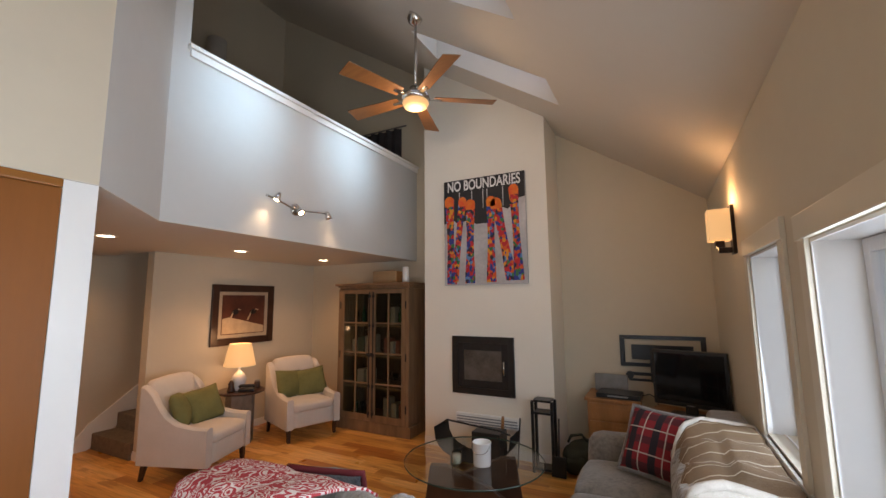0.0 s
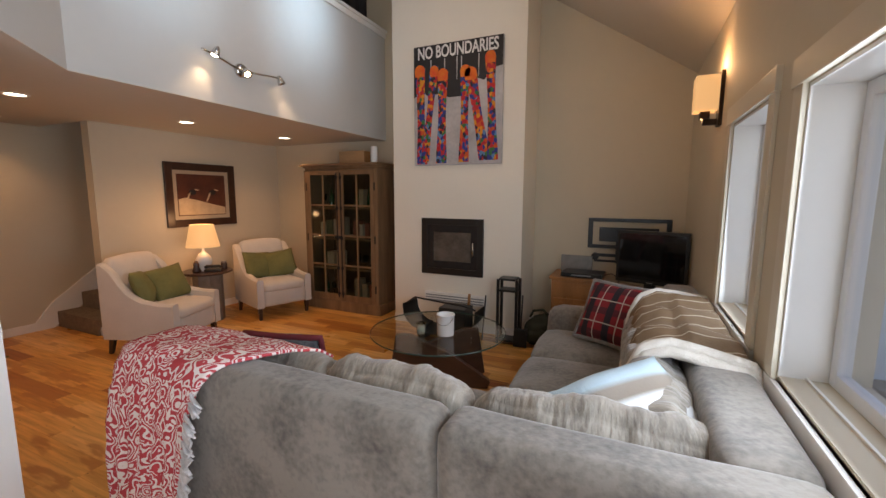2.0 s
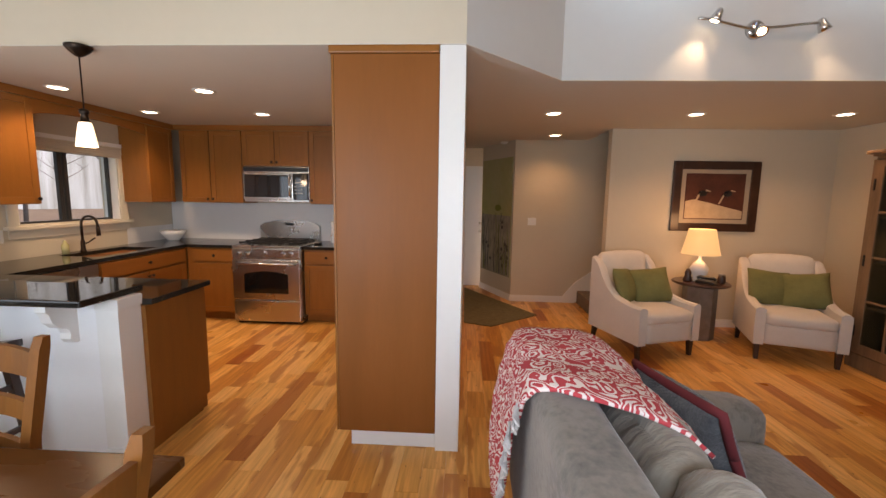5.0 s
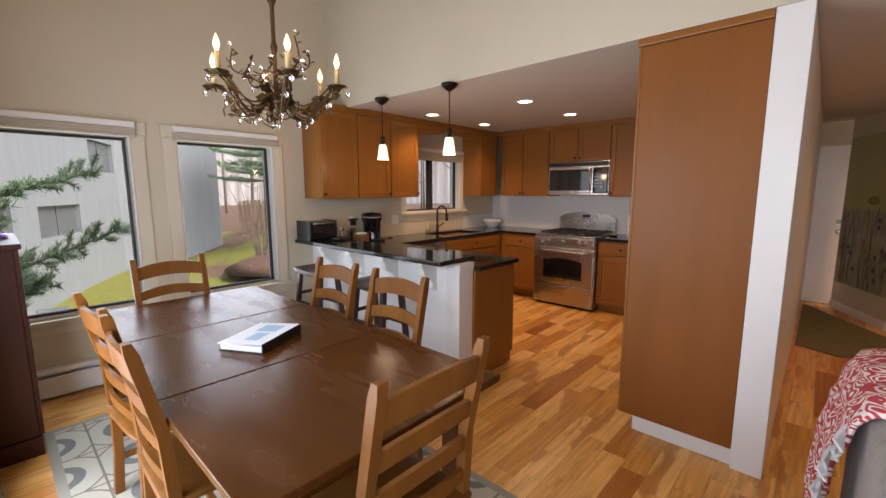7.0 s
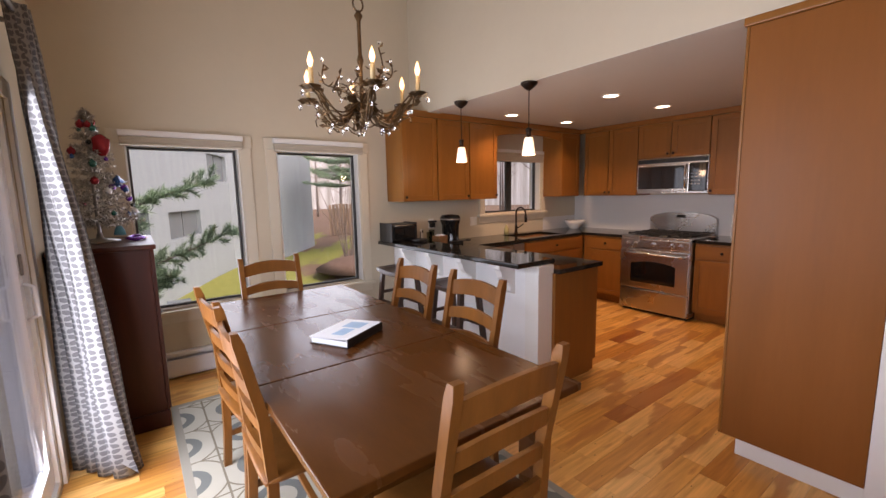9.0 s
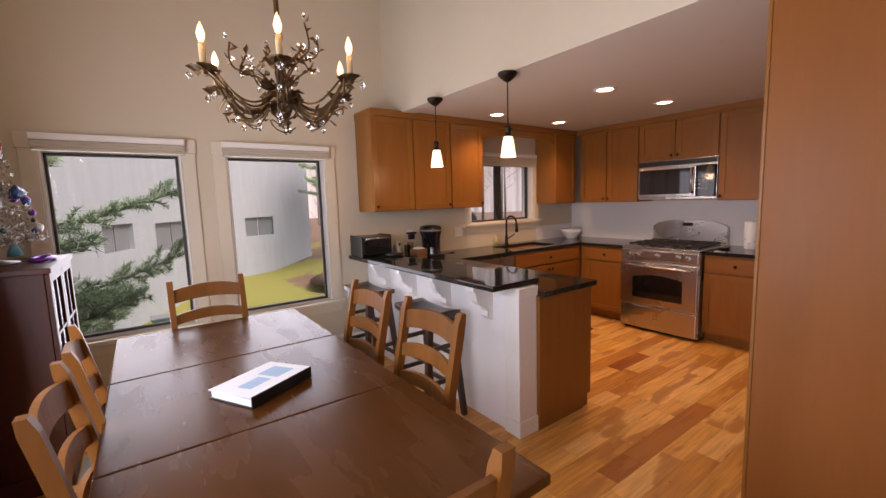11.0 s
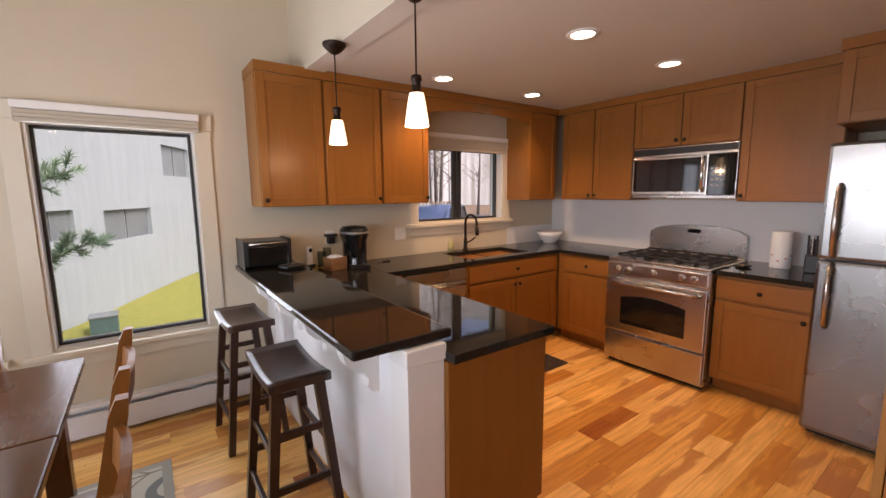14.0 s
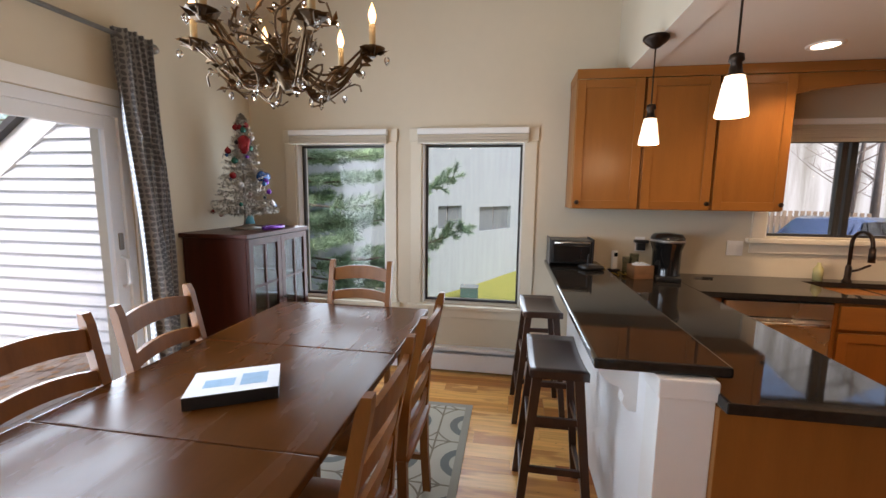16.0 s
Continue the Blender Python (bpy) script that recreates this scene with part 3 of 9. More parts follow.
# upper cabinets on the stove wall
XU = -5.045
for y0, y1, z0, kn in ((-2.20, -1.83, UB, 1), (-1.825, -1.425, UB, 0), (-1.42, -1.02, 1.85, 1), (-1.015, -0.60, 1.85, 0), (-0.595, -0.03, UB, 0)):
    c = carcass("upper_cabinet", XKW + 0.002, XU, y0, y1, z0, UT, "honey-stained maple wall cabinet with recessed-panel door", GU)
    shaker(c, "x", XU, y0, y1, z0, UT, 1, ((y1 - 0.03) if kn else (y0 + 0.03), z0 + 0.045))
c = carcass("upper_cabinet", XKW + 0.002, -4.72, -0.02, 0.92, 1.86, UT, "honey-stained maple cabinet above the refrigerator", GU)
shaker(c, "x", -4.72, -0.02, 0.45, 1.86, UT, 1, (0.42, 1.91))
shaker(c, "x", -4.72, 0.45, 0.92, 1.86, UT, 1, (0.48, 1.91))


def crown(pts, label):
    """A crown moulding along a polyline; profile leans out to the left of travel."""
    b = bmesh.new()
    prof = [(0, 0.0), (0.012, 0.0), (0.018, 0.02), (0.045, 0.05), (0.05, 0.062), (0, 0.062)]
    rows = []
    for i, p in enumerate(pts):
        p = Vector(p)
        ds = []
        if i:
            ds.append((p - Vector(pts[i - 1])).normalized())
        if i < len(pts) - 1:
            ds.append((Vector(pts[i + 1]) - p).normalized())
        ns = [Vector((-d.y, d.x)) for d in ds]
        n = sum(ns, Vector((0, 0)))
        n = n / (1 + ns[0].dot(ns[-1])) if len(ns) == 2 else ns[0]
        rows.append([b.verts.new((p.x + n.x * a, p.y + n.y * a, UT + z)) for a, z in prof])
    for r0, r1 in zip(rows, rows[1:]):
        for k in range(len(prof)):
            j = (k + 1) % len(prof)
            b.faces.new((r0[k], r0[j], r1[j], r1[k]))
    b.faces.new(rows[0])
    b.faces.new(rows[-1][::-1])
    return tagged(part("trim_crown", b, M["cabh"]), label, "trim", "", "structure")


crown([(XKW, 0.93), (-4.70, 0.93), (-4.70, -0.03), (XU + 0.02, -0.03), (XU + 0.02, -2.262), (-2.052, -2.262), (-2.052, YS)][::-1], "stained maple crown moulding above the cabinets")
# arched valance over the sink window
b = bmesh.new()
n = 16
lo, hi = [], []
for i in range(n + 1):
    u = i / n
    x = -3.385 + u * (-4.595 + 3.385)
    z = 2.135 + 0.06 * math.sin(math.pi * u) ** 0.6
    for y in (-2.30, -2.282):
        lo.append(b.verts.new((x, y, z)))
        hi.append(b.verts.new((x, y, UT)))
for i in range(n):
    a = 2 * i
    for q in ((lo[a], lo[a + 2], hi[a + 2], hi[a]), (lo[a + 1], hi[a + 1], hi[a + 3], lo[a + 3]), (lo[a], lo[a + 1], lo[a + 3], lo[a + 2]), (hi[a], hi[a + 2], hi[a + 3], hi[a + 1])):
        b.faces.new(q)
tagged(part("valance", b, M["cabh"]), "arched stained maple valance over the sink window", "valance")
rs = thing("roman_shade", "raised taupe fabric shade over the sink window", "window shade")
for i in range(4):
    part("fold", box(bmesh.new(), -4.58, -3.44, -2.594, -2.575 + 0.006 * (i % 2), 1.88 + 0.028 * i, 1.907 + 0.028 * i, 0.003), M["shadecloth"], rs)
part("cassette", box(bmesh.new(), -4.59, -3.43, -2.596, -2.56, 1.995, 2.035, 0.004), M["trim"], rs, "white headrail")

# base cabinets
def base_cab(x0, x1, y0, y1, axis, face, out, u0, u1, doors, drawer=True, label="honey-stained maple base cabinet with drawer and door"):
    c = thing("base_cabinet", label, "cabinet", None, GB)
    b = box(bmesh.new(), x0, x1, y0, y1, 0.10, 0.876, 0.002)
    part("body", b, M["cab"], c)
    kb = bmesh.new()
    if axis == "x":
        box(kb, x0, x1 - 0.07, y0, y1, 0.002, 0.10)
    else:
        box(kb, x0, x1, y0, y1 - 0.07 if out > 0 else y1, 0.002, 0.10)
    part("toe_kick", kb, M["cab"], c)
    zt = 0.70 if drawer else 0.87
    if drawer:
        shaker(c, axis, face, u0, u1, 0.715, 0.865, out, ((u0 + u1) / 2, 0.79), "drawer")
    w = (u1 - u0) / doors
    for i in range(doors):
        a = u0 + i * w
        shaker(c, axis, face, a, a + w, 0.115, zt, out, ((a + w - 0.03) if i % 2 == 0 else (a + 0.03), zt - 0.05))
    return c


XB = -4.745
base_cab(XKW + 0.002, XB, -0.573, -0.03, "x", XB, 1, -0.573, -0.03, 1)
base_cab(XKW + 0.002, XB, -1.985, -1.385, "x", XB, 1, -1.90, -1.385, 1)
base_cab(-4.75, -3.56, YS + 0.002, -2.0, "y", -2.0, 1, -4.70, -3.58, 2, label="honey-stained maple sink base cabinet with two doors")
pen = base_cab(-2.79, -2.262, YS + 0.002, -0.53, "x", -2.79, -1, -1.92, -0.55, 3, label="honey-stained maple peninsula cabinet with end panel")
b = box(bmesh.new(), -2.795, -2.262, -0.529, -0.509, 0.10, 0.875, 0.002)
part("end_panel", b, M["cab"], pen)
b = box(bmesh.new(), -2.72, -2.262, -0.535, -0.515, 0.002, 0.10, 0.001)
part("kick_board", b, M["cab"], pen)
part("filler", box(bmesh.new(), -2.945, -2.792, YS + 0.01, -2.0, 0.10, 0.873, 0.002), M["cab"], pen)

# dishwasher
d = thing("dishwasher", "stainless steel dishwasher under the counter", "dishwasher")
part("body", box(bmesh.new(), -3.545, -2.95, YS + 0.01, -2.0, 0.10, 0.873, 0.002), M["black"], d)
part("door", box(bmesh.new(), -3.54, -2.955, -1.998, -1.972, 0.11, 0.77, 0.006), M["steel"], d)
part("control_panel", box(bmesh.new(), -3.54, -2.955, -1.998, -1.970, 0.775, 0.868, 0.004), M["steel"], d)
part("handle", tube(bmesh.new(), [(-3.50, -1.96, 0.735), (-3.50, -1.935, 0.745), (-3.0, -1.935, 0.745), (-3.0, -1.96, 0.735)], 0.011), M["chrome"], d, "", True)

# countertops: two runs with the sink cut out, and the raised bar
ZC, ZB = 0.915, 0.985
SX0, SX1, SY0, SY1 = -4.40, -3.66, -2.47, -2.07


def plate_run(parent, name, outer, hole=None):
    """One granite slab from a plan outline, with an optional rectangular cut-out."""
    b = bmesh.new()
    if hole:
        x0, x1, y0, y1 = hole
        xs_, ys_ = sorted({outer[0], x0, x1, outer[1]}), sorted({outer[2], y0, y1, outer[3]})
        vs = {(x, y, z): b.verts.new((x, y, z)) for x in xs_ for y in ys_ for z in (ZC - 0.035, ZC)}
        for i in range(3):
            for j in range(3):
                if i == 1 and j == 1:
                    continue
                q = [(xs_[i], ys_[j]), (xs_[i + 1], ys_[j]), (xs_[i + 1], ys_[j + 1]), (xs_[i], ys_[j + 1])]
                b.faces.new([vs[(*k, ZC)] for k in q])
                b.faces.new([vs[(*k, ZC - 0.035)] for k in reversed(q)])
        rim = [e_ for e_ in b.edges if len(e_.link_faces) == 1]
        top = [e_ for e_ in rim if e_.verts[0].co.z > ZC - 0.01]
        for e_ in top:
            a_, c_ = e_.verts
            b.faces.new((a_, c_, vs[(c_.co.x, c_.co.y, ZC - 0.035)] if (c_.co.x, c_.co.y, ZC - 0.035) in vs else low(b, c_), vs[(a_.co.x, a_.co.y, ZC - 0.035)] if (a_.co.x, a_.co.y, ZC - 0.035) in vs else low(b, a_)))
        bmesh.ops.recalc_face_normals(b, faces=b.faces[:])
    else:
        box(b, *outer, ZC - 0.035, ZC, 0.004)
    return part(name, b, M["granite"], parent)


def low(b, v):
    return min((w for w in b.verts if w.co.z < ZC - 0.01), key=lambda w: (w.co.xy - v.co.xy).length)


ct = thing("kitchen_countertop", "polished black granite countertop with undermount sink", "countertop")
plate_run(ct, "sink_slab", (XKW + 0.003, -2.8055, YS + 0.003, -1.975), (SX0, SX1, SY0, SY1))
plate_run(ct, "corner_slab", (XKW + 0.003, -4.715, -1.9745, -1.384))
plate_run(ct, "stove_slab", (XKW + 0.003, -4.715, -0.572, -0.028))
plate_run(ct, "peninsula_slab", (-2.805, -2.262, YS + 0.003, -0.47))
bc = thing("breakfast_bar", "polished black granite raised breakfast bar", "bar counter")
part("slab", box(bmesh.new(), -2.315, -1.915, YS + 0.003, -0.555, ZB - 0.036, ZB, 0.010), M["granite"], bc)
b = box(bmesh.new(), XKW + 0.001, XKW + 0.006, YS, -0.03, ZC, UB, 0)
box(b, -5.36, -4.62, YS + 0.001, YS + 0.006, ZC, 1.10, 0)
M["splash"] = material("white_backsplash_paint", (0.70, 0.70, 0.70), 0.5, vary=0.02, scale=4)
tagged(part("backsplash", b, M["splash"]), "plain white painted backsplash", "backsplash", "", "structure")

# knee wall, post and corbels
b = box(bmesh.new(), -2.255, -2.115, YS + 0.001, -0.66, 0.0, ZB - 0.037)
M["knee"] = material("white_knee_wall_paint", (0.84, 0.84, 0.84), 0.5, vary=0.02, scale=3, bump=0.04, bump_scale=90)
tagged(part("wall_knee", b, M["knee"]), "white painted knee wall below the bar", "wall", "", "structure")
p = thing("bar_post", "white painted square post at the bar's end", "post")
part("shaft", box(bmesh.new(), -2.262, -2.105, -0.66, -0.535, 0.0, ZB - 0.10, 0.003), M["trim"], p)
part("base", box(bmesh.new(), -2.27, -2.095, -0.66, -0.523, 0.0, 0.10, 0.004), M["trim"], p)
part("capital", box(bmesh.new(), -2.268, -2.097, -0.66, -0.526, ZB - 0.10, ZB - 0.038, 0.006), M["trim"], p)


def corbel():
    b = bmesh.new()
    prof = [(0, 0), (0.165, 0), (0.165, -0.035), (0.15, -0.05), (0.135, -0.10), (0.10, -0.135), (0.06, -0.15), (0.045, -0.18), (0.05, -0.21), (0.03, -0.235), (0, -0.24)]
    for y in (-0.03, 0.03):
        for x, z in prof:
            b.verts.new((x, y, z))
    b.verts.ensure_lookup_table()
    n = len(prof)
    b.faces.new([b.verts[i] for i in range(n)])
    b.faces.new([b.verts[n + i] for i in reversed(range(n))])
    for i in range(n):
        j = (i + 1) % n
        b.faces.new((b.verts[i], b.verts[n + i], b.verts[n + j], b.verts[j]))
    return b


for y in (-0.80, -1.25, -1.72, -2.18):
    b = corbel()
    bmesh.ops.translate(b, verts=b.verts, vec=(-2.1149, y, ZB - 0.037))
    part("corbel", b, M["trim"], bc, "white painted scrolled corbel")

# sink, faucet
b = bmesh.new()
for xa, xb in ((SX0, (SX0 + SX1) / 2 - 0.01), ((SX0 + SX1) / 2 + 0.01, SX1)):
    box(b, xa - 0.005, xb + 0.005, SY0 - 0.005, SY1 + 0.005, 0.70, 0.705)
    for q in ((xa - 0.006, xa, SY0 - 0.006, SY1 + 0.006), (xb, xb + 0.006, SY0 - 0.006, SY1 + 0.006), (xa, xb, SY0 - 0.006, SY0), (xa, xb, SY1, SY1 + 0.006)):
        box(b, *q, 0.705, 0.878)
tagged(part("sink", b, M["iron"]), "black composite double-bowl sink", "sink")
f = thing("faucet", "dark bronze gooseneck kitchen faucet", "faucet", pose(-3.98, -2.525, ZC))
b = lathe(bmesh.new(), [(0.028, 0), (0.028, 0.006), (0.02, 0.02), (0.018, 0.10), (0.013, 0.12)], 16)
part("base", b, M["bronze"], f, "", True)
arc = [(0, 0, 0.10), (0, 0, 0.27)] + [(0, 0.085 - 0.085 * math.cos(a), 0.27 + 0.085 * math.sin(a)) for a in [math.pi * k / 10 for k in range(1, 11)]] + [(0, 0.172, 0.24)]
part("spout", tube(bmesh.new(), arc, 0.012, 10), M["bronze"], f, "", True)
part("spray_head", tube(bmesh.new(), [(0, 0.171, 0.255), (0, 0.176, 0.16)], 0.017, 12, None, 1.15), M["bronze"], f, "", True)
part("lever", tube(bmesh.new(), [(-0.018, 0, 0.075), (-0.05, 0.01, 0.085), (-0.11, 0.03, 0.125)], 0.008, 8), M["bronze"], f, "", True)

# range
r = thing("range", "stainless steel gas range with black oven window", "stove", None)
Y0, Y1, XF = -1.378, -0.580, -4.66
part("body", box(bmesh.new(), XKW + 0.01, XF, Y0, Y1, 0.03, 0.895, 0.003), M["steel"], r)
part("toe_base", box(bmesh.new(), XKW + 0.05, XF - 0.03, Y0 + 0.02, Y1 - 0.02, 0.001, 0.03), M["black"], r)
part("cooktop", box(bmesh.new(), XKW + 0.08, XF + 0.015, Y0, Y1, 0.896, 0.925, 0.008), M["steel"], r)
b = box(bmesh.new(), XF + 0.001, XF + 0.035, Y0 + 0.004, Y1 - 0.004, 0.305, 0.765, 0.008)
dr = part("oven_door", b, M["steel"], r)
b = bmesh.new()
n = 12
vs0, vs1 = [], []
for i in range(n + 1):
    u = i / n
    y = Y0 + 0.14 + u * (Y1 - Y0 - 0.28)
    vs0.append((y, 0.375))
    vs1.append((y, 0.60 + 0.035 * math.sin(math.pi * u)))
poly = vs0 + vs1[::-1]
va = [b.verts.new((XF + 0.0355, y, z)) for y, z in poly]
vb = [b.verts.new((XF + 0.038, y, z)) for y, z in poly]
b.faces.new(va[::-1]), b.faces.new(vb)
for i in range(len(poly)):
    j = (i + 1) % len(poly)
    b.faces.new((va[i], va[j], vb[j], vb[i]))
part("oven_window", b, M["bglass"], dr, "black oven glass")
part("door_handle", tube(bmesh.new(), [(XF + 0.035, Y0 + 0.05, 0.715), (XF + 0.075, Y0 + 0.07, 0.725), (XF + 0.085, (Y0 + Y1) / 2, 0.728), (XF + 0.075, Y1 - 0.07, 0.725), (XF + 0.035, Y1 - 0.05, 0.715)], 0.013, 10), M["chrome"], dr, "", True)
part("drawer", box(bmesh.new(), XF + 0.001, XF + 0.030, Y0 + 0.004, Y1 - 0.004, 0.045, 0.285, 0.008), M["steel"], r)
part("control_panel", box(bmesh.new(), XF + 0.001, XF + 0.03, Y0 + 0.002, Y1 - 0.002, 0.785, 0.893, 0.01), M["steel"], r)
for y in (-1.28, -1.19, -0.98, -0.77, -0.68):
    t = lathe(bmesh.new(), [(0.026, 0), (0.026, 0.006), (0.019, 0.012), (0.018, 0.032), (0.0, 0.034)], 16, pose(XF + 0.029, y, 0.84, 0, 90, 0))
    box(t, XF + 0.055, XF + 0.066, y - 0.003, y + 0.003, 0.826, 0.854)
    part("knob", t, M["chrome"], r)
b = box(bmesh.new(), XKW + 0.012, XKW + 0.075, Y0 + 0.01, Y1 - 0.01, 0.926, 1.11, 0.0)
n = 14
for i in range(n):
    u0_, u1_ = i / n, (i + 1) / n
    ya, yb = Y0 + 0.01 + u0_ * (Y1 - Y0 - 0.02), Y0 + 0.01 + u1_ * (Y1 - Y0 - 0.02)
    za, zb = 1.11 + 0.075 * math.sin(math.pi * u0_) ** 0.5, 1.11 + 0.075 * math.sin(math.pi * u1_) ** 0.5
    hexa(b, [(XKW + 0.012, ya, 1.11), (XKW + 0.075, ya, 1.11), (XKW + 0.075, yb, 1.11), (XKW + 0.012, yb, 1.11), (XKW + 0.012, ya, za), (XKW + 0.075, ya, za), (XKW + 0.075, yb, zb), (XKW + 0.012, yb, zb)])
bg = part("backguard", b, M["steel"], r)
part("display", box(bmesh.new(), XKW + 0.0755, XKW + 0.078, -1.04, -0.93, 1.115, 1.15, 0.001), M["bglass"], bg)
for ya in (Y0 + 0.03, Y0 + 0.275, Y0 + 0.52):
    g = bmesh.new()
    for k in range(4):
        x = XKW + 0.13 + k * 0.165
        box(g, x, x + 0.016, ya, ya + 0.235, 0.943, 0.958, 0.003)
    for k in range(3):
        y = ya + k * 0.11
        box(g, XKW + 0.13, XKW + 0.64, y, y + 0.014, 0.930, 0.950, 0.003)
    part("grate", g, M["iron"], r, "black cast-iron grate")
for x in (XKW + 0.24, XKW + 0.50):
    for y in (Y0 + 0.15, Y0 + 0.40, Y0 + 0.64):
        part("burner", lathe(bmesh.new(), [(0.045, 0.924), (0.045, 0.934), (0.03, 0.940), (0, 0.941)], 16, pose(x, y, 0)), M["iron"], r)

# microwave
mw = thing("microwave", "stainless over-the-range microwave with black window", "microwave")
XM = -5.02
part("body", box(bmesh.new(), XKW + 0.003, XM, -1.405, -0.60, 1.42, 1.845, 0.004), M["steel"], mw)
dr = part("door", box(bmesh.new(), XM + 0.001, XM + 0.028, -1.400, -0.79, 1.445, 1.765, 0.008), M["steel"], mw)
part("window", box(bmesh.new(), XM + 0.0285, XM + 0.032, -1.385, -0.845, 1.475, 1.745, 0.001), M["bglass"], dr, "black microwave window")
part("handle", tube(bmesh.new(), [(XM + 0.03, -0.815, 1.48), (XM + 0.065, -0.815, 1.51), (XM + 0.07, -0.815, 1.61), (XM + 0.065, -0.815, 1.71), (XM + 0.03, -0.815, 1.745)], 0.013, 10), M["chrome"], dr, "", True)
part("control_panel", box(bmesh.new(), XM + 0.001, XM + 0.028, -0.785, -0.605, 1.445, 1.765, 0.008), M["bglass"], mw)
kp = part("keypad", box(bmesh.new(), XM + 0.0285, XM + 0.031, -0.775, -0.655, 1.50, 1.745, 0.001), M["bglass"], mw)
M["dim"] = material("grey_button_print", (0.25, 0.26, 0.26), 0.5)
for i in range(4):
    for j in range(3):
        part("button", box(bmesh.new(), XM + 0.0312, XM + 0.0322, -0.765 + j * 0.036, -0.742 + j * 0.036, 1.52 + i * 0.04, 1.535 + i * 0.04), M["dim"], kp)
part("vent_strip", box(bmesh.new(), XM + 0.001, XM + 0.02, -1.40, -0.605, 1.785, 1.835, 0.003), M["black"], mw)

# refrigerator
fr = thing("refrigerator", "stainless steel refrigerator with two long handles", "refrigerator")
part("body", box(bmesh.new(), XKW + 0.01, -4.62, -0.005, 0.90, 0.02, 1.735, 0.004), M["pewter"], fr)
part("base_grille", box(bmesh.new(), XKW + 0.05, -4.64, 0.02, 0.88, 0.001, 0.02), M["black"], fr)
d1 = part("door", box(bmesh.new(), -4.615, -4.535, 0.0, 0.895, 1.095, 1.74, 0.018), M["door_steel"], fr)
d2 = part("door", box(bmesh.new(), -4.615, -4.535, 0.0, 0.895, 0.06, 1.085, 0.018), M["door_steel"], fr)
part("handle", tube(bmesh.new(), [(-4.535, 0.07, 1.115), (-4.49, 0.07, 1.13), (-4.475, 0.07, 1.30), (-4.49, 0.07, 1.49), (-4.535, 0.07, 1.51)], 0.014, 10), M["steel"], d1, "", True)
part("handle", tube(bmesh.new(), [(-4.535, 0.07, 0.70), (-4.49, 0.07, 0.72), (-4.475, 0.07, 0.90), (-4.49, 0.07, 1.05), (-4.535, 0.07, 1.07)], 0.014, 10), M["steel"], d2, "", True)

# tall pantry cabinet whose side panel faces the dining room
c = thing("pantry_cabinet", "tall honey-stained maple pantry cabinet with plain side panel", "cabinet")
part("body", box(bmesh.new(), -3.35, XH - 0.022, 0.575, 1.136, 0.105, LOW - 0.075, 0.002), M["cab"], c)
M["panel"] = material("stained_maple_side_panel", (0.25, 0.084, 0.018), 0.42, spec=0.22, vary=0.08, scale=1.6, stretch=(4, 4, 0.5), bump=0.02, bump_scale=30, rough_vary=0.05)
part("side_panel", box(bmesh.new(), XH - 0.021, XH - 0.002, 0.560, 1.137, 0.105, LOW - 0.06, 0.003), M["panel"], c)
part("crown", box(bmesh.new(), -3.36, XH + 0.012, 0.535, 1.136, LOW - 0.059, LOW - 0.016, 0.008), M["cabh"], c)
part("toe_kick", box(bmesh.new(), -3.35, XH - 0.03, 0.625, 1.136, 0.001, 0.104, 0.002), M["trim"], c, "white painted kick board")
part("face_edge", box(bmesh.new(), XH - 0.045, XH - 0.002, 0.545, 0.559, 0.105, LOW - 0.06, 0.003), M["cab"], c)
shaker(c, "y", 0.575, -2.86, -2.43, 0.12, 1.35, -1, (-2.83, 1.0))
shaker(c, "y", 0.575, -2.86, -2.43, 1.36, LOW - 0.09, -1, (-2.83, 1.42))

# pendants, downlights
PEND = [(-2.36, -1.69, 1.66), (-2.385, -0.885, 1.66)]
pen = None
for x, y, z in PEND:
    if pen:
        copy_thing(pen, pose(x, y, LOW - 0.014))
    else:
        pen = thing("pendant_lamp", "bronze pendant lamp with glowing white glass shade", "pendant lamp", pose(x, y, LOW - 0.014), "pendants over the bar")
        part("canopy", lathe(bmesh.new(), [(0.065, 0), (0.065, -0.012), (0.05, -0.03), (0.02, -0.055), (0.006, -0.06)], 24), M["bronze"], pen, "", True)
        part("cord", tube(bmesh.new(), [(0, 0, -0.05), (0, 0, -0.35)], 0.004, 6), M["bronze"], pen)
        part("socket", lathe(bmesh.new(), [(0.012, -0.34), (0.022, -0.345), (0.024, -0.365), (0.017, -0.37), (0.021, -0.405), (0.028, -0.41), (0.028, -0.42)], 16), M["bronze"], pen, "", True)
        part("shade", lathe(bmesh.new(), [(0.030, -0.415), (0.036, -0.44), (0.052, -0.545), (0.050, -0.55), (0.032, -0.44), (0.026, -0.42)], 24, None, False), M["shade"], pen, "frosted glass shade, lit", True)
    lamp("pendant_light", "POINT", pose(x, y, LOW - 0.60), 1.7, WARM, 0.05)

CANS = [(-3.32, -1.97), (-4.28, -1.96), (-3.42, -0.83), (-4.36, -0.82), (-4.25, 3.46), (-4.22, 4.78), (-4.25, 2.12), (-5.65, 2.43)]

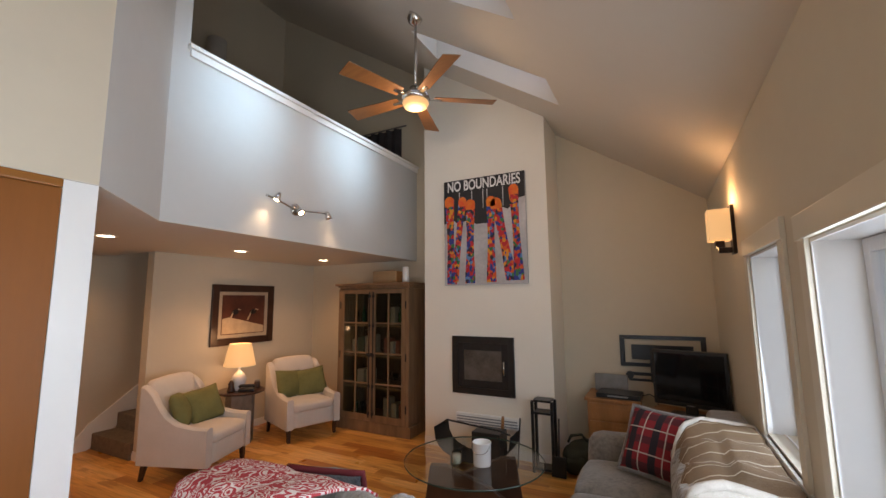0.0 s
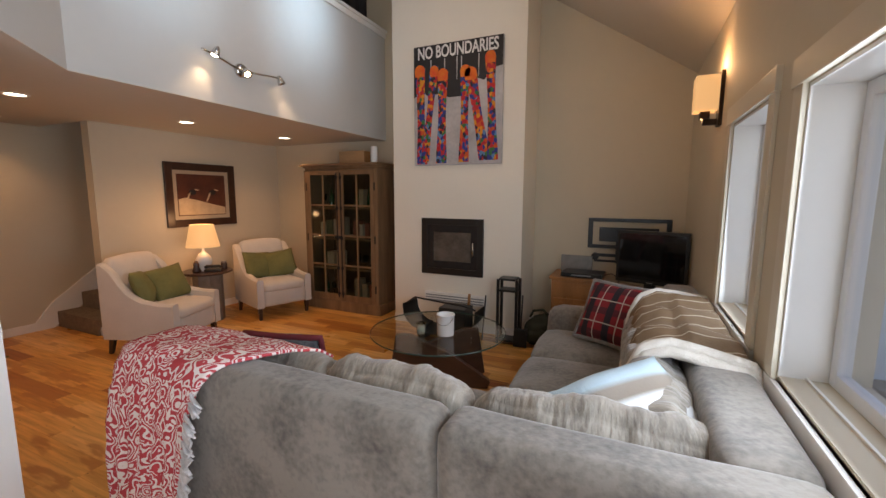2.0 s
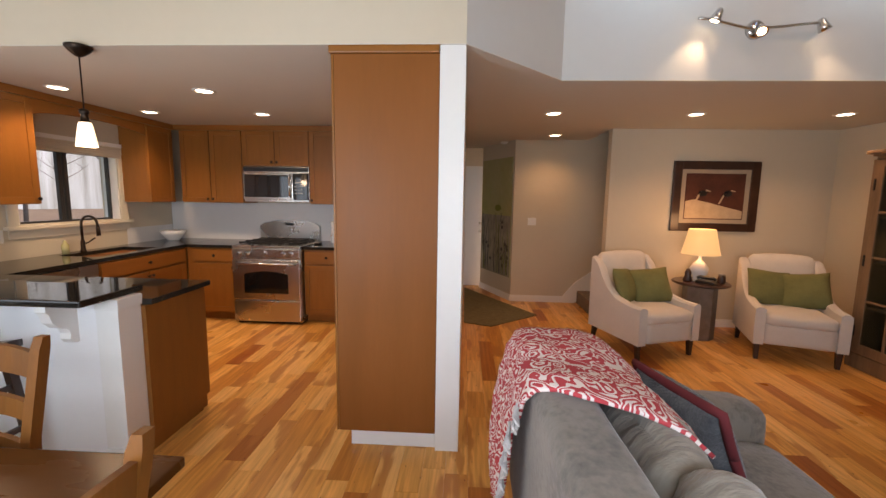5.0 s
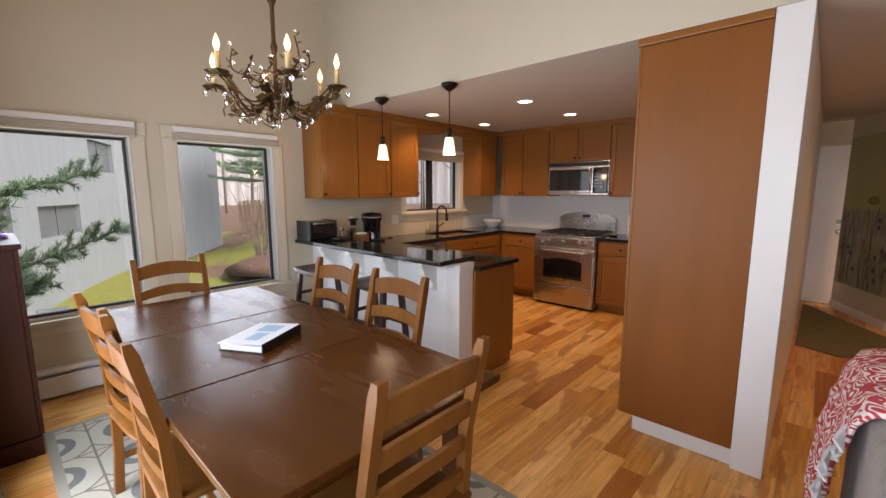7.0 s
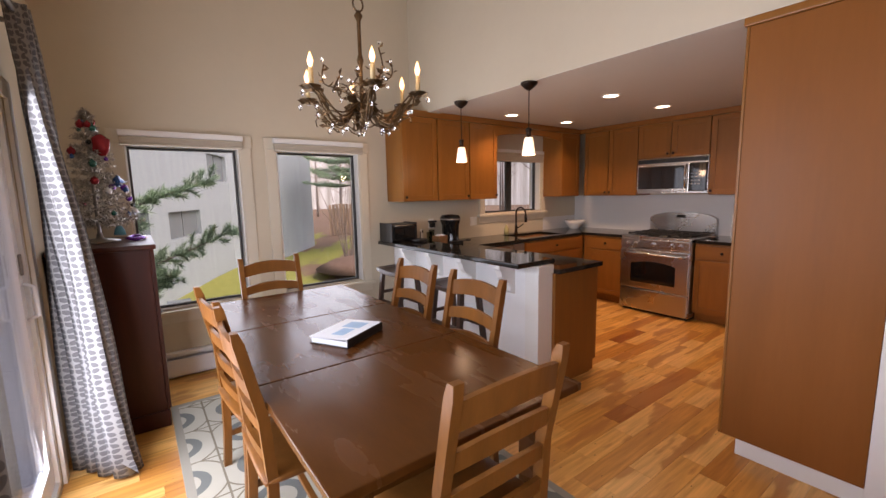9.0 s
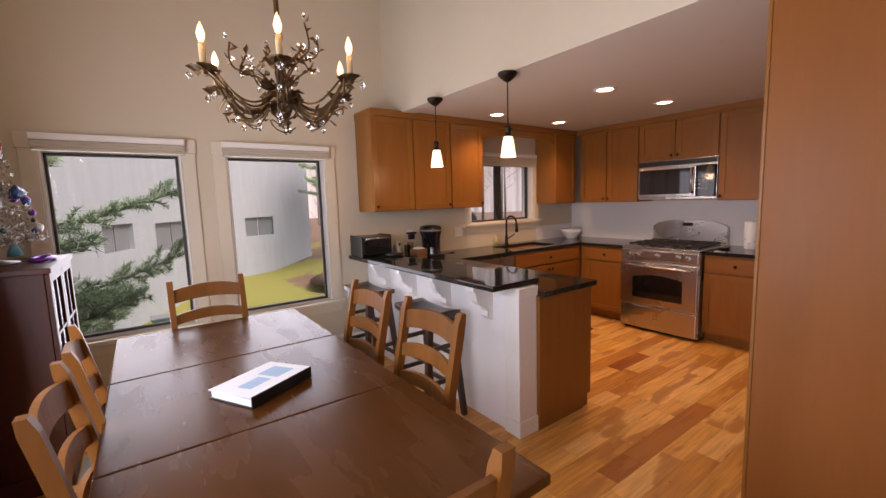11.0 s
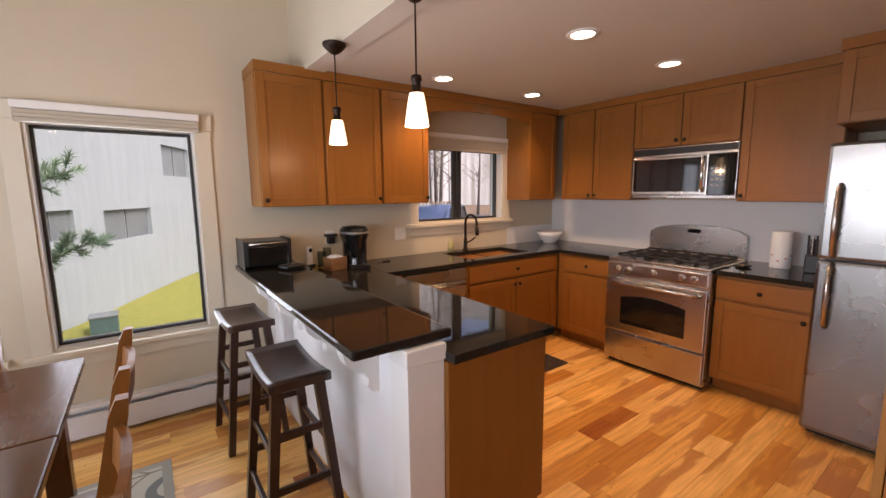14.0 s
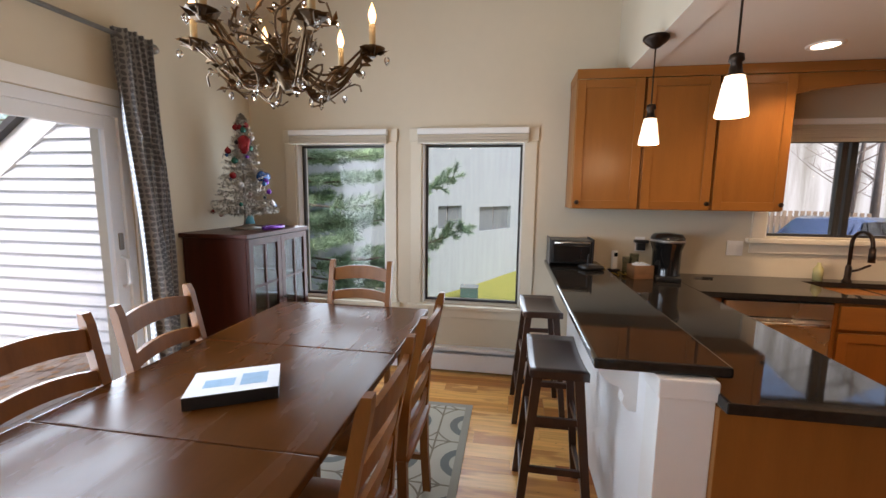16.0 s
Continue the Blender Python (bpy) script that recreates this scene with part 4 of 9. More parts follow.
# ---------------------------------------------------------------- dining
TX0, TX1, TY0, TY1, TZ = -1.14, -0.15, -1.78, 0.50, 0.76
t = thing("dining_table", "long dark cherry-stained dining table with two leaves", "table")
for ya, yb in ((TY0, -1.02), (-1.016, -0.26), (-0.256, TY1)):
    part("table_leaf", box(bmesh.new(), TX0, TX1, ya, yb, TZ - 0.032, TZ, 0.006), M["table"], t)
b = bmesh.new()
for q in ((TX0 + 0.08, TX0 + 0.105, TY0 + 0.10, TY1 - 0.10), (TX1 - 0.105, TX1 - 0.08, TY0 + 0.10, TY1 - 0.10), (TX0 + 0.105, TX1 - 0.105, TY0 + 0.10, TY0 + 0.125), (TX0 + 0.105, TX1 - 0.105, TY1 - 0.125, TY1 - 0.10)):
    box(b, *q, TZ - 0.13, TZ - 0.033)
part("apron", b, M["table"], t)
for x in (TX0 + 0.115, TX1 - 0.115):
    for y in (TY0 + 0.135, TY1 - 0.135):
        part("leg", box(bmesh.new(), x - 0.042, x + 0.042, y - 0.042, y + 0.042, 0.008, TZ - 0.034, 0.006), M["table"], t)


def ladder_chair():
    """Ladder-back chair facing -x, its base at the origin; the back stands at +x."""
    c = thing("dining_chair", "amber-stained wooden ladder-back dining chair", "chair", None, "chairs round the dining table")
    hw, lean = 0.205, 0.075
    for s in (-1, 1):
        pts = [(0.20, s * hw, 0.009), (0.185, s * hw, 0.22), (0.18, s * hw, 0.45), (0.195, s * hw, 0.70), (0.18 + lean, s * hw, 0.99), (0.19 + lean, s * hw, 1.03)]
        b = bmesh.new()
        rows = []
        for k, (x, y, z) in enumerate(pts):
            w = 0.019 if k < 5 else 0.012
            rows.append([b.verts.new((x + dx * w, y + dy * 0.017, z)) for dx, dy in ((-1, -1), (1, -1), (1, 1), (-1, 1))])
        for r0, r1 in zip(rows, rows[1:]):
            for i in range(4):
                b.faces.new((r0[i], r0[(i + 1) % 4], r1[(i + 1) % 4], r1[i]))
        b.faces.new(rows[0][::-1]), b.faces.new(rows[-1])
        part("back_post", b, M["chairwood"], c)
        part("front_leg", box(bmesh.new(), -0.215, -0.175, s * 0.205 - 0.02, s * 0.205 + 0.02, 0.009, 0.44, 0.004), M["chairwood"], c)
        part("stretcher", box(bmesh.new(), -0.176, 0.18, s * 0.205 - 0.010, s * 0.205 + 0.010, 0.17, 0.20, 0.003), M["chairwood"], c)
    part("stretcher", box(bmesh.new(), -0.02, 0.005, -0.196, 0.196, 0.175, 0.198, 0.003), M["chairwood"], c)
    b = soft(bmesh.new(), (0, 0, 0.455), (0.43, 0.45, 0.035), 0.015, 6, 0.004, 0.0)
    part("seat", b, M["chairwood"], c, "", True)
    for z, h, x in ((0.535, 0.05, 0.185), (0.655, 0.055, 0.192), (0.785, 0.06, 0.212), (0.93, 0.085, 0.243)):
        b = bmesh.new()
        n = 8
        rows = []
        for i in range(n + 1):
            u = i / n * 2 - 1
            y = u * (hw - 0.015)
            bow = 0.022 * (1 - u * u)
            arch = 0.022 * (1 - u * u)
            rows.append([b.verts.new((x + bow + dx, y, z + dz)) for dx, dz in ((-0.009, -h / 2 + arch * 0.8), (0.009, -h / 2 + arch * 0.8), (0.009 + h * 0.12, h / 2 + arch), (-0.009 + h * 0.12, h / 2 + arch))])
        for r0, r1 in zip(rows, rows[1:]):
            for i in range(4):
                b.faces.new((r0[i], r0[(i + 1) % 4], r1[(i + 1) % 4], r1[i]))
        b.faces.new(rows[0][::-1]), b.faces.new(rows[-1])
        part("slat", b, M["chairwood"], c)
    return c


ch = ladder_chair()
# (x of the back, y of the seat's middle, turn): chairs face the table
ch.matrix_world = pose(-1.07, -0.93, 0, 0, 0, 180)
copy_thing(ch, pose(-1.07, -0.32, 0, 0, 0, 180))
copy_thing(ch, pose(-0.335, -0.86, 0, 0, 0, 4))
copy_thing(ch, pose(-0.335, -0.315, 0, 0, 0, -1))
copy_thing(ch, pose(-0.635, -1.68, 0, 0, 0, -90))
copy_thing(ch, pose(-0.625, 0.38, 0, 0, 0, 90))

# bar stools
def bar_stool():
    s = thing("bar_stool", "espresso-stained wooden saddle-seat bar stool", "stool", None, "stools at the bar")
    b = grid_cube(8)
    for v in b.verts:
        u = v.co * 2
        v.co = Vector((u.x * 0.12, u.y * 0.232, 0.735 + u.z * 0.018 + 0.022 * (u.y ** 2) - 0.012))
    part("seat", b, M["stool"], s, "", True)
    for sx in (-1, 1):
        for sy in (-1, 1):
            b = bmesh.new()
            hexa(b, [(sx * 0.155 + a, sy * 0.20 + c, 0.0) for a, c in ((-0.017, -0.017), (0.017, -0.017), (0.017, 0.017), (-0.017, 0.017))] + [(sx * 0.085 + a, sy * 0.165 + c, 0.735) for a, c in ((-0.02, -0.02), (0.02, -0.02), (0.02, 0.02), (-0.02, 0.02))])
            part("leg", b, M["stool"], s)
    for sx in (-1, 1):
        part("stretcher", box(bmesh.new(), sx * 0.138 - 0.010, sx * 0.138 + 0.010, -0.19, 0.19, 0.17, 0.20, 0.003), M["stool"], s)
        part("stretcher", box(bmesh.new(), sx * 0.113 - 0.009, sx * 0.113 + 0.009, -0.18, 0.18, 0.42, 0.45, 0.003), M["stool"], s)
    for sy in (-1, 1):
        part("stretcher", box(bmesh.new(), -0.128, 0.128, sy * 0.188 - 0.009, sy * 0.188 + 0.009, 0.27, 0.30, 0.003), M["stool"], s)
        part("stretcher", box(bmesh.new(), -0.108, 0.108, sy * 0.178 - 0.009, sy * 0.178 + 0.009, 0.50, 0.53, 0.003), M["stool"], s)
    return s


st = bar_stool()
st.matrix_world = pose(-1.865, -1.18, 0)
copy_thing(st, pose(-1.855, -2.06, 0, 0, 0, 2))

# binder on the table
bi = thing("binder", "white document binder with blue printed cover lying on the table", "binder", pose(-0.66, -0.565, TZ + 0.001, 0, 0, 29))
part("back_cover", box(bmesh.new(), -0.15, 0.15, -0.115, 0.115, 0, 0.004, 0.001), M["black"], bi)
part("spine", box(bmesh.new(), -0.15, 0.15, 0.112, 0.118, 0, 0.045, 0.002), M["black"], bi)
part("pages", box(bmesh.new(), -0.145, 0.145, -0.108, 0.110, 0.0045, 0.030, 0.001), M["paper"], bi)
b = hexa(bmesh.new(), [(-0.15, -0.118, 0.031), (0.15, -0.118, 0.031), (0.15, 0.114, 0.042), (-0.15, 0.114, 0.042), (-0.15, -0.118, 0.034), (0.15, -0.118, 0.034), (0.15, 0.114, 0.045), (-0.15, 0.114, 0.045)])
fc = part("front_cover", b, M["paper"], bi)
for q in ((-0.11, -0.02, -0.05, 0.06), (0.0, 0.10, -0.02, 0.05)):
    z = lambda y: 0.0345 + (y + 0.118) / 0.232 * 0.011
    b = hexa(bmesh.new(), [(q[0], q[2], z(q[2])), (q[1], q[2], z(q[2])), (q[1], q[3], z(q[3])), (q[0], q[3], z(q[3])), (q[0], q[2], z(q[2]) + .0006), (q[1], q[2], z(q[2]) + .0006), (q[1], q[3], z(q[3]) + .0006), (q[0], q[3], z(q[3]) + .0006)])
    part("print", b, M["blueprint"], fc)

# ---------------------------------------------------------------- living room
SB, SI, SF = 1.54, 1.75, 2.66      # sofa, south run: outer back, inner back, seat front
EX, EI, EF = 0.578, 0.335, -0.52     # east run: outer back, inner back, seat front
so = thing("sectional_sofa", "grey-brown microsuede sectional sofa in an L shape", "sofa")


def sofa_part(name, x0, x1, y0, y1, z0, z1, r, n=9, puff=0.015, w=0.006, mat="sofa", seed=0):
    b = soft(bmesh.new(), ((x0 + x1) / 2, (y0 + y1) / 2, (z0 + z1) / 2), (x1 - x0, y1 - y0, z1 - z0), r, n, puff, w, seed)
    return part(name, b, M[mat], so, "", True)


sofa_part("base", -2.06, 0.55, SB + 0.02, SF - 0.03, 0.05, 0.30, 0.03, 8, 0.004, 0.003)
sofa_part("base", EF + 0.03, 0.55, SF - 0.06, 4.18, 0.05, 0.30, 0.03, 8, 0.004, 0.003)
sofa_part("backrest", -2.04, -0.435, SB, SI, 0.10, 0.875, 0.055, 34, 0.004, 0.006, seed=1)
sofa_part("backrest", -0.425, EX, SB, SI, 0.10, 0.88, 0.055, 34, 0.004, 0.006, seed=2)
sofa_part("backrest", EI, EX, SI - 0.02, 4.20, 0.10, 0.885, 0.055, 40, 0.004, 0.006, seed=3)
sofa_part("armrest", -2.10, -1.87, SI - 0.02, SF + 0.02, 0.08, 0.60, 0.08, 9, 0.012, 0.006, seed=4)
sofa_part("armrest", EF, EI + 0.02, 3.96, 4.22, 0.08, 0.63, 0.08, 9, 0.012, 0.006, seed=5)
sofa_part("seat_cushion", -1.87, -1.06, SI - 0.02, SF, 0.30, 0.47, 0.05, 10, 0.03, 0.006, seed=6)
sofa_part("seat_cushion", -1.05, EF + 0.02, SI - 0.02, SF + 0.01, 0.30, 0.47, 0.05, 10, 0.03, 0.006, seed=7)
sofa_part("seat_cushion", EF + 0.03, EI, SI - 0.02, SF + 0.02, 0.30, 0.465, 0.05, 10, 0.02, 0.006, seed=8)
sofa_part("seat_cushion", EF, EI + 0.02, SF + 0.03, 3.32, 0.30, 0.47, 0.05, 10, 0.03, 0.006, seed=9)
sofa_part("seat_cushion", EF, EI + 0.02, 3.33, 3.97, 0.30, 0.47, 0.05, 10, 0.03, 0.006, seed=10)


def leaning(name, cx, cy, cz, sx, sy, sz, rx=0, ry=0, rz=0, mat="cushion", seed=0, r=0.055, label="", w=0.03, n=34):
    b = soft(bmesh.new(), (0, 0, 0), (sx, sy, sz), r, n, 0.05, w * 0.6, seed, None, 7.0)
    long = 0 if sx > sy else 1
    for v in b.verts:
        c = v.co[long]
        rib = noise.noise(Vector((c * 12.0 + seed, seed * 2.0, v.co.z * 1.5))) + 0.5 * noise.noise(Vector((c * 41.0, seed, v.co.z * 2.0)))
        k = max(0.0, v.co.z / (sz / 2)) ** 1.5
        v.co.z += 0.011 * rib * k
        v.co[1 - long] *= 1 + 0.07 * rib * max(0.0, v.co.z / (sz / 2) + 0.3)
    bmesh.ops.transform(b, matrix=pose(cx, cy, cz, rx, ry, rz), verts=b.verts)
    return part(name, b, M[mat], so, label, True)


leaning("back_cushion", -1.46, 1.87, 0.60, 0.70, 0.18, 0.44, -12, 0, 0, seed=11)
leaning("back_cushion", -0.78, 1.89, 0.605, 0.64, 0.19, 0.46, -14, 0, 0, seed=12)
leaning("back_cushion", 0.01, 1.90, 0.60, 0.84, 0.19, 0.46, -14, 0, 0, seed=13)
leaning("back_cushion", 0.24, 2.36, 0.615, 0.22, 0.72, 0.46, 0, -14, 0, mat="cushion_side", seed=14)
leaning("back_cushion", 0.24, 3.02, 0.60, 0.22, 0.66, 0.44, 0, -14, 0, mat="cushion_side", seed=15)
leaning("back_cushion", 0.24, 3.66, 0.60, 0.22, 0.58, 0.44, 0, -14, 0, mat="cushion_side", seed=16)


def checked(name, a, b_, c, size, along="XZ"):
    """Tartan: two crossing sets of soft bands and thin lines."""
    m = bpy.data.materials.new(name)
    m.use_nodes = True
    nt = m.node_tree
    bs = nt.nodes["Principled BSDF"]
    bs.inputs["Roughness"].default_value = 0.95
    tc = nt.nodes.new("ShaderNodeTexCoord")
    sp = nt.nodes.new("ShaderNodeSeparateXYZ")
    nt.links.new(tc.outputs["Object"], sp.inputs[0])

    def band(sock, period, width, off):
        q = nt.nodes.new("ShaderNodeMath")
        q.operation = "MULTIPLY_ADD"
        nt.links.new(sock, q.inputs[0])
        q.inputs[1].default_value, q.inputs[2].default_value = 1 / period, off
        f = nt.nodes.new("ShaderNodeMath")
        f.operation = "FRACT"
        nt.links.new(q.outputs[0], f.inputs[0])
        l = nt.nodes.new("ShaderNodeMath")
        l.operation = "LESS_THAN"
        nt.links.new(f.outputs[0], l.inputs[0])
        l.inputs[1].default_value = width
        return l.outputs[0]

    def mix(f, c0, c1):
        n_ = nt.nodes.new("ShaderNodeMix")
        n_.data_type = "RGBA"
        nt.links.new(f, n_.inputs[0])
        for s, k in ((c0, 6), (c1, 7)):
            if isinstance(s, tuple):
                n_.inputs[k].default_value = (*s, 1)
            else:
                nt.links.new(s, n_.inputs[k])
        return n_.outputs[2]
    u, v = sp.outputs["X"], sp.outputs["Z"]
    col = mix(band(u, size, 0.3, 0.1), a, b_)
    half = nt.nodes.new("ShaderNodeMath")
    half.operation = "MULTIPLY"
    nt.links.new(band(v, size, 0.3, 0.2), half.inputs[0])
    half.inputs[1].default_value = 0.65
    col = mix(half.outputs[0], col, b_)
    col = mix(band(u, size, 0.05, 0.55), col, c)
    col = mix(band(v, size, 0.05, 0.6), col, c)
    nt.links.new(col, bs.inputs["Base Color"])
    return m


M["plaid"] = checked("red_plaid_wool", (0.22, 0.012, 0.016), (0.02, 0.012, 0.016), (0.42, 0.36, 0.30), 0.17)
M["plush"] = material("grey_plush_trim", (0.19, 0.17, 0.16), 0.95, vary=0.3, scale=25, bump=0.6, bump_scale=120, sheen=0.4)
M["darkplush"] = material("charcoal_plush", (0.05, 0.055, 0.065), 0.95, second=(0.16, 0.165, 0.175), scale=14, bump=0.7, bump_scale=90, sheen=0.3)
M["skyblue"] = material("pale_blue_pillow_fabric", (0.36, 0.47, 0.52), 0.9, second=(0.66, 0.70, 0.69), scale=9, bump=0.3, bump_scale=80)
M["fleece"] = material("cream_sherpa_fleece", (0.60, 0.54, 0.46), 0.98, second=(0.74, 0.69, 0.62), scale=22, bump=0.8, bump_scale=140)


def throw(name, label, w, h, d, m, mat, back, seed):
    p = thing(name, label, "pillow", m)
    part("cover", pillow(bmesh.new(), w, h, d, Matrix.Identity(4), 16, 0.008, seed), mat, p, "", True)
    b = bmesh.new()
    pts = []
    for k in range(48):
        a = 2 * math.pi * k / 48
        c, s = math.cos(a), math.sin(a)
        q = max(abs(c), abs(s))
        u, v = c / q, s / q
        pts.append((w / 2 * u * (1 - 0.06 * (1 - v * v)), 0, h / 2 * v * (1 - 0.06 * (1 - u * u))))
    tube(b, pts + pts[:1], 0.017, 7)
    if back:
        part("edging", b, back, p, "fluffy edging", True)
    return p


throw("throw_pillow", "red plaid throw pillow with grey plush edging on the sofa", 0.50, 0.46, 0.16, pose(0.01, 3.64, 0.725, -30, 0, -30), M["plaid"], M["plush"], 1)
nt = M["skyblue"].node_tree
src = nt.nodes["Principled BSDF"].inputs["Base Color"].links[0].from_socket
tc = nt.nodes.new("ShaderNodeTexCoord")
sp = nt.nodes.new("ShaderNodeSeparateXYZ")
nt.links.new(tc.outputs["Object"], sp.inputs[0])
rp = nt.nodes.new("ShaderNodeValToRGB")
for p_ in (0.3, 0.6):
    rp.color_ramp.elements.new(p_)
for e, (p_, c_) in zip(rp.color_ramp.elements, ((0.48, (0.82, 0.81, 0.80)), (0.54, (0.30, 0.24, 0.19)), (0.66, (0.34, 0.28, 0.23)), (0.73, (0.52, 0.66, 0.73)))):
    e.position, e.color = p_, (*c_, 1)
mr = nt.nodes.new("ShaderNodeMapRange")
mr.inputs[1].default_value, mr.inputs[2].default_value = -0.20, 0.20
nt.links.new(sp.outputs["Z"], mr.inputs[0])
nt.links.new(mr.outputs[0], rp.inputs[0])
mx = nt.nodes.new("ShaderNodeMix")
mx.data_type, mx.blend_type = "RGBA", "MULTIPLY"
mx.inputs[0].default_value = 0.35
nt.links.new(rp.outputs[0], mx.inputs[6])
nt.links.new(src, mx.inputs[7])
nt.links.new(mx.outputs[2], nt.nodes["Principled BSDF"].inputs["Base Color"])
throw("throw_pillow", "pale blue and white pillow with brown fur band on the sofa", 0.56, 0.38, 0.26, pose(0.09, 2.10, 0.745, -58, -14, 34), M["skyblue"], None, 2)
throw("throw_pillow", "charcoal plush pillow with dark red piping against the armrest", 0.44, 0.36, 0.18, pose(-1.60, 2.15, 0.665, 24, 0, 14), M["darkplush"], material("dark_red_piping", (0.16, 0.02, 0.025), 0.9), 3)


# throws: cloth laid over the sofa backs, thick and folded
def cloth(name, label, rows, mat, thick, parent_parts=(), seed=0, wob=0.01, push=None):
    """A cloth from rows of points across it, with thickness."""
    b = bmesh.new()
    vs = []
    for i, row in enumerate(rows):
        line = []
        for j, p in enumerate(row):
            k = noise.noise_vector(Vector((i * 0.35 + seed, j * 0.35, 0))) * wob
            line.append(b.verts.new(Vector(p) + k))
        vs.append(line)
    for i in range(len(vs) - 1):
        for j in range(len(vs[0]) - 1):
            b.faces.new((vs[i][j], vs[i + 1][j], vs[i + 1][j + 1], vs[i][j + 1]))
    if push:
        nr, nc = len(vs), len(vs[0])
        ws = [[b.verts.new(v.co + Vector(push)) for v in line] for line in vs]
        for i in range(nr - 1):
            for j in range(nc - 1):
                b.faces.new((ws[i][j], ws[i][j + 1], ws[i + 1][j + 1], ws[i + 1][j]))
        rim = [(i, 0) for i in range(nr)] + [(nr - 1, j) for j in range(1, nc)] + [(i, nc - 1) for i in range(nr - 2, -1, -1)] + [(0, j) for j in range(nc - 2, 0, -1)]
        for (i, j), (k, l) in zip(rim, rim[1:] + rim[:1]):
            b.faces.new((vs[i][j], vs[k][l], ws[k][l], ws[i][j]))
    else:
        bmesh.ops.recalc_face_normals(b, faces=b.faces[:])
        bmesh.ops.solidify(b, geom=b.faces[:], thickness=thick)
    t = thing(name, label, "blanket")
    part("cloth", b, mat, t, "", True)
    return t


def swirl(name, ground, ink, scale):
    m = bpy.data.materials.new(name)
    m.use_nodes = True
    nt = m.node_tree
    bs = nt.nodes["Principled BSDF"]
    bs.inputs["Roughness"].default_value = 0.95
    tc = nt.nodes.new("ShaderNodeTexCoord")
    nz = nt.nodes.new("ShaderNodeTexNoise")
    nz.inputs["Scale"].default_value, nz.inputs["Detail"].default_value = scale * 0.8, 1
    nt.links.new(tc.outputs["UV"], nz.inputs["Vector"])
    vo = nt.nodes.new("ShaderNodeTexVoronoi")
    vo.inputs["Scale"].default_value = scale
    mxv = nt.nodes.new("ShaderNodeMix")
    mxv.data_type = "VECTOR"
    mxv.inputs[0].default_value = 0.16
    nt.links.new(tc.outputs["UV"], mxv.inputs[4])
    nt.links.new(nz.outputs["Color"], mxv.inputs[5])
    nt.links.new(mxv.outputs[1], vo.inputs["Vector"])
    q = nt.nodes.new("ShaderNodeMath")
    q.operation = "MULTIPLY"
    nt.links.new(vo.outputs["Distance"], q.inputs[0])
    q.inputs[1].default_value = 26
    si = nt.nodes.new("ShaderNodeMath")
    si.operation = "SINE"
    nt.links.new(q.outputs[0], si.inputs[0])
    rp = nt.nodes.new("ShaderNodeValToRGB")
    rp.color_ramp.elements[0].position, rp.color_ramp.elements[1].position = 0.15, 0.3
    rp.color_ramp.elements[0].color, rp.color_ramp.elements[1].color = (*ground, 1), (*ink, 1)
    nt.links.new(si.outputs[0], rp.inputs[0])
    nt.links.new(rp.outputs[0], bs.inputs["Base Color"])
    return m


M["redthrow"] = swirl("red_scroll_cotton", (0.52, 0.055, 0.065), (0.80, 0.70, 0.66), 13.0)


def with_uv(ob, nu, nv, su, sv, count):
    """Even cloth coordinates, so that the print runs over folds."""
    me = ob.data
    uv = me.uv_layers.new(name="cloth")
    for poly in me.polygons:
        for li in poly.loop_indices:
            k = me.loops[li].vertex_index % count
            uv.data[li].uv = ((k // nv) / nu * su, (k % nv) / nv * sv)


# red scroll throw over the back's west end, hanging to the floor
rows = []
NX, NP = 22, 34
prof = [(1.49, 0.10), (1.48, 0.35), (1.485, 0.60), (1.50, 0.82), (1.54, 0.892), (1.62, 0.908), (1.74, 0.905), (1.84, 0.90), (1.93, 0.875), (2.0, 0.82)]


def along(pts, u):
    ls = [0]
    for a, c in zip(pts, pts[1:]):
        ls.append(ls[-1] + math.dist(a, c))
    s = u * ls[-1]
    for i in range(len(pts) - 1):
        if s <= ls[i + 1] + 1e-9:
            f = (s - ls[i]) / (ls[i + 1] - ls[i])
            return tuple(pts[i][k] + f * (pts[i + 1][k] - pts[i][k]) for k in range(len(pts[i])))
    return pts[-1]


for i in range(NX + 1):
    u = i / NX
    row = []
    for j in range(NP + 1):
        v = j / NP
        y, z = along(prof, v)
        hang = max(0.0, 0.80 - z)
        x = -2.00 + u * (0.54 + 0.62 * max(0.0, v - 0.52)) - 0.09 * hang
        fold = 0.035 * math.sin(u * 21 + 1.5 * v) * min(1, hang * 2.2) if v < 0.6 else 0.008 * math.sin(u * 13 + v * 5)
        z += (0.10 * u if v < 0.3 else 0) * (1 - v / 0.3 if v < 0.3 else 0)
        row.append((x, y - abs(fold) - 0.015 * (v < 0.5), z + (fold * 0.5 if v > 0.6 else 0)))
    rows.append(row)
rt = cloth("throw_blanket", "red and white scroll-print throw draped over the sofa back", rows, M["redthrow"], 0.012, seed=3, wob=0.012)
with_uv(rt.children[0], NX, NP + 1, 0.72, 1.3, (NX + 1) * (NP + 1))
M["fringe"] = material("grey_white_fringe", (0.58, 0.56, 0.56), 0.95, vary=0.3, scale=30)
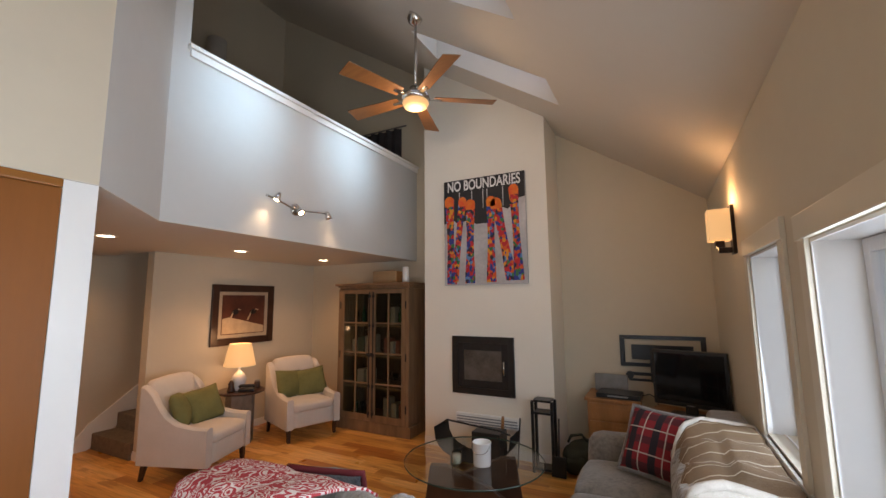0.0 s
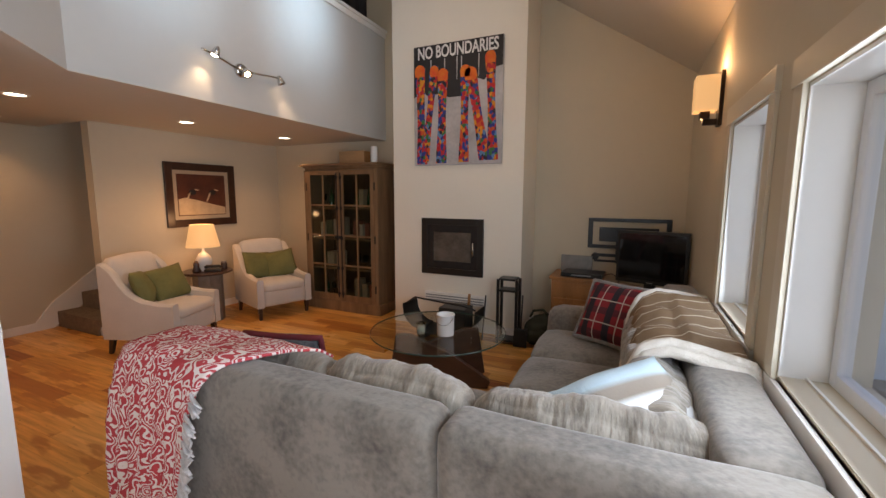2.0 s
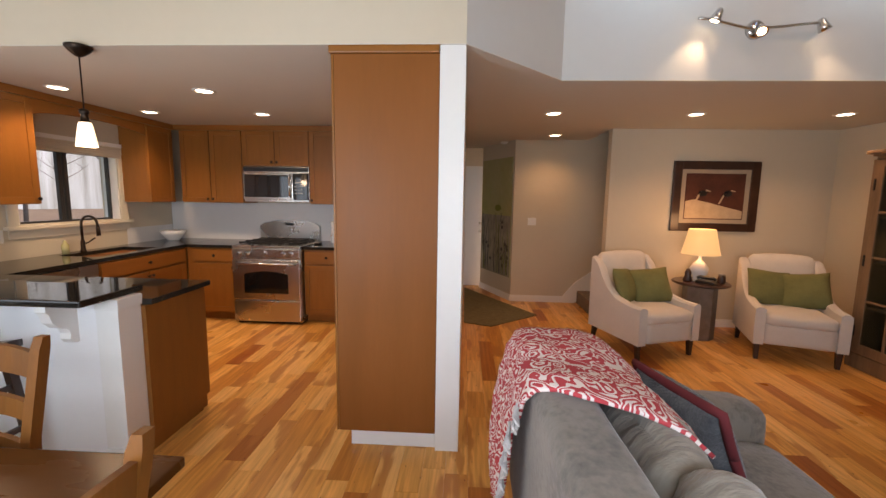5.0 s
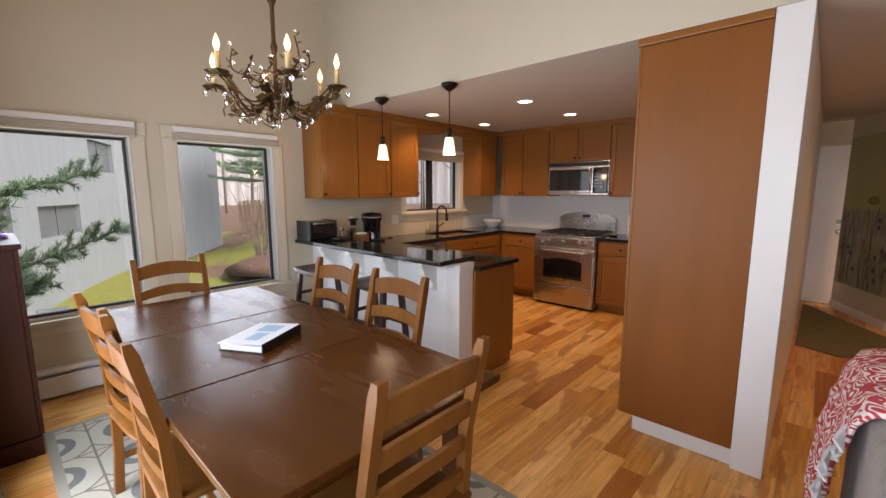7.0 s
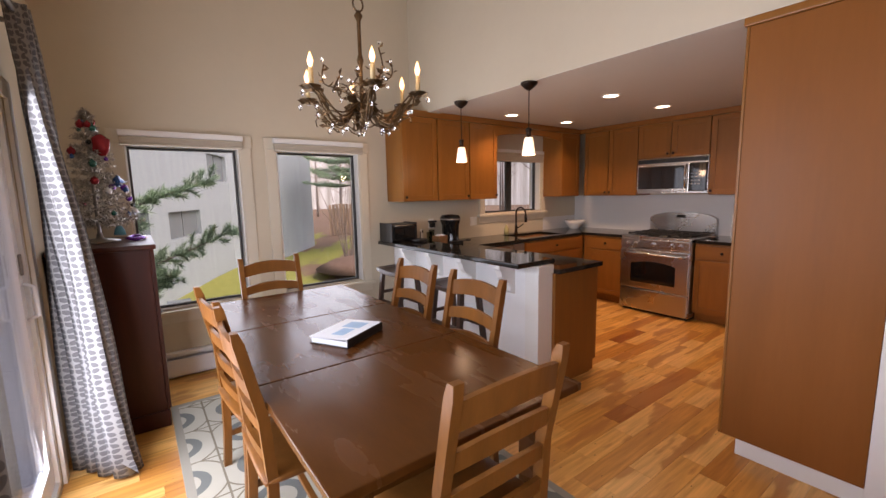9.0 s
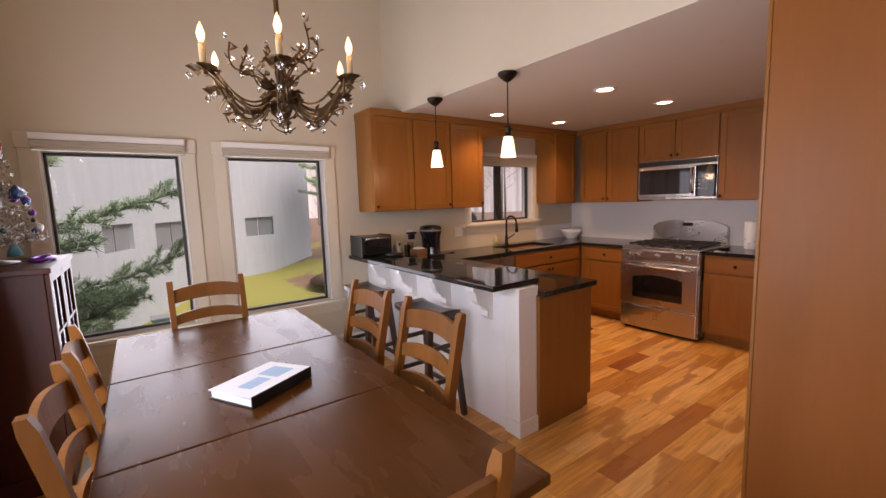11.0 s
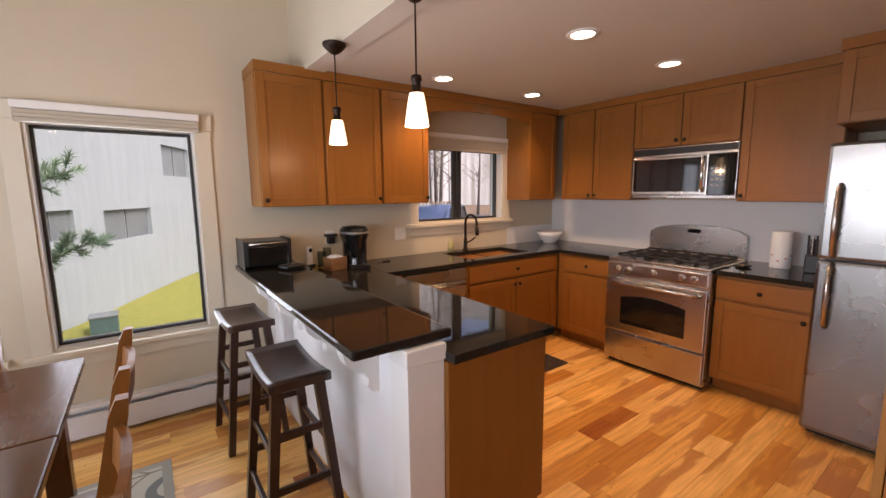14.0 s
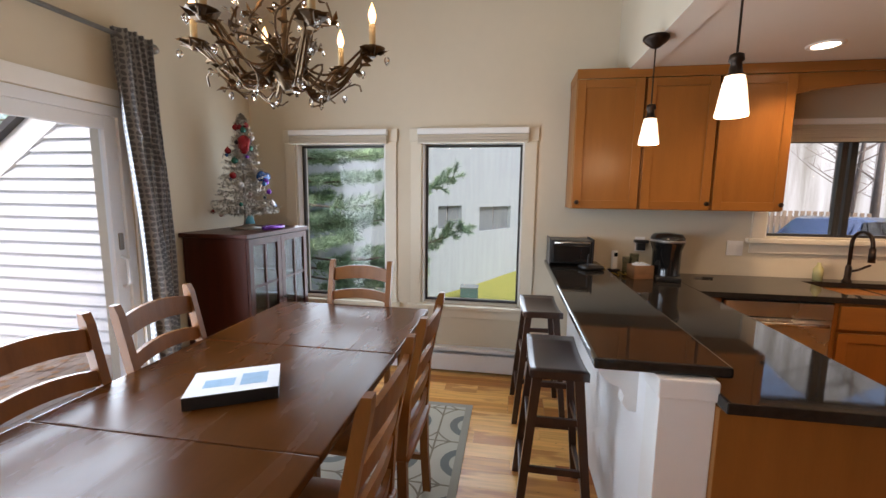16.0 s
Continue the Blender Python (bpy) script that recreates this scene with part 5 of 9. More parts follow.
for i in range(26):
    j = 1 + round(i * 17 / 25)
    x, y, z = rows[NX][j]
    a = 0.9 * math.sin(i * 2.3)
    b = hexa(bmesh.new(), [(x - 0.012, y - 0.012, z - 0.014), (x + 0.044 + 0.01 * a, y - 0.020 + 0.01 * a, z - 0.040), (x + 0.046 + 0.01 * a, y - 0.012 + 0.01 * a, z - 0.040), (x - 0.012, y - 0.004, z - 0.014),
                           (x - 0.012, y - 0.012, z + 0.012), (x + 0.050 - 0.01 * a, y - 0.024 - 0.012 * a, z - 0.012), (x + 0.052 - 0.01 * a, y - 0.016 - 0.012 * a, z - 0.012), (x - 0.012, y - 0.004, z + 0.012)])
    part("tassel", b, M["fringe"], rt)

# brown striped throw over the east back
def striped(name, ground, line, period):
    m = material(name, ground, 0.95, vary=0.15, scale=8, bump=0.4, bump_scale=90)
    nt = m.node_tree
    bs = nt.nodes["Principled BSDF"]
    src = bs.inputs["Base Color"].links[0].from_socket
    tc = nt.nodes.new("ShaderNodeTexCoord")
    sp = nt.nodes.new("ShaderNodeSeparateXYZ")
    nt.links.new(tc.outputs["UV"], sp.inputs[0])
    q = nt.nodes.new("ShaderNodeMath")
    q.operation = "DIVIDE"
    nt.links.new(sp.outputs["X"], q.inputs[0])
    q.inputs[1].default_value = period
    f = nt.nodes.new("ShaderNodeMath")
    f.operation = "FRACT"
    nt.links.new(q.outputs[0], f.inputs[0])
    l = nt.nodes.new("ShaderNodeMath")
    l.operation = "LESS_THAN"
    nt.links.new(f.outputs[0], l.inputs[0])
    l.inputs[1].default_value = 0.09
    n_ = nt.nodes.new("ShaderNodeMix")
    n_.data_type = "RGBA"
    nt.links.new(l.outputs[0], n_.inputs[0])
    nt.links.new(src, n_.inputs[6])
    n_.inputs[7].default_value = (*line, 1)
    nt.links.new(n_.outputs[2], bs.inputs["Base Color"])
    return m


M["brownthrow"] = striped("brown_striped_throw", (0.20, 0.125, 0.068), (0.50, 0.42, 0.31), 0.135)
rows = []
NX2, NP2 = 26, 22
prof2 = [(0.09, 0.68), (0.11, 0.80), (0.16, 0.91), (0.26, 0.945), (0.36, 0.935), (0.46, 0.925), (0.555, 0.915), (0.588, 0.86)]
for i in range(NX2 + 1):
    u = i / NX2
    row = []
    for j in range(NP2 + 1):
        v = j / NP2
        x, z = along(prof2, v)
        y = 2.40 + u * (0.88 + 0.36 * v) + 0.04 * math.sin(v * 3)
        z += 0.014 * math.sin(u * 19 + v * 4) - 0.03 * (1 - 4 * (u - 0.5) ** 2) * (0.3 < v < 0.6)
        row.append((x, y, z))
    rows.append(row)
bt = cloth("throw_blanket", "brown striped throw with fleece lining over the sofa back", rows, M["brownthrow"], 0.016, seed=9, wob=0.016)
with_uv(bt.children[0], NX2, NP2 + 1, 1.28, 0.8, (NX2 + 1) * (NP2 + 1))
b = tube(bmesh.new(), [rows[i][0] for i in range(NX2, -1, -1)] + [rows[0][j] for j in range(1, NP2 + 1)], 0.022, 8)
part("lining_edge", b, M["fleece"], bt, "cream sherpa lining", True)
b = tube(bmesh.new(), [(x, y - 0.015, z - 0.035) for x, y, z in rows[0]], 0.026, 8)
part("lining_edge", b, M["fleece"], bt, "cream sherpa lining", True)
b = tube(bmesh.new(), rows[NX2], 0.02, 8)
part("lining_edge", b, M["fleece"], bt, "cream sherpa lining", True)


# ---------------------------------------------------------------- armchairs
def armchair():
    """Sloped-arm chair facing -y; base at the origin."""
    a = thing("armchair", "white linen armchair with sloping arms and dark legs", "armchair", None, "white armchairs by the lamp table")
    W, D = 0.36, 0.36
    for s in (-1, 1):
        b = bmesh.new()
        pts = [(-0.34, 0.52), (-0.18, 0.525), (0.0, 0.555), (0.12, 0.625), (0.21, 0.73), (0.28, 0.84), (0.36, 0.905), (0.40, 0.91)]
        outer, inner = [], []
        n = 22
        for i in range(n + 1):
            y, z = along(pts, i / n)
            rr = 0.018
            for lst, x in ((outer, s * W), (inner, s * (W - 0.085))):
                lst.append((b.verts.new((x, y, 0.16)), b.verts.new((x - math.copysign(0.0, x), y, z - rr)), b.verts.new((x + (-s if lst is outer else s) * 0.022, y, z))))
        for i in range(n):
            for lst in (outer, inner):
                b.faces.new((lst[i][0], lst[i + 1][0], lst[i + 1][1], lst[i][1]))
                b.faces.new((lst[i][1], lst[i + 1][1], lst[i + 1][2], lst[i][2]))
            b.faces.new((outer[i][2], outer[i + 1][2], inner[i + 1][2], inner[i][2]))
            b.faces.new((outer[i][0], inner[i][0], inner[i + 1][0], outer[i + 1][0]))
        for i in (0, n):
            b.faces.new((outer[i][0], outer[i][1], outer[i][2], inner[i][2], inner[i][1], inner[i][0]))
        part("arm", b, M["linen"], a)
        for y in (-0.28, 0.33):
            t = bmesh.new()
            k = 0.05 if y > 0 else -0.01
            hexa(t, [(s * 0.31 + p, y + k + q, 0.0) for p, q in ((-0.016, -0.016), (0.016, -0.016), (0.016, 0.016), (-0.016, 0.016))] + [(s * 0.315 + p, y + q, 0.205) for p, q in ((-0.026, -0.026), (0.026, -0.026), (0.026, 0.026), (-0.026, 0.026))])
            part("leg", t, M["leg"], a)
    part("seat_base", soft(bmesh.new(), (0, 0.0, 0.265), (0.55, 0.68, 0.20), 0.02, 8, 0.004, 0.002), M["linen"], a, "", True)
    part("seat_cushion", soft(bmesh.new(), (0, -0.035, 0.405), (0.545, 0.64, 0.12), 0.045, 12, 0.02, 0.004), M["linen"], a, "", True)
    b = soft(bmesh.new(), (0, 0, 0), (0.56, 0.13, 0.66), 0.05, 12, 0.02, 0.004)
    bmesh.ops.transform(b, matrix=pose(0, 0.31, 0.625, -14, 0, 0), verts=b.verts)
    part("backrest", b, M["linen"], a, "", True)
    return a


A1, A2 = pose(-4.30, 3.137, 0, 0, 0, 110), pose(-4.268, 4.529, 0, 0, 0, 70.7)
ac = armchair()
ac.matrix_world = A1
ac2 = copy_thing(ac, A2)
GP = "green pillows on the armchairs"
p0 = thing("green_pillow", "square olive green pillow with leaf pattern on an armchair", "pillow", A1 @ pose(-0.13, 0.13, 0.635, -24, 6, 30), GP)
part("cover", pillow(bmesh.new(), 0.42, 0.37, 0.16, Matrix.Identity(4), 12, 0.008, 4), M["green"], p0, "", True)
copy_thing(p0, A1 @ pose(0.12, 0.06, 0.635, -26, -5, -14))
copy_thing(p0, A2 @ pose(-0.15, 0.11, 0.64, -22, 7, 16))
copy_thing(p0, A2 @ pose(0.13, 0.08, 0.635, -24, -8, -12))

# lamp table and what stands on it
LX, LY = -4.72, 3.91
t = thing("side_table", "pewter-grey pedestal side table with round top", "side table", pose(LX, LY, 0))
part("tabletop", lathe(bmesh.new(), [(0.0, 0.60), (0.27, 0.60), (0.285, 0.61), (0.285, 0.622), (0.275, 0.63), (0.0, 0.63)], 32), M["stool"], t, "dark round top")
b = bmesh.new()
prism(b, [(0.17 * math.cos(a), 0.17 * math.sin(a)) for a in [math.pi / 4 * k + 0.3 for k in range(8)]], 0.0, 0.598)
part("pedestal", b, M["pewter"], t)
l = thing("table_lamp", "white ceramic table lamp with glowing cream shade", "table lamp", pose(LX - 0.02, LY - 0.02, 0.631))
part("base", lathe(bmesh.new(), [(0.075, 0), (0.08, 0.015), (0.05, 0.03), (0.085, 0.09), (0.095, 0.14), (0.06, 0.20), (0.02, 0.235), (0.014, 0.27), (0.008, 0.40)], 24), M["white"], l, "", True)
part("shade", lathe(bmesh.new(), [(0.19, 0.30), (0.13, 0.575), (0.128, 0.575), (0.188, 0.30)], 32, None, False), M["lampshade"], l, "pleated cream shade, lit", True)
lamp("table_lamp_light", "POINT", pose(LX - 0.02, LY - 0.02, 0.631 + 0.63), 1.5, WARMER, 0.05)
lamp("table_lamp_light", "POINT", pose(LX - 0.02, LY - 0.02, 0.631 + 0.25), 1.3, WARMER, 0.05)
c = thing("telephone", "black corded telephone on the side table", "telephone", pose(LX + 0.14, LY - 0.02, 0.631, 0, 0, 40))
part("base", box(bmesh.new(), -0.09, 0.09, -0.06, 0.06, 0, 0.035, 0.01), M["black"], c)
part("handset", tube(bmesh.new(), [(-0.09, 0, 0.05), (-0.07, 0, 0.065), (0.07, 0, 0.065), (0.09, 0, 0.05)], 0.018, 8), M["black"], c, "", True)
c = thing("candle_jar", "small amber glass candle jar on the side table", "candle", pose(LX + 0.10, LY + 0.16, 0.631))
part("jar", lathe(bmesh.new(), [(0.035, 0), (0.038, 0.01), (0.038, 0.07), (0.03, 0.085)], 16), M["leg"], c, "", True)
part("lid", lathe(bmesh.new(), [(0.033, 0.086), (0.033, 0.10), (0.0, 0.102)], 16), M["pewter"], c)
c = thing("figurine", "small white and dark ceramic figurine beside the lamp", "figurine", pose(LX + 0.03, LY - 0.16, 0.631))
part("body", lathe(bmesh.new(), [(0.04, 0), (0.05, 0.02), (0.03, 0.07), (0.035, 0.10), (0.015, 0.14), (0, 0.145)], 14), M["leg"], c, "", True)

# framed picture: two herons over reeds, painted as plain shapes
def picture_shape(parent, poly, depth, mat, name="painted_shape"):
    b = bmesh.new()
    lo = [b.verts.new((XW + depth, y, z)) for y, z in poly]
    hi = [b.verts.new((XW + depth + 0.0012, y, z)) for y, z in poly]
    b.faces.new(lo), b.faces.new(hi[::-1])
    for i in range(len(poly)):
        j = (i + 1) % len(poly)
        b.faces.new((lo[i], lo[j], hi[j], hi[i]))
    return part(name, b, mat, parent)


PY0, PY1, PZ0, PZ1 = 3.70, 4.67, 1.16, 1.97
pc = thing("framed_picture", "framed sepia picture of birds with cream mat on the wall", "picture")
b = bmesh.new()
k = 0.095
for q in ((PY0, PY0 + k, PZ0, PZ1), (PY1 - k, PY1, PZ0, PZ1), (PY0 + k, PY1 - k, PZ0, PZ0 + k), (PY0 + k, PY1 - k, PZ1 - k, PZ1)):
    box(b, XW + 0.002, XW + 0.034, q[0], q[1], q[2], q[3], 0.006)
part("frame", b, M["frame"], pc)
part("mat_board", box(bmesh.new(), XW + 0.002, XW + 0.012, PY0 + k, PY1 - k, PZ0 + k, PZ1 - k), material("cream_mat_board", (0.42, 0.34, 0.25), 0.9, vary=0.05), pc)
pr = part("print", box(bmesh.new(), XW + 0.0125, XW + 0.0145, PY0 + 0.15, PY1 - 0.15, PZ0 + 0.14, PZ1 - 0.14), material("dark_russet_print", (0.085, 0.022, 0.010), 0.6, vary=0.4, scale=5), pc)
M["cream"] = material("cream_print_ink", (0.50, 0.37, 0.24), 0.7, vary=0.15, scale=10)
picture_shape(pr, [(3.86, 1.31), (4.51, 1.31), (4.51, 1.40), (4.3, 1.45), (4.1, 1.50), (3.95, 1.53), (3.86, 1.51)], 0.0147, M["cream"])
for cy in (4.05, 4.33):
    picture_shape(pr, [(cy + 0.05 * math.cos(a), 1.60 + 0.035 * math.sin(a)) for a in [k * math.pi / 6 for k in range(12)]], 0.0163, M["black"])
    picture_shape(pr, [(cy - 0.10, 1.48), (cy - 0.08, 1.48), (cy - 0.02, 1.60), (cy - 0.04, 1.61)], 0.0163, M["cream"])
    picture_shape(pr, [(cy + 0.03, 1.63), (cy + 0.08, 1.62), (cy + 0.085, 1.63), (cy + 0.03, 1.645)], 0.018, M["cream"])

# ---------------------------------------------------------------- glazed hutch
HX0, HX1, HY0, HY1, HT = -4.02, -2.84, 4.93, 5.46, 1.98
h = thing("display_hutch", "weathered brown wooden hutch with two glazed doors", "cabinet")
M_ = M["hutch"]
part("plinth", box(bmesh.new(), HX0 - 0.02, HX1 + 0.02, HY0 - 0.02, HY1, 0.0, 0.14, 0.008), M_, h)
for x0, x1 in ((HX0, HX0 + 0.035), (HX1 - 0.035, HX1)):
    part("side", box(bmesh.new(), x0, x1, HY0, HY1, 0.141, HT - 0.08, 0.003), M_, h)
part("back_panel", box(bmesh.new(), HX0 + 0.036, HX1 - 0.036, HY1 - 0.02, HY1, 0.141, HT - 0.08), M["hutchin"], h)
for z in (0.142, 0.56, 0.97, 1.38, HT - 0.11):
    part("shelf", box(bmesh.new(), HX0 + 0.036, HX1 - 0.036, HY0 + 0.03, HY1 - 0.021, z, z + 0.025, 0.002), M_, h)
b = bmesh.new()
for o, z0, z1 in ((0.0, HT - 0.079, HT - 0.05), (0.02, HT - 0.05, HT - 0.03), (0.05, HT - 0.03, HT)):
    box(b, HX0 - o, HX1 + o * 0.4, HY0 - o, HY1, z0, z1, 0.006)
part("cornice", b, M_, h)
for x0, x1 in ((HX0, HX0 + 0.045), (HX1 - 0.045, HX1)):
    part("stile", box(bmesh.new(), x0, x1, HY0 - 0.022, HY0 - 0.001, 0.141, HT - 0.08, 0.003), M_, h)
mid = (HX0 + HX1) / 2
for x0, x1, s in ((HX0 + 0.047, mid - 0.002, -1), (mid + 0.002, HX1 - 0.047, 1)):
    z0, z1 = 0.145, HT - 0.085
    b = bmesh.new()
    k = 0.06
    for q in ((x0, x0 + k, z0, z1), (x1 - k, x1, z0, z1), (x0 + k, x1 - k, z0, z0 + k + 0.03), (x0 + k, x1 - k, z1 - k, z1)):
        box(b, q[0], q[1], HY0 - 0.026, HY0 - 0.002, q[2], q[3], 0.003)
    d = part("door", b, M_, h)
    xm = (x0 + x1) / 2
    part("muntin", box(bmesh.new(), xm - 0.011, xm + 0.011, HY0 - 0.024, HY0 - 0.004, z0 + k + 0.03, z1 - k, 0.002), M_, d)
    zz = [z0 + k + 0.03 + i * (z1 - z0 - 2 * k - 0.03) / 4 for i in range(5)]
    for z in zz[1:4]:
        part("muntin", box(bmesh.new(), x0 + k, x1 - k, HY0 - 0.0235, HY0 - 0.0045, z - 0.010, z + 0.010, 0.002), M_, d)
    g = part("glass", box(bmesh.new(), x0 + k - 0.003, x1 - k + 0.003, HY0 - 0.015, HY0 - 0.012, z0 + k + 0.027, z1 - k + 0.003), M["vitrine"], d)
    xr = mid + s * 0.032
    part("bolt_rod", tube(bmesh.new(), [(xr, HY0 - 0.040, 0.20), (xr, HY0 - 0.040, HT - 0.12)], 0.008, 8), M["iron"], d, "black iron cremone bolt")
    part("bolt_knob", lathe(bmesh.new(), [(0.018, 0), (0.012, 0.02), (0.024, 0.035), (0.0, 0.05)], 12, pose(xr, HY0 - 0.04, 1.02, 90, 0, 0)), M["iron"], d)
    for z in (0.25, 0.6, 1.0, 1.4, 1.8):
        part("bolt_bracket", box(bmesh.new(), xr - 0.014, xr + 0.014, HY0 - 0.048, HY0 - 0.027, z - 0.02, z + 0.02, 0.003), M["iron"], d)
    xh = x0 - 0.006 if s < 0 else x1 + 0.006
    for z in (0.35, 1.0, 1.68):
        part("hinge", box(bmesh.new(), xh - 0.008, xh + 0.008, HY0 - 0.032, HY0 - 0.020, z - 0.05, z + 0.05, 0.002), M["iron"], d)

# glassware and books in the hutch, box and jar on top
rs = random.Random(5)
M["bookish"] = [material("book_cover", c, 0.7, vary=0.1) for c in ((0.30, 0.26, 0.20), (0.40, 0.36, 0.30), (0.10, 0.12, 0.08), (0.25, 0.08, 0.05))]
M["bottle"] = material("green_bottle_glass", (0.03, 0.07, 0.03), 0.1, vary=0.3)
for zi, z in enumerate((0.1675, 0.5855, 0.9955, 1.4055)):
    for side in (0, 1):
        xa, xb = (HX0 + 0.14, mid - 0.12) if side == 0 else (mid + 0.10, HX1 - 0.14)
        x = xa
        while x < xb:
            kind = rs.random()
            if zi == 2 or kind < 0.25:
                w, hgt = rs.uniform(0.05, 0.12), rs.uniform(0.18, 0.27)
                o = thing("book", "upright book with worn cover in the hutch", "book", pose(x + w / 2, HY0 + 0.20, z), "books in the hutch")
                part("cover", box(bmesh.new(), -w / 2, w / 2, -0.08, 0.08, 0, hgt, 0.004), rs.choice(M["bookish"]), o)
            elif kind < 0.65:
                w = 0.08
                o = thing("bottle", "dark green glass bottle in the hutch", "bottle", pose(x + w / 2, HY0 + 0.17, z), "bottles in the hutch")
                part("glass", lathe(bmesh.new(), [(0.034, 0), (0.036, 0.01), (0.036, 0.15), (0.014, 0.20), (0.013, 0.26), (0, 0.262)], 14), M["bottle"], o, "", True)
            else:
                w = 0.10
                o = thing("goblet", "clear stemmed glass goblet in the hutch", "glass", pose(x + w / 2, HY0 + 0.16, z), "goblets in the hutch")
                part("bowl", lathe(bmesh.new(), [(0.03, 0), (0.03, 0.004), (0.005, 0.01), (0.005, 0.08), (0.03, 0.10), (0.036, 0.15), (0.032, 0.18), (0.030, 0.18), (0.034, 0.15), (0.028, 0.105), (0, 0.09)], 16), M["vitrine"], o, "", True)
            x += w + rs.uniform(0.015, 0.05)
o = thing("wooden_crate", "pale wooden crate standing on the hutch", "crate", pose(-3.35, 5.22, HT + 0.001))
part("front", box(bmesh.new(), -0.2, 0.2, -0.14, -0.125, 0, 0.17, 0.003), material("pale_crate_wood", (0.42, 0.26, 0.13), 0.6, vary=0.2, scale=4, stretch=(0.6, 4, 4)), o)
part("side", box(bmesh.new(), -0.2, 0.2, -0.124, 0.14, 0, 0.165, 0.003), M["pine"], o)
o = thing("white_canister", "tall white cylindrical canister on the hutch", "canister", pose(-3.03, 5.14, HT + 0.001))
part("body", lathe(bmesh.new(), [(0.045, 0), (0.047, 0.004), (0.047, 0.21), (0.04, 0.222), (0, 0.224)], 20), M["white"], o, "", True)

# ---------------------------------------------------------------- chimney: canvas, firebox, vent
CX0, CX1, CZ0, CZ1 = -2.27, -1.22, 1.915, 3.225
YF = CHY - 0.001
cv = thing("canvas_painting", "canvas of bright skis in snow lettered NO BOUNDARIES", "painting")
M["canvas"] = material("pale_grey_snow_canvas", (0.58, 0.56, 0.55), 0.8, second=(0.34, 0.33, 0.33), scale=3.0, bump=0.1, bump_scale=200)
part("canvas", box(bmesh.new(), CX0, CX1, CHY - 0.045, YF, CZ0, CZ1, 0.004), M["canvas"], cv)


def plate(parent, name, poly, depth, mat, th=0.0015):
    b = bmesh.new()
    y = CHY - 0.045 - depth
    lo = [b.verts.new((x, y, z)) for x, z in poly]
    hi = [b.verts.new((x, y - th, z)) for x, z in poly]
    b.faces.new(lo[::-1]), b.faces.new(hi)
    for i in range(len(poly)):
        j = (i + 1) % len(poly)
        b.faces.new((lo[i], lo[j], hi[j], hi[i]))
    return part(name, b, mat, parent)


cw, chh = CX1 - CX0, CZ1 - CZ0
P = lambda u, v: (CX0 + u * cw, CZ1 - v * chh)
M["ink"] = material("black_paint", (0.015, 0.014, 0.015), 0.6, vary=0.3, scale=12)
plate(cv, "dark_sky", [P(0, 0), P(1, 0), P(1, 0.23), P(0.93, 0.24), P(0.80, 0.33), P(0.68, 0.29), P(0.60, 0.44), P(0.42, 0.44), P(0.30, 0.40), P(0.18, 0.42), P(0.10, 0.37), P(0, 0.42)], 0.0005, M["ink"])
for u, v in ((0.36, 0.50), (0.50, 0.30), (0.74, 0.30), (0.83, 0.27), (0.55, 0.33), (0.20, 0.30)):
    plate(cv, "paint_drip", [P(u, 0.12), P(u + 0.012, 0.12), P(u + 0.009, v), P(u + 0.003, v)], 0.0025, M["canvas"])


def skis_material(name, seed):
    m = bpy.data.materials.new(name)
    m.use_nodes = True
    nt = m.node_tree
    bs = nt.nodes["Principled BSDF"]
    bs.inputs["Roughness"].default_value = 0.6
    tc = nt.nodes.new("ShaderNodeTexCoord")
    mp = nt.nodes.new("ShaderNodeMapping")
    mp.inputs["Location"].default_value = (seed * 3.7, seed, seed * 1.9)
    mp.inputs["Scale"].default_value = (6.5, 1, 5.0)
    nt.links.new(tc.outputs["Object"], mp.inputs[0])
    vo = nt.nodes.new("ShaderNodeTexVoronoi")
    nt.links.new(mp.outputs[0], vo.inputs["Vector"])
    sp = nt.nodes.new("ShaderNodeSeparateColor")
    nt.links.new(vo.outputs["Color"], sp.inputs[0])
    rp = nt.nodes.new("ShaderNodeValToRGB")
    rp.color_ramp.interpolation = "CONSTANT"
    cols = [(0.0, (0.50, 0.015, 0.02)), (0.30, (0.62, 0.09, 0.01)), (0.42, (0.68, 0.26, 0.01)), (0.50, (0.02, 0.035, 0.22)), (0.68, (0.03, 0.16, 0.05)), (0.76, (0.09, 0.22, 0.42)), (0.84, (0.02, 0.015, 0.03))]
    while len(rp.color_ramp.elements) < len(cols):
        rp.color_ramp.elements.new(0.5)
    for e, (p_, c_) in zip(rp.color_ramp.elements, cols):
        e.position, e.color = p_, (*c_, 1)
    nt.links.new(sp.outputs[0], rp.inputs[0])
    nt.links.new(rp.outputs[0], bs.inputs["Base Color"])
    return m


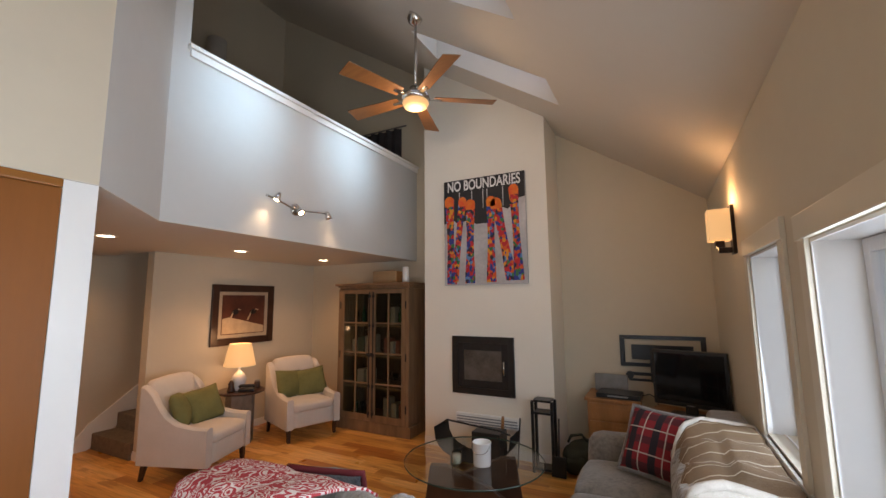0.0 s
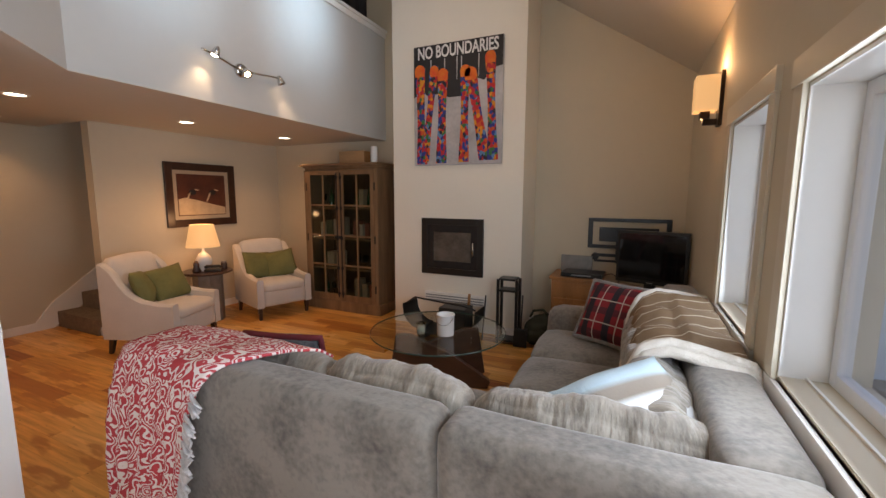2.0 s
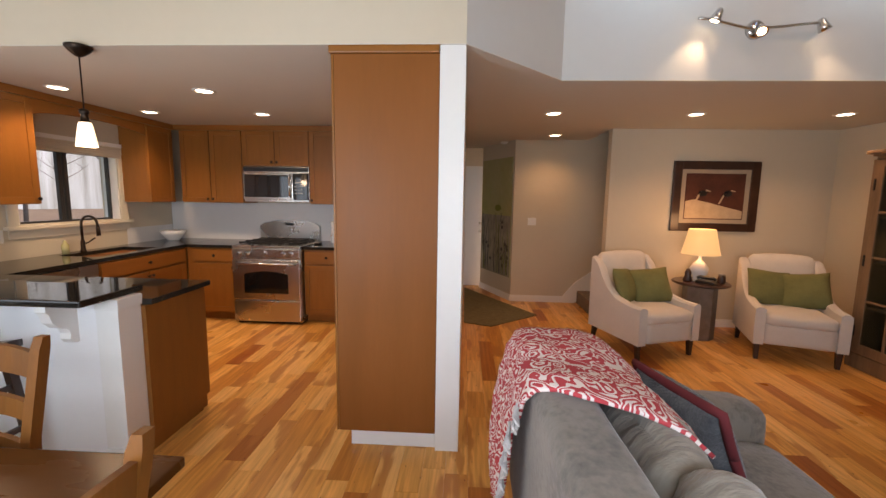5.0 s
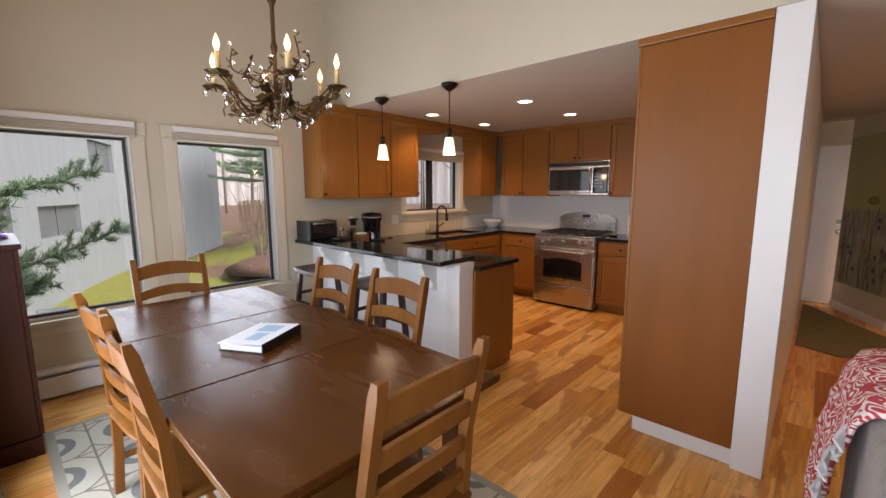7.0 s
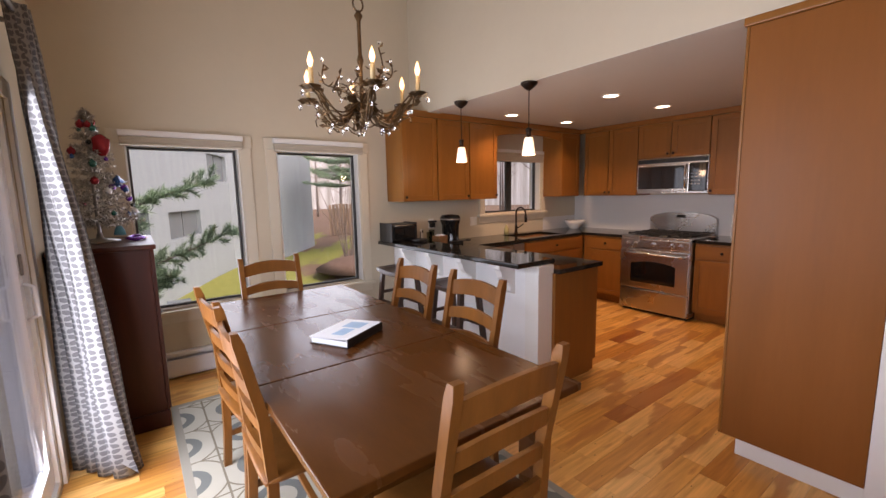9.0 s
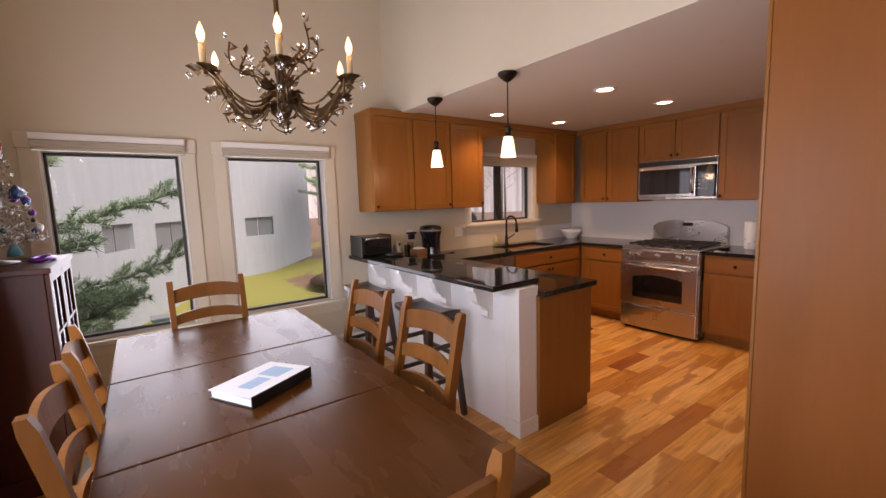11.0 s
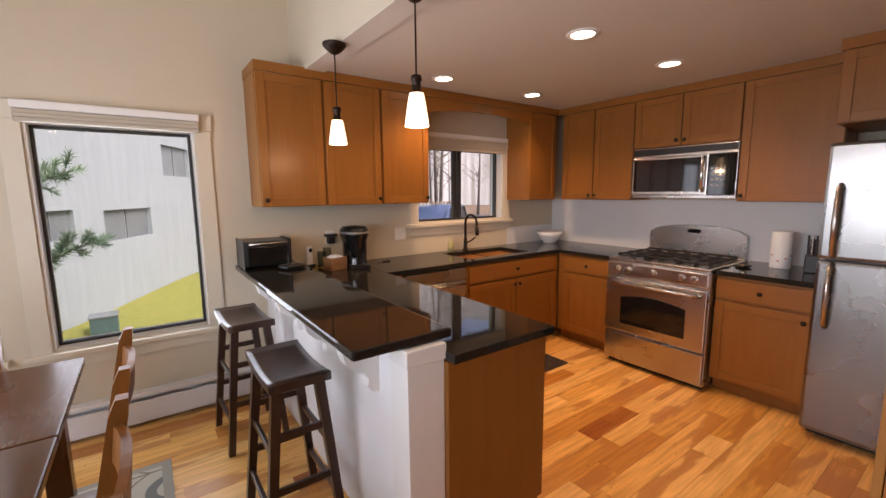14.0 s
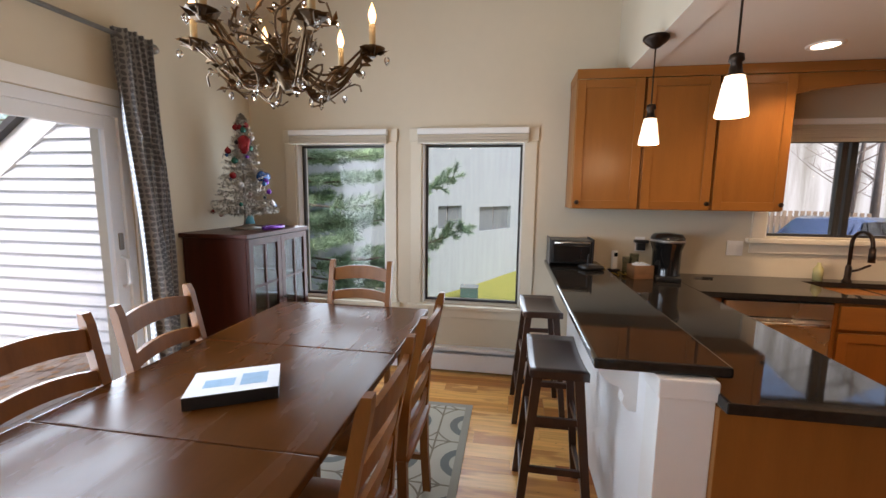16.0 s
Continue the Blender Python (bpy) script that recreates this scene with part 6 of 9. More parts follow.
M["tip"] = material("orange_paint", (0.75, 0.24, 0.01), 0.6, second=(0.72, 0.06, 0.01), scale=9)
SKIS = [(0.075, 0.20, 0.10, 0.99, 0.055), (0.245, 0.21, 0.13, 0.97, 0.045), (0.345, 0.25, 0.33, 0.985, 0.055), (0.60, 0.24, 0.59, 0.98, 0.05), (0.66, 0.27, 0.83, 0.97, 0.06), (0.87, 0.155, 0.91, 0.97, 0.05)]
for i, (u0, v0, u1, v1, w) in enumerate(SKIS):
    pts_l, pts_r = [], []
    for k in range(9):
        f = k / 8
        u, v = u0 + (u1 - u0) * f, v0 + (v1 - v0) * f
        ww = w * (1.15 - 0.35 * math.sin(math.pi * min(1, f * 1.1)))
        pts_l.append(P(u - ww, v)), pts_r.append(P(u + ww, v))
    cap = [P(u0 + w * 1.15 * math.cos(a), v0 - w * 0.95 * math.sin(a)) for a in [math.pi * k / 8 for k in range(1, 8)]]
    sk = plate(cv, "painted_ski", pts_l[::-1][:-1] + [pts_l[0]] + cap[::-1] + pts_r, 0.004 + 0.0016 * (i % 2), skis_material("ski_paint", i * 2.3 + 1))
    plate(cv, "ski_tip", [P(u0 - w, v0 + 0.05), P(u0 + w, v0 + 0.05)] + [P(u0 + w * 1.12 * math.cos(a), v0 - w * 0.9 * math.sin(a)) for a in [math.pi * k / 8 for k in range(9)]], 0.0075, M["tip"])


def lettering(text, size, m, mat, parent, name="lettering", extrude=0.001, squeeze=1.0):
    cu = bpy.data.curves.new(name, "FONT")
    cu.body, cu.size, cu.extrude = text, size, extrude
    cu.align_x, cu.align_y = "CENTER", "CENTER"
    cu.offset = 0.0035
    tmp = new(name, cu)
    bpy.context.view_layer.update()
    me = bpy.data.meshes.new_from_object(tmp.evaluated_get(bpy.context.evaluated_depsgraph_get()))
    bpy.data.objects.remove(tmp)
    me.transform(m @ Matrix.Diagonal((squeeze, 1, 1, 1)))
    me.materials.clear()
    me.materials.append(mat)
    ob = new(name, me)
    ob.parent = parent
    return ob


M["letter"] = material("white_lettering_paint", (0.75, 0.74, 0.72), 0.7, vary=0.1, scale=20)
lettering("NO BOUNDARIES", 0.178, pose((CX0 + CX1) / 2, CHY - 0.049, CZ1 - 0.085, 90, 0, 0), M["letter"], cv, squeeze=0.67)

fb = thing("fireplace_insert", "black built-in wood stove insert with glass door", "fireplace")
FX0, FX1, FZ0, FZ1 = -2.188, -1.415, 0.645, 1.307
b = bmesh.new()
k = 0.075
for q in ((FX0, FX0 + k, FZ0, FZ1), (FX1 - k, FX1, FZ0, FZ1), (FX0 + k, FX1 - k, FZ0, FZ0 + k), (FX0 + k, FX1 - k, FZ1 - k, FZ1)):
    box(b, q[0], q[1], CHY - 0.030, YF, q[2], q[3], 0.004)
part("surround", b, M["black"], fb)
b = bmesh.new()
for q in ((FX0 + k, FX0 + k + 0.075, FZ0 + k, FZ1 - k), (FX1 - k - 0.075, FX1 - k, FZ0 + k, FZ1 - k), (FX0 + k + 0.075, FX1 - k - 0.075, FZ0 + k, FZ0 + k + 0.085), (FX0 + k + 0.075, FX1 - k - 0.075, FZ1 - k - 0.085, FZ1 - k)):
    box(b, q[0], q[1], CHY - 0.022, YF, q[2], q[3], 0.006)
d = part("door", b, M["iron"], fb)
part("glass", box(bmesh.new(), FX0 + 0.15, FX1 - 0.15, CHY - 0.012, YF, FZ0 + 0.16, FZ1 - 0.16), material("sooty_stove_glass", (0.06, 0.05, 0.04), 0.12, second=(0.13, 0.115, 0.10), scale=5), d, "sooty glass")
part("handle", tube(bmesh.new(), [(FX1 - 0.115, CHY - 0.02, 0.88), (FX1 - 0.115, CHY - 0.055, 0.89), (FX1 - 0.115, CHY - 0.055, 1.03), (FX1 - 0.115, CHY - 0.02, 1.04)], 0.010, 8), M["chrome"], d, "", True)
v = thing("air_vent", "long white low vent on the chimney base", "vent")
part("frame", box(bmesh.new(), -2.14, -1.37, CHY - 0.05, YF, 0.31, 0.43, 0.008), M["trim"], v)
for i in range(3):
    part("slat", box(bmesh.new(), -2.12, -1.39, CHY - 0.056, CHY - 0.051, 0.33 + i * 0.03, 0.342 + i * 0.03), M["dim"], v)

# hearth tools
tr = thing("log_rack", "tall black iron log rack beside the chimney", "log rack", pose(-1.06, 4.70, 0))
for s in (-1, 1):
    for y in (-0.07, 0.07):
        part("upright", box(bmesh.new(), s * 0.10 - 0.014, s * 0.10 + 0.014, y - 0.014, y + 0.014, 0.0, 0.70, 0.003), M["black"], tr)
for z in (0.03, 0.57, 0.69):
    part("rail", box(bmesh.new(), -0.088, 0.088, -0.082, 0.082, z, z + 0.022, 0.003), M["black"], tr)
hd = thing("log_holder", "black metal log holder with curved sides and tools", "log holder", pose(-1.72, 4.48, 0))
b = bmesh.new()
n = 12
rows = []
for i in range(n + 1):
    a = math.pi * (i / n)
    rows.append([b.verts.new((-0.42 * math.cos(a), y, 0.40 - 0.30 * math.sin(a) ** 0.7)) for y in (-0.17, 0.17)])
for r0, r1 in zip(rows, rows[1:]):
    b.faces.new((r0[0], r1[0], r1[1], r0[1]))
bmesh.ops.solidify(b, geom=b.faces[:], thickness=0.012)
part("cradle", b, M["black"], hd, "", True)
for x in (-0.22, 0.22):
    part("foot", box(bmesh.new(), x - 0.015, x + 0.015, -0.16, 0.16, 0.0, 0.15, 0.004), M["black"], hd)
part("handle", tube(bmesh.new(), [(-0.40, -0.1, 0.40), (-0.30, -0.1, 0.47), (0.28, -0.1, 0.43), (0.40, -0.1, 0.40)], 0.010, 8), M["black"], hd, "", True)
part("ash_box", box(bmesh.new(), 0.0, 0.30, -0.14, 0.10, 0.16, 0.40, 0.008), M["black"], hd)
bl = thing("fire_bellows", "wooden hearth brush leaning in the log holder", "brush", pose(-1.47, 4.58, 0.37, 14, 8, 0))
part("handle", tube(bmesh.new(), [(0, 0, 0), (0, 0, 0.16)], 0.018, 10, None, 0.8), M["pine"], bl, "", True)
bl = thing("fire_poker", "black iron fire poker standing by the chimney", "poker", pose(-1.34, 4.66, 0.0, 6, 6, 0))
part("shaft", tube(bmesh.new(), [(0, 0, 0.005), (0, 0, 0.52)], 0.008, 8), M["black"], bl)
bl = thing("shovel_pan", "black hearth shovel standing on the floor", "shovel", pose(-0.90, 4.58, 0.0, -8, 0, 0))
part("blade", box(bmesh.new(), -0.07, 0.07, -0.02, 0.01, 0.01, 0.20, 0.01), M["black"], bl)
part("shaft", tube(bmesh.new(), [(0, 0, 0.20), (0, 0, 0.55)], 0.008, 8), M["black"], bl)
M["pack"] = material("olive_drab_canvas", (0.035, 0.036, 0.022), 0.95, vary=0.35, scale=9, bump=0.5, bump_scale=60)
bp = thing("backpack", "crumpled dark olive backpack on the floor", "backpack", pose(-0.73, 4.83, 0))
part("body", soft(bmesh.new(), (0, 0, 0.15), (0.34, 0.24, 0.30), 0.12, 12, 0.02, 0.05, 3, None, 6), M["pack"], bp, "", True)
part("pocket", soft(bmesh.new(), (-0.02, -0.13, 0.10), (0.22, 0.10, 0.16), 0.05, 8, 0.01, 0.02, 5, None, 6), M["pack"], bp, "", True)
part("strap", tube(bmesh.new(), [(-0.12, 0, 0.28), (-0.08, -0.05, 0.36), (0.02, -0.04, 0.38), (0.08, 0, 0.30)], 0.014, 6), M["pack"], bp, "", True)

# ---------------------------------------------------------------- coffee table
TCX, TCY, TCR, TCZ = -1.35, 3.545, 0.565, 0.45
ct = thing("coffee_table", "round glass coffee table on a curved walnut base", "coffee table", pose(TCX, TCY, 0))
g = part("tabletop", lathe(bmesh.new(), [(0.0, TCZ - 0.014), (TCR - 0.006, TCZ - 0.014), (TCR, TCZ - 0.008), (TCR, TCZ - 0.005), (TCR - 0.005, TCZ), (0.0, TCZ)], 64), M["clear"], ct, "clear round glass top")
M["glassrim"] = material("green_glass_edge", (0.05, 0.085, 0.07), 0.08, vary=0.2, scale=6)
part("rim", lathe(bmesh.new(), [(TCR + 0.001, TCZ - 0.013), (TCR + 0.004, TCZ - 0.010), (TCR + 0.004, TCZ - 0.004), (TCR + 0.001, TCZ - 0.001)], 72, None, False), M["glassrim"], ct, "polished green glass edge", True)
M["walnut"] = material("walnut_table_base", (0.085, 0.034, 0.018), 0.35, vary=0.3, scale=4, stretch=(1, 1, 3))
for rz, nm in ((20, "base_leaf"), (200, "base_leaf")):
    b = bmesh.new()
    prof = [(-0.42, 0.0), (0.30, 0.0), (0.40, 0.05), (0.34, 0.435), (0.22, 0.435), (-0.10, 0.30), (-0.30, 0.16), (-0.44, 0.06)]
    m = pose(0, 0.0, 0, 0, 0, rz) @ pose(0, 0.10, 0)
    lo = [b.verts.new((x, -0.03, z)) for x, z in prof]
    hi = [b.verts.new((x, 0.03, z)) for x, z in prof]
    b.faces.new(lo[::-1]), b.faces.new(hi)
    for i in range(len(prof)):
        j = (i + 1) % len(prof)
        b.faces.new((lo[i], lo[j], hi[j], hi[i]))
    bmesh.ops.bevel(b, geom=b.edges[:], offset=0.006, segments=1, affect="EDGES")
    bmesh.ops.transform(b, matrix=m, verts=b.verts)
    part(nm, b, M["walnut"], ct)
o = thing("paint_can", "white enamel pail with wire handle on the glass table", "pail", pose(TCX + 0.11, TCY - 0.09, TCZ + 0.001))
part("pail", lathe(bmesh.new(), [(0.0, 0.0), (0.066, 0.0), (0.068, 0.006), (0.072, 0.165), (0.076, 0.17), (0.072, 0.174), (0.068, 0.168), (0.064, 0.012), (0.0, 0.010)], 32), M["white"], o, "", True)
part("bail", tube(bmesh.new(), [(-0.075 * math.cos(a), -0.02 - 0.05 * math.sin(a), 0.155 - 0.06 * math.sin(a)) for a in [math.pi * k / 12 for k in range(13)]], 0.0028, 6), M["chrome"], o, "wire handle", True)
o = thing("candle_glass", "small white candle in a glass on the table", "candle", pose(TCX - 0.08, TCY - 0.155, TCZ + 0.001))
part("wax", lathe(bmesh.new(), [(0.0, 0.004), (0.032, 0.004), (0.036, 0.07), (0.0, 0.072)], 20), M["white"], o, "", True)
part("glass", lathe(bmesh.new(), [(0.034, 0.0), (0.040, 0.095), (0.038, 0.095), (0.033, 0.003)], 20, None, False), M["vitrine"], o, "", True)

# ---------------------------------------------------------------- television corner
ns = thing("nightstand", "orange pine nightstand with drawer and door", "nightstand", pose(-0.42, 5.20, 0))
part("body", box(bmesh.new(), -0.25, 0.25, -0.21, 0.27, 0.05, 0.68, 0.004), M["pine"], ns)
part("top", box(bmesh.new(), -0.275, 0.275, -0.235, 0.28, 0.681, 0.71, 0.006), M["pine"], ns)
part("plinth", box(bmesh.new(), -0.255, 0.255, -0.215, 0.27, 0.0, 0.049, 0.003), M["pine"], ns)
for z0, z1, nm in ((0.50, 0.66, "drawer"), (0.08, 0.48, "door")):
    d = part(nm, box(bmesh.new(), -0.225, 0.225, -0.228, -0.211, z0, z1, 0.005), M["pine"], ns)
    part("panel", box(bmesh.new(), -0.16, 0.16, -0.234, -0.2285, z0 + 0.04, z1 - 0.04, 0.002), M["pine"], d)
o = thing("disc_player", "slim black disc player on the nightstand", "disc player", pose(-0.36, 5.13, 0.711, 0, 0, -4))
part("body", box(bmesh.new(), -0.21, 0.21, -0.14, 0.14, 0.004, 0.05, 0.004), M["black"], o)
part("foot", box(bmesh.new(), -0.18, 0.18, -0.11, 0.11, 0, 0.004), M["black"], o)
part("tray", box(bmesh.new(), -0.10, 0.10, -0.1425, -0.1405, 0.02, 0.035), M["dim"], o)
o = thing("photo_panel", "grey flat panel leaning behind the disc player", "panel", pose(-0.46, 5.36, 0.712, 0, 0, 0))
part("panel", box(bmesh.new(), -0.17, 0.17, -0.01, 0.012, 0.0, 0.19, 0.004), M["pewter"], o)
tb = thing("tv_stand", "pine corner table under the television", "table", pose(0.22, 4.97, 0, 0, 0, -24))
part("top", box(bmesh.new(), -0.32, 0.32, -0.22, 0.22, 0.60, 0.645, 0.012), M["pine"], tb)
for sx in (-1, 1):
    for sy in (-1, 1):
        part("leg", box(bmesh.new(), sx * 0.27 - 0.025, sx * 0.27 + 0.025, sy * 0.17 - 0.025, sy * 0.17 + 0.025, 0, 0.599, 0.004), M["pine"], tb)
tv = thing("television", "black flat-screen television turned off", "television", pose(0.275, 4.85, 0.646, 0, 0, -16))
part("stand", box(bmesh.new(), -0.18, 0.18, -0.10, 0.10, 0, 0.02, 0.006), M["black"], tv)
part("neck", box(bmesh.new(), -0.05, 0.05, -0.01, 0.03, 0.02, 0.10, 0.004), M["black"], tv)
part("body", box(bmesh.new(), -0.315, 0.315, -0.02, 0.05, 0.085, 0.595, 0.012), M["black"], tv)
part("screen", box(bmesh.new(), -0.288, 0.288, -0.0235, -0.0205, 0.125, 0.568, 0.001), M["bglass"], tv)
part("maker_mark", box(bmesh.new(), -0.03, 0.03, -0.0225, -0.0205, 0.098, 0.105), M["dim"], tv)
mt = thing("tv_mount", "black steel articulating wall mount without a screen", "wall mount", pose(0.06, YN - 0.001, 1.085))
b = bmesh.new()
for q in ((-0.42, 0.42, 0.20, 0.24), (-0.42, 0.42, -0.10, -0.06), (-0.42, -0.37, -0.06, 0.20), (0.37, 0.42, -0.06, 0.20)):
    box(b, q[0], q[1], -0.03, 0, q[2], q[3], 0.003)
part("wall_frame", b, M["black"], mt)
part("plate", box(bmesh.new(), -0.30, 0.30, -0.045, -0.031, -0.02, 0.14, 0.003), M["black"], mt)
part("arm", box(bmesh.new(), -0.12, -0.07, -0.06, -0.046, -0.26, 0.14, 0.003), M["black"], mt)
part("arm", box(bmesh.new(), -0.34, 0.10, -0.075, -0.061, -0.19, -0.155, 0.003), M["black"], mt)
part("arm", box(bmesh.new(), -0.34, 0.10, -0.075, -0.061, -0.25, -0.225, 0.003), M["black"], mt)
part("joint", lathe(bmesh.new(), [(0.04, 0), (0.04, 0.05), (0, 0.051)], 16, pose(-0.33, -0.04, -0.19, 90, 0, 0)), M["black"], mt)
o = thing("power_cable", "thin black cable drooping from the disc player", "cable")
part("cord", tube(bmesh.new(), [(-0.16, 5.15, 0.73), (-0.08, 5.25, 0.74), (-0.02, 5.36, 0.68), (0.0, 5.42, 0.55), (0.0, 5.45, 0.35)], 0.005, 6), M["black"], o)

# ---------------------------------------------------------------- sconce, track light, fan
sc = thing("wall_sconce", "bronze wall sconce with glowing square shade", "wall lamp", pose(XE, 3.93, 2.21))
part("back_plate", box(bmesh.new(), -0.025, -0.001, -0.055, 0.055, -0.16, 0.20, 0.004), M["bronze"], sc)
part("arm", box(bmesh.new(), -0.11, -0.026, -0.02, 0.02, -0.15, -0.11, 0.004), M["bronze"], sc)
part("socket", box(bmesh.new(), -0.13, -0.07, -0.03, 0.03, -0.11, -0.06, 0.004), M["bronze"], sc)
b = bmesh.new()
for q in ((-0.17, -0.165, -0.075, 0.075), (-0.035, -0.03, -0.075, 0.075), (-0.165, -0.035, -0.075, -0.07), (-0.165, -0.035, 0.07, 0.075)):
    box(b, *q, -0.06, 0.17)
part("shade", b, M["sconceshade"], sc, "square cream glass shade, lit")
lamp("sconce_light", "POINT", pose(XE - 0.10, 3.93, 2.44), 2.6, WARMER, 0.04)
lamp("sconce_light", "POINT", pose(XE - 0.10, 3.93, 2.09), 0.8, WARMER, 0.03)

tk = thing("track_light", "curved chrome wall light with three spot heads", "track light", pose(XL + 0.001, 3.17, 2.635))
part("wall_plate", lathe(bmesh.new(), [(0.06, 0), (0.06, 0.015), (0.045, 0.03), (0, 0.031)], 24, pose(0, 0, 0, 0, 90, 0)), M["chrome"], tk, "", True)
part("rail", tube(bmesh.new(), [(0.07, -0.40 + 0.8 * k / 24, 0.03 * math.cos(math.pi * 2 * (k / 24)) * (1 if k < 12 else 0.6) + 0.02 - 0.02 * (k / 24)) for k in range(25)], 0.009, 8), M["chrome"], tk, "", True)
part("stem", tube(bmesh.new(), [(0.02, 0, 0), (0.07, 0, -0.03)], 0.009, 8), M["chrome"], tk)
for y, z, to in ((-0.30, 0.05, (-0.05, -0.10, -0.26)), (-0.02, -0.03, (0.2, -0.05, -0.20)), (0.36, -0.01, (0.0, 0.12, -0.22))):
    mm = look((0.095, y, z), Vector((0.095, y, z)) + Vector(to))
    hd_ = part("spot_head", lathe(bmesh.new(), [(0.012, 0.05), (0.022, 0.035), (0.03, 0.0), (0.036, -0.03), (0.033, -0.03), (0.0, -0.012)], 20, mm), M["chrome"], tk, "", True)
    part("bulb", lathe(bmesh.new(), [(0.0, -0.031), (0.022, -0.030), (0.030, -0.022), (0.0, -0.014)], 16, mm), M["bulb"], hd_)
    wpos = Vector((XL + 0.001 + 0.095, 3.17 + y, 2.635 + z))
    lamp("track_spot", "SPOT", look(wpos + Vector(to).normalized() * 0.04, wpos + Vector(to)), 2.6, WARM, 0.02, None, 75, 0.9)

fx, fy = -1.76, 3.31
fz = roof_z(fx) - 0.01
HUB = 3.525
fn = thing("ceiling_fan", "brushed nickel ceiling fan with five wooden blades and light", "ceiling fan", pose(fx, fy, 0))
b = lathe(bmesh.new(), [(0.0, 0.03), (0.07, 0.03), (0.072, 0.0), (0.06, -0.05), (0.03, -0.08), (0.014, -0.085)], 24, pose(0, 0, fz, 0, math.degrees(math.atan(ROOF_K)), 0))
part("canopy", b, M["chrome"], fn, "", True)
part("downrod", tube(bmesh.new(), [(0, 0, fz - 0.04), (0, 0, HUB + 0.10)], 0.0125, 10), M["chrome"], fn, "", True)
part("motor", lathe(bmesh.new(), [(0.0, HUB + 0.13), (0.055, HUB + 0.12), (0.06, HUB + 0.09), (0.085, HUB + 0.07), (0.125, HUB + 0.04), (0.13, HUB + 0.01), (0.10, HUB - 0.015), (0.0, HUB - 0.02)], 32), M["chrome"], fn, "", True)
part("light_bowl", lathe(bmesh.new(), [(0.115, HUB - 0.015), (0.12, HUB - 0.03), (0.10, HUB - 0.065), (0.05, HUB - 0.085), (0.0, HUB - 0.09)], 32), M["sconceshade"], fn, "frosted glass bowl, lit", True)
lamp("fan_light", "POINT", pose(fx, fy, HUB - 0.16), 5.0, WARM, 0.08)
for i in range(5):
    a = radians(72 * i + 35)
    b = bmesh.new()
    n = 8
    rows = []
    for k in range(n + 1):
        r_ = 0.17 + 0.56 * k / n
        w = 0.055 + 0.022 * (k / n)
        tilt = 0.22
        rows.append([b.verts.new((r_, s * w, 0.02 + s * w * tilt + dz)) for dz in (0, 0.007) for s in (-1, 1)])
    for r0, r1 in zip(rows, rows[1:]):
        for q in ((0, 1), (3, 2)):
            b.faces.new((r0[q[0]], r0[q[1]], r1[q[1]], r1[q[0]]))
        b.faces.new((r0[0], r1[0], r1[2], r0[2])), b.faces.new((r0[1], r0[3], r1[3], r1[1]))
    b.faces.new((rows[0][0], rows[0][2], rows[0][3], rows[0][1])), b.faces.new((rows[-1][0], rows[-1][1], rows[-1][3], rows[-1][2]))
    bmesh.ops.transform(b, matrix=pose(0, 0, HUB, 0, 0, math.degrees(a)), verts=b.verts)
    part("blade", b, M["fan"], fn)
    b = box(bmesh.new(), 0.10, 0.24, -0.02, 0.02, 0.012, 0.02, 0.003)
    bmesh.ops.transform(b, matrix=pose(0, 0, HUB, 0, 0, math.degrees(a)), verts=b.verts)
    part("blade_bracket", b, M["chrome"], fn)

# ---------------------------------------------------------------- node shorthand for woven patterns
class Weave:
    """Small helper: arithmetic on sockets of one material."""

    def __init__(self, name, rough=0.95, coords="Object"):
        self.m = bpy.data.materials.new(name)
        self.m.use_nodes = True
        self.nt = self.m.node_tree
        self.bsdf = self.nt.nodes["Principled BSDF"]
        self.bsdf.inputs["Roughness"].default_value = rough
        tc = self.nt.nodes.new("ShaderNodeTexCoord")
        sp = self.nt.nodes.new("ShaderNodeSeparateXYZ")
        self.nt.links.new(tc.outputs[coords], sp.inputs[0])
        self.co = tc.outputs[coords]
        self.x, self.y, self.z = sp.outputs

    def op(self, kind, *args):
        n = self.nt.nodes.new("ShaderNodeMath")
        n.operation = kind
        for i, a in enumerate(args):
            if isinstance(a, (int, float)):
                n.inputs[i].default_value = a
            else:
                self.nt.links.new(a, n.inputs[i])
        return n.outputs[0]

    def mix(self, f, a, b):
        n = self.nt.nodes.new("ShaderNodeMix")
        n.data_type = "RGBA"
        self.nt.links.new(f, n.inputs[0])
        for s, k in ((a, 6), (b, 7)):
            if isinstance(s, tuple):
                n.inputs[k].default_value = (*s, 1)
            else:
                self.nt.links.new(s, n.inputs[k])
        return n.outputs[2]

    def noise(self, scale):
        n = self.nt.nodes.new("ShaderNodeTexNoise")
        n.inputs["Scale"].default_value, n.inputs["Detail"].default_value = scale, 4
        self.nt.links.new(self.co, n.inputs["Vector"])
        return n.outputs[0]

    def done(self, color):
        self.nt.links.new(color, self.bsdf.inputs["Base Color"])
        return self.m


def cell(w, s, period, off=0.0):
    return w.op("SUBTRACT", w.op("FRACT", w.op("MULTIPLY_ADD", s, 1 / period, off)), 0.5)


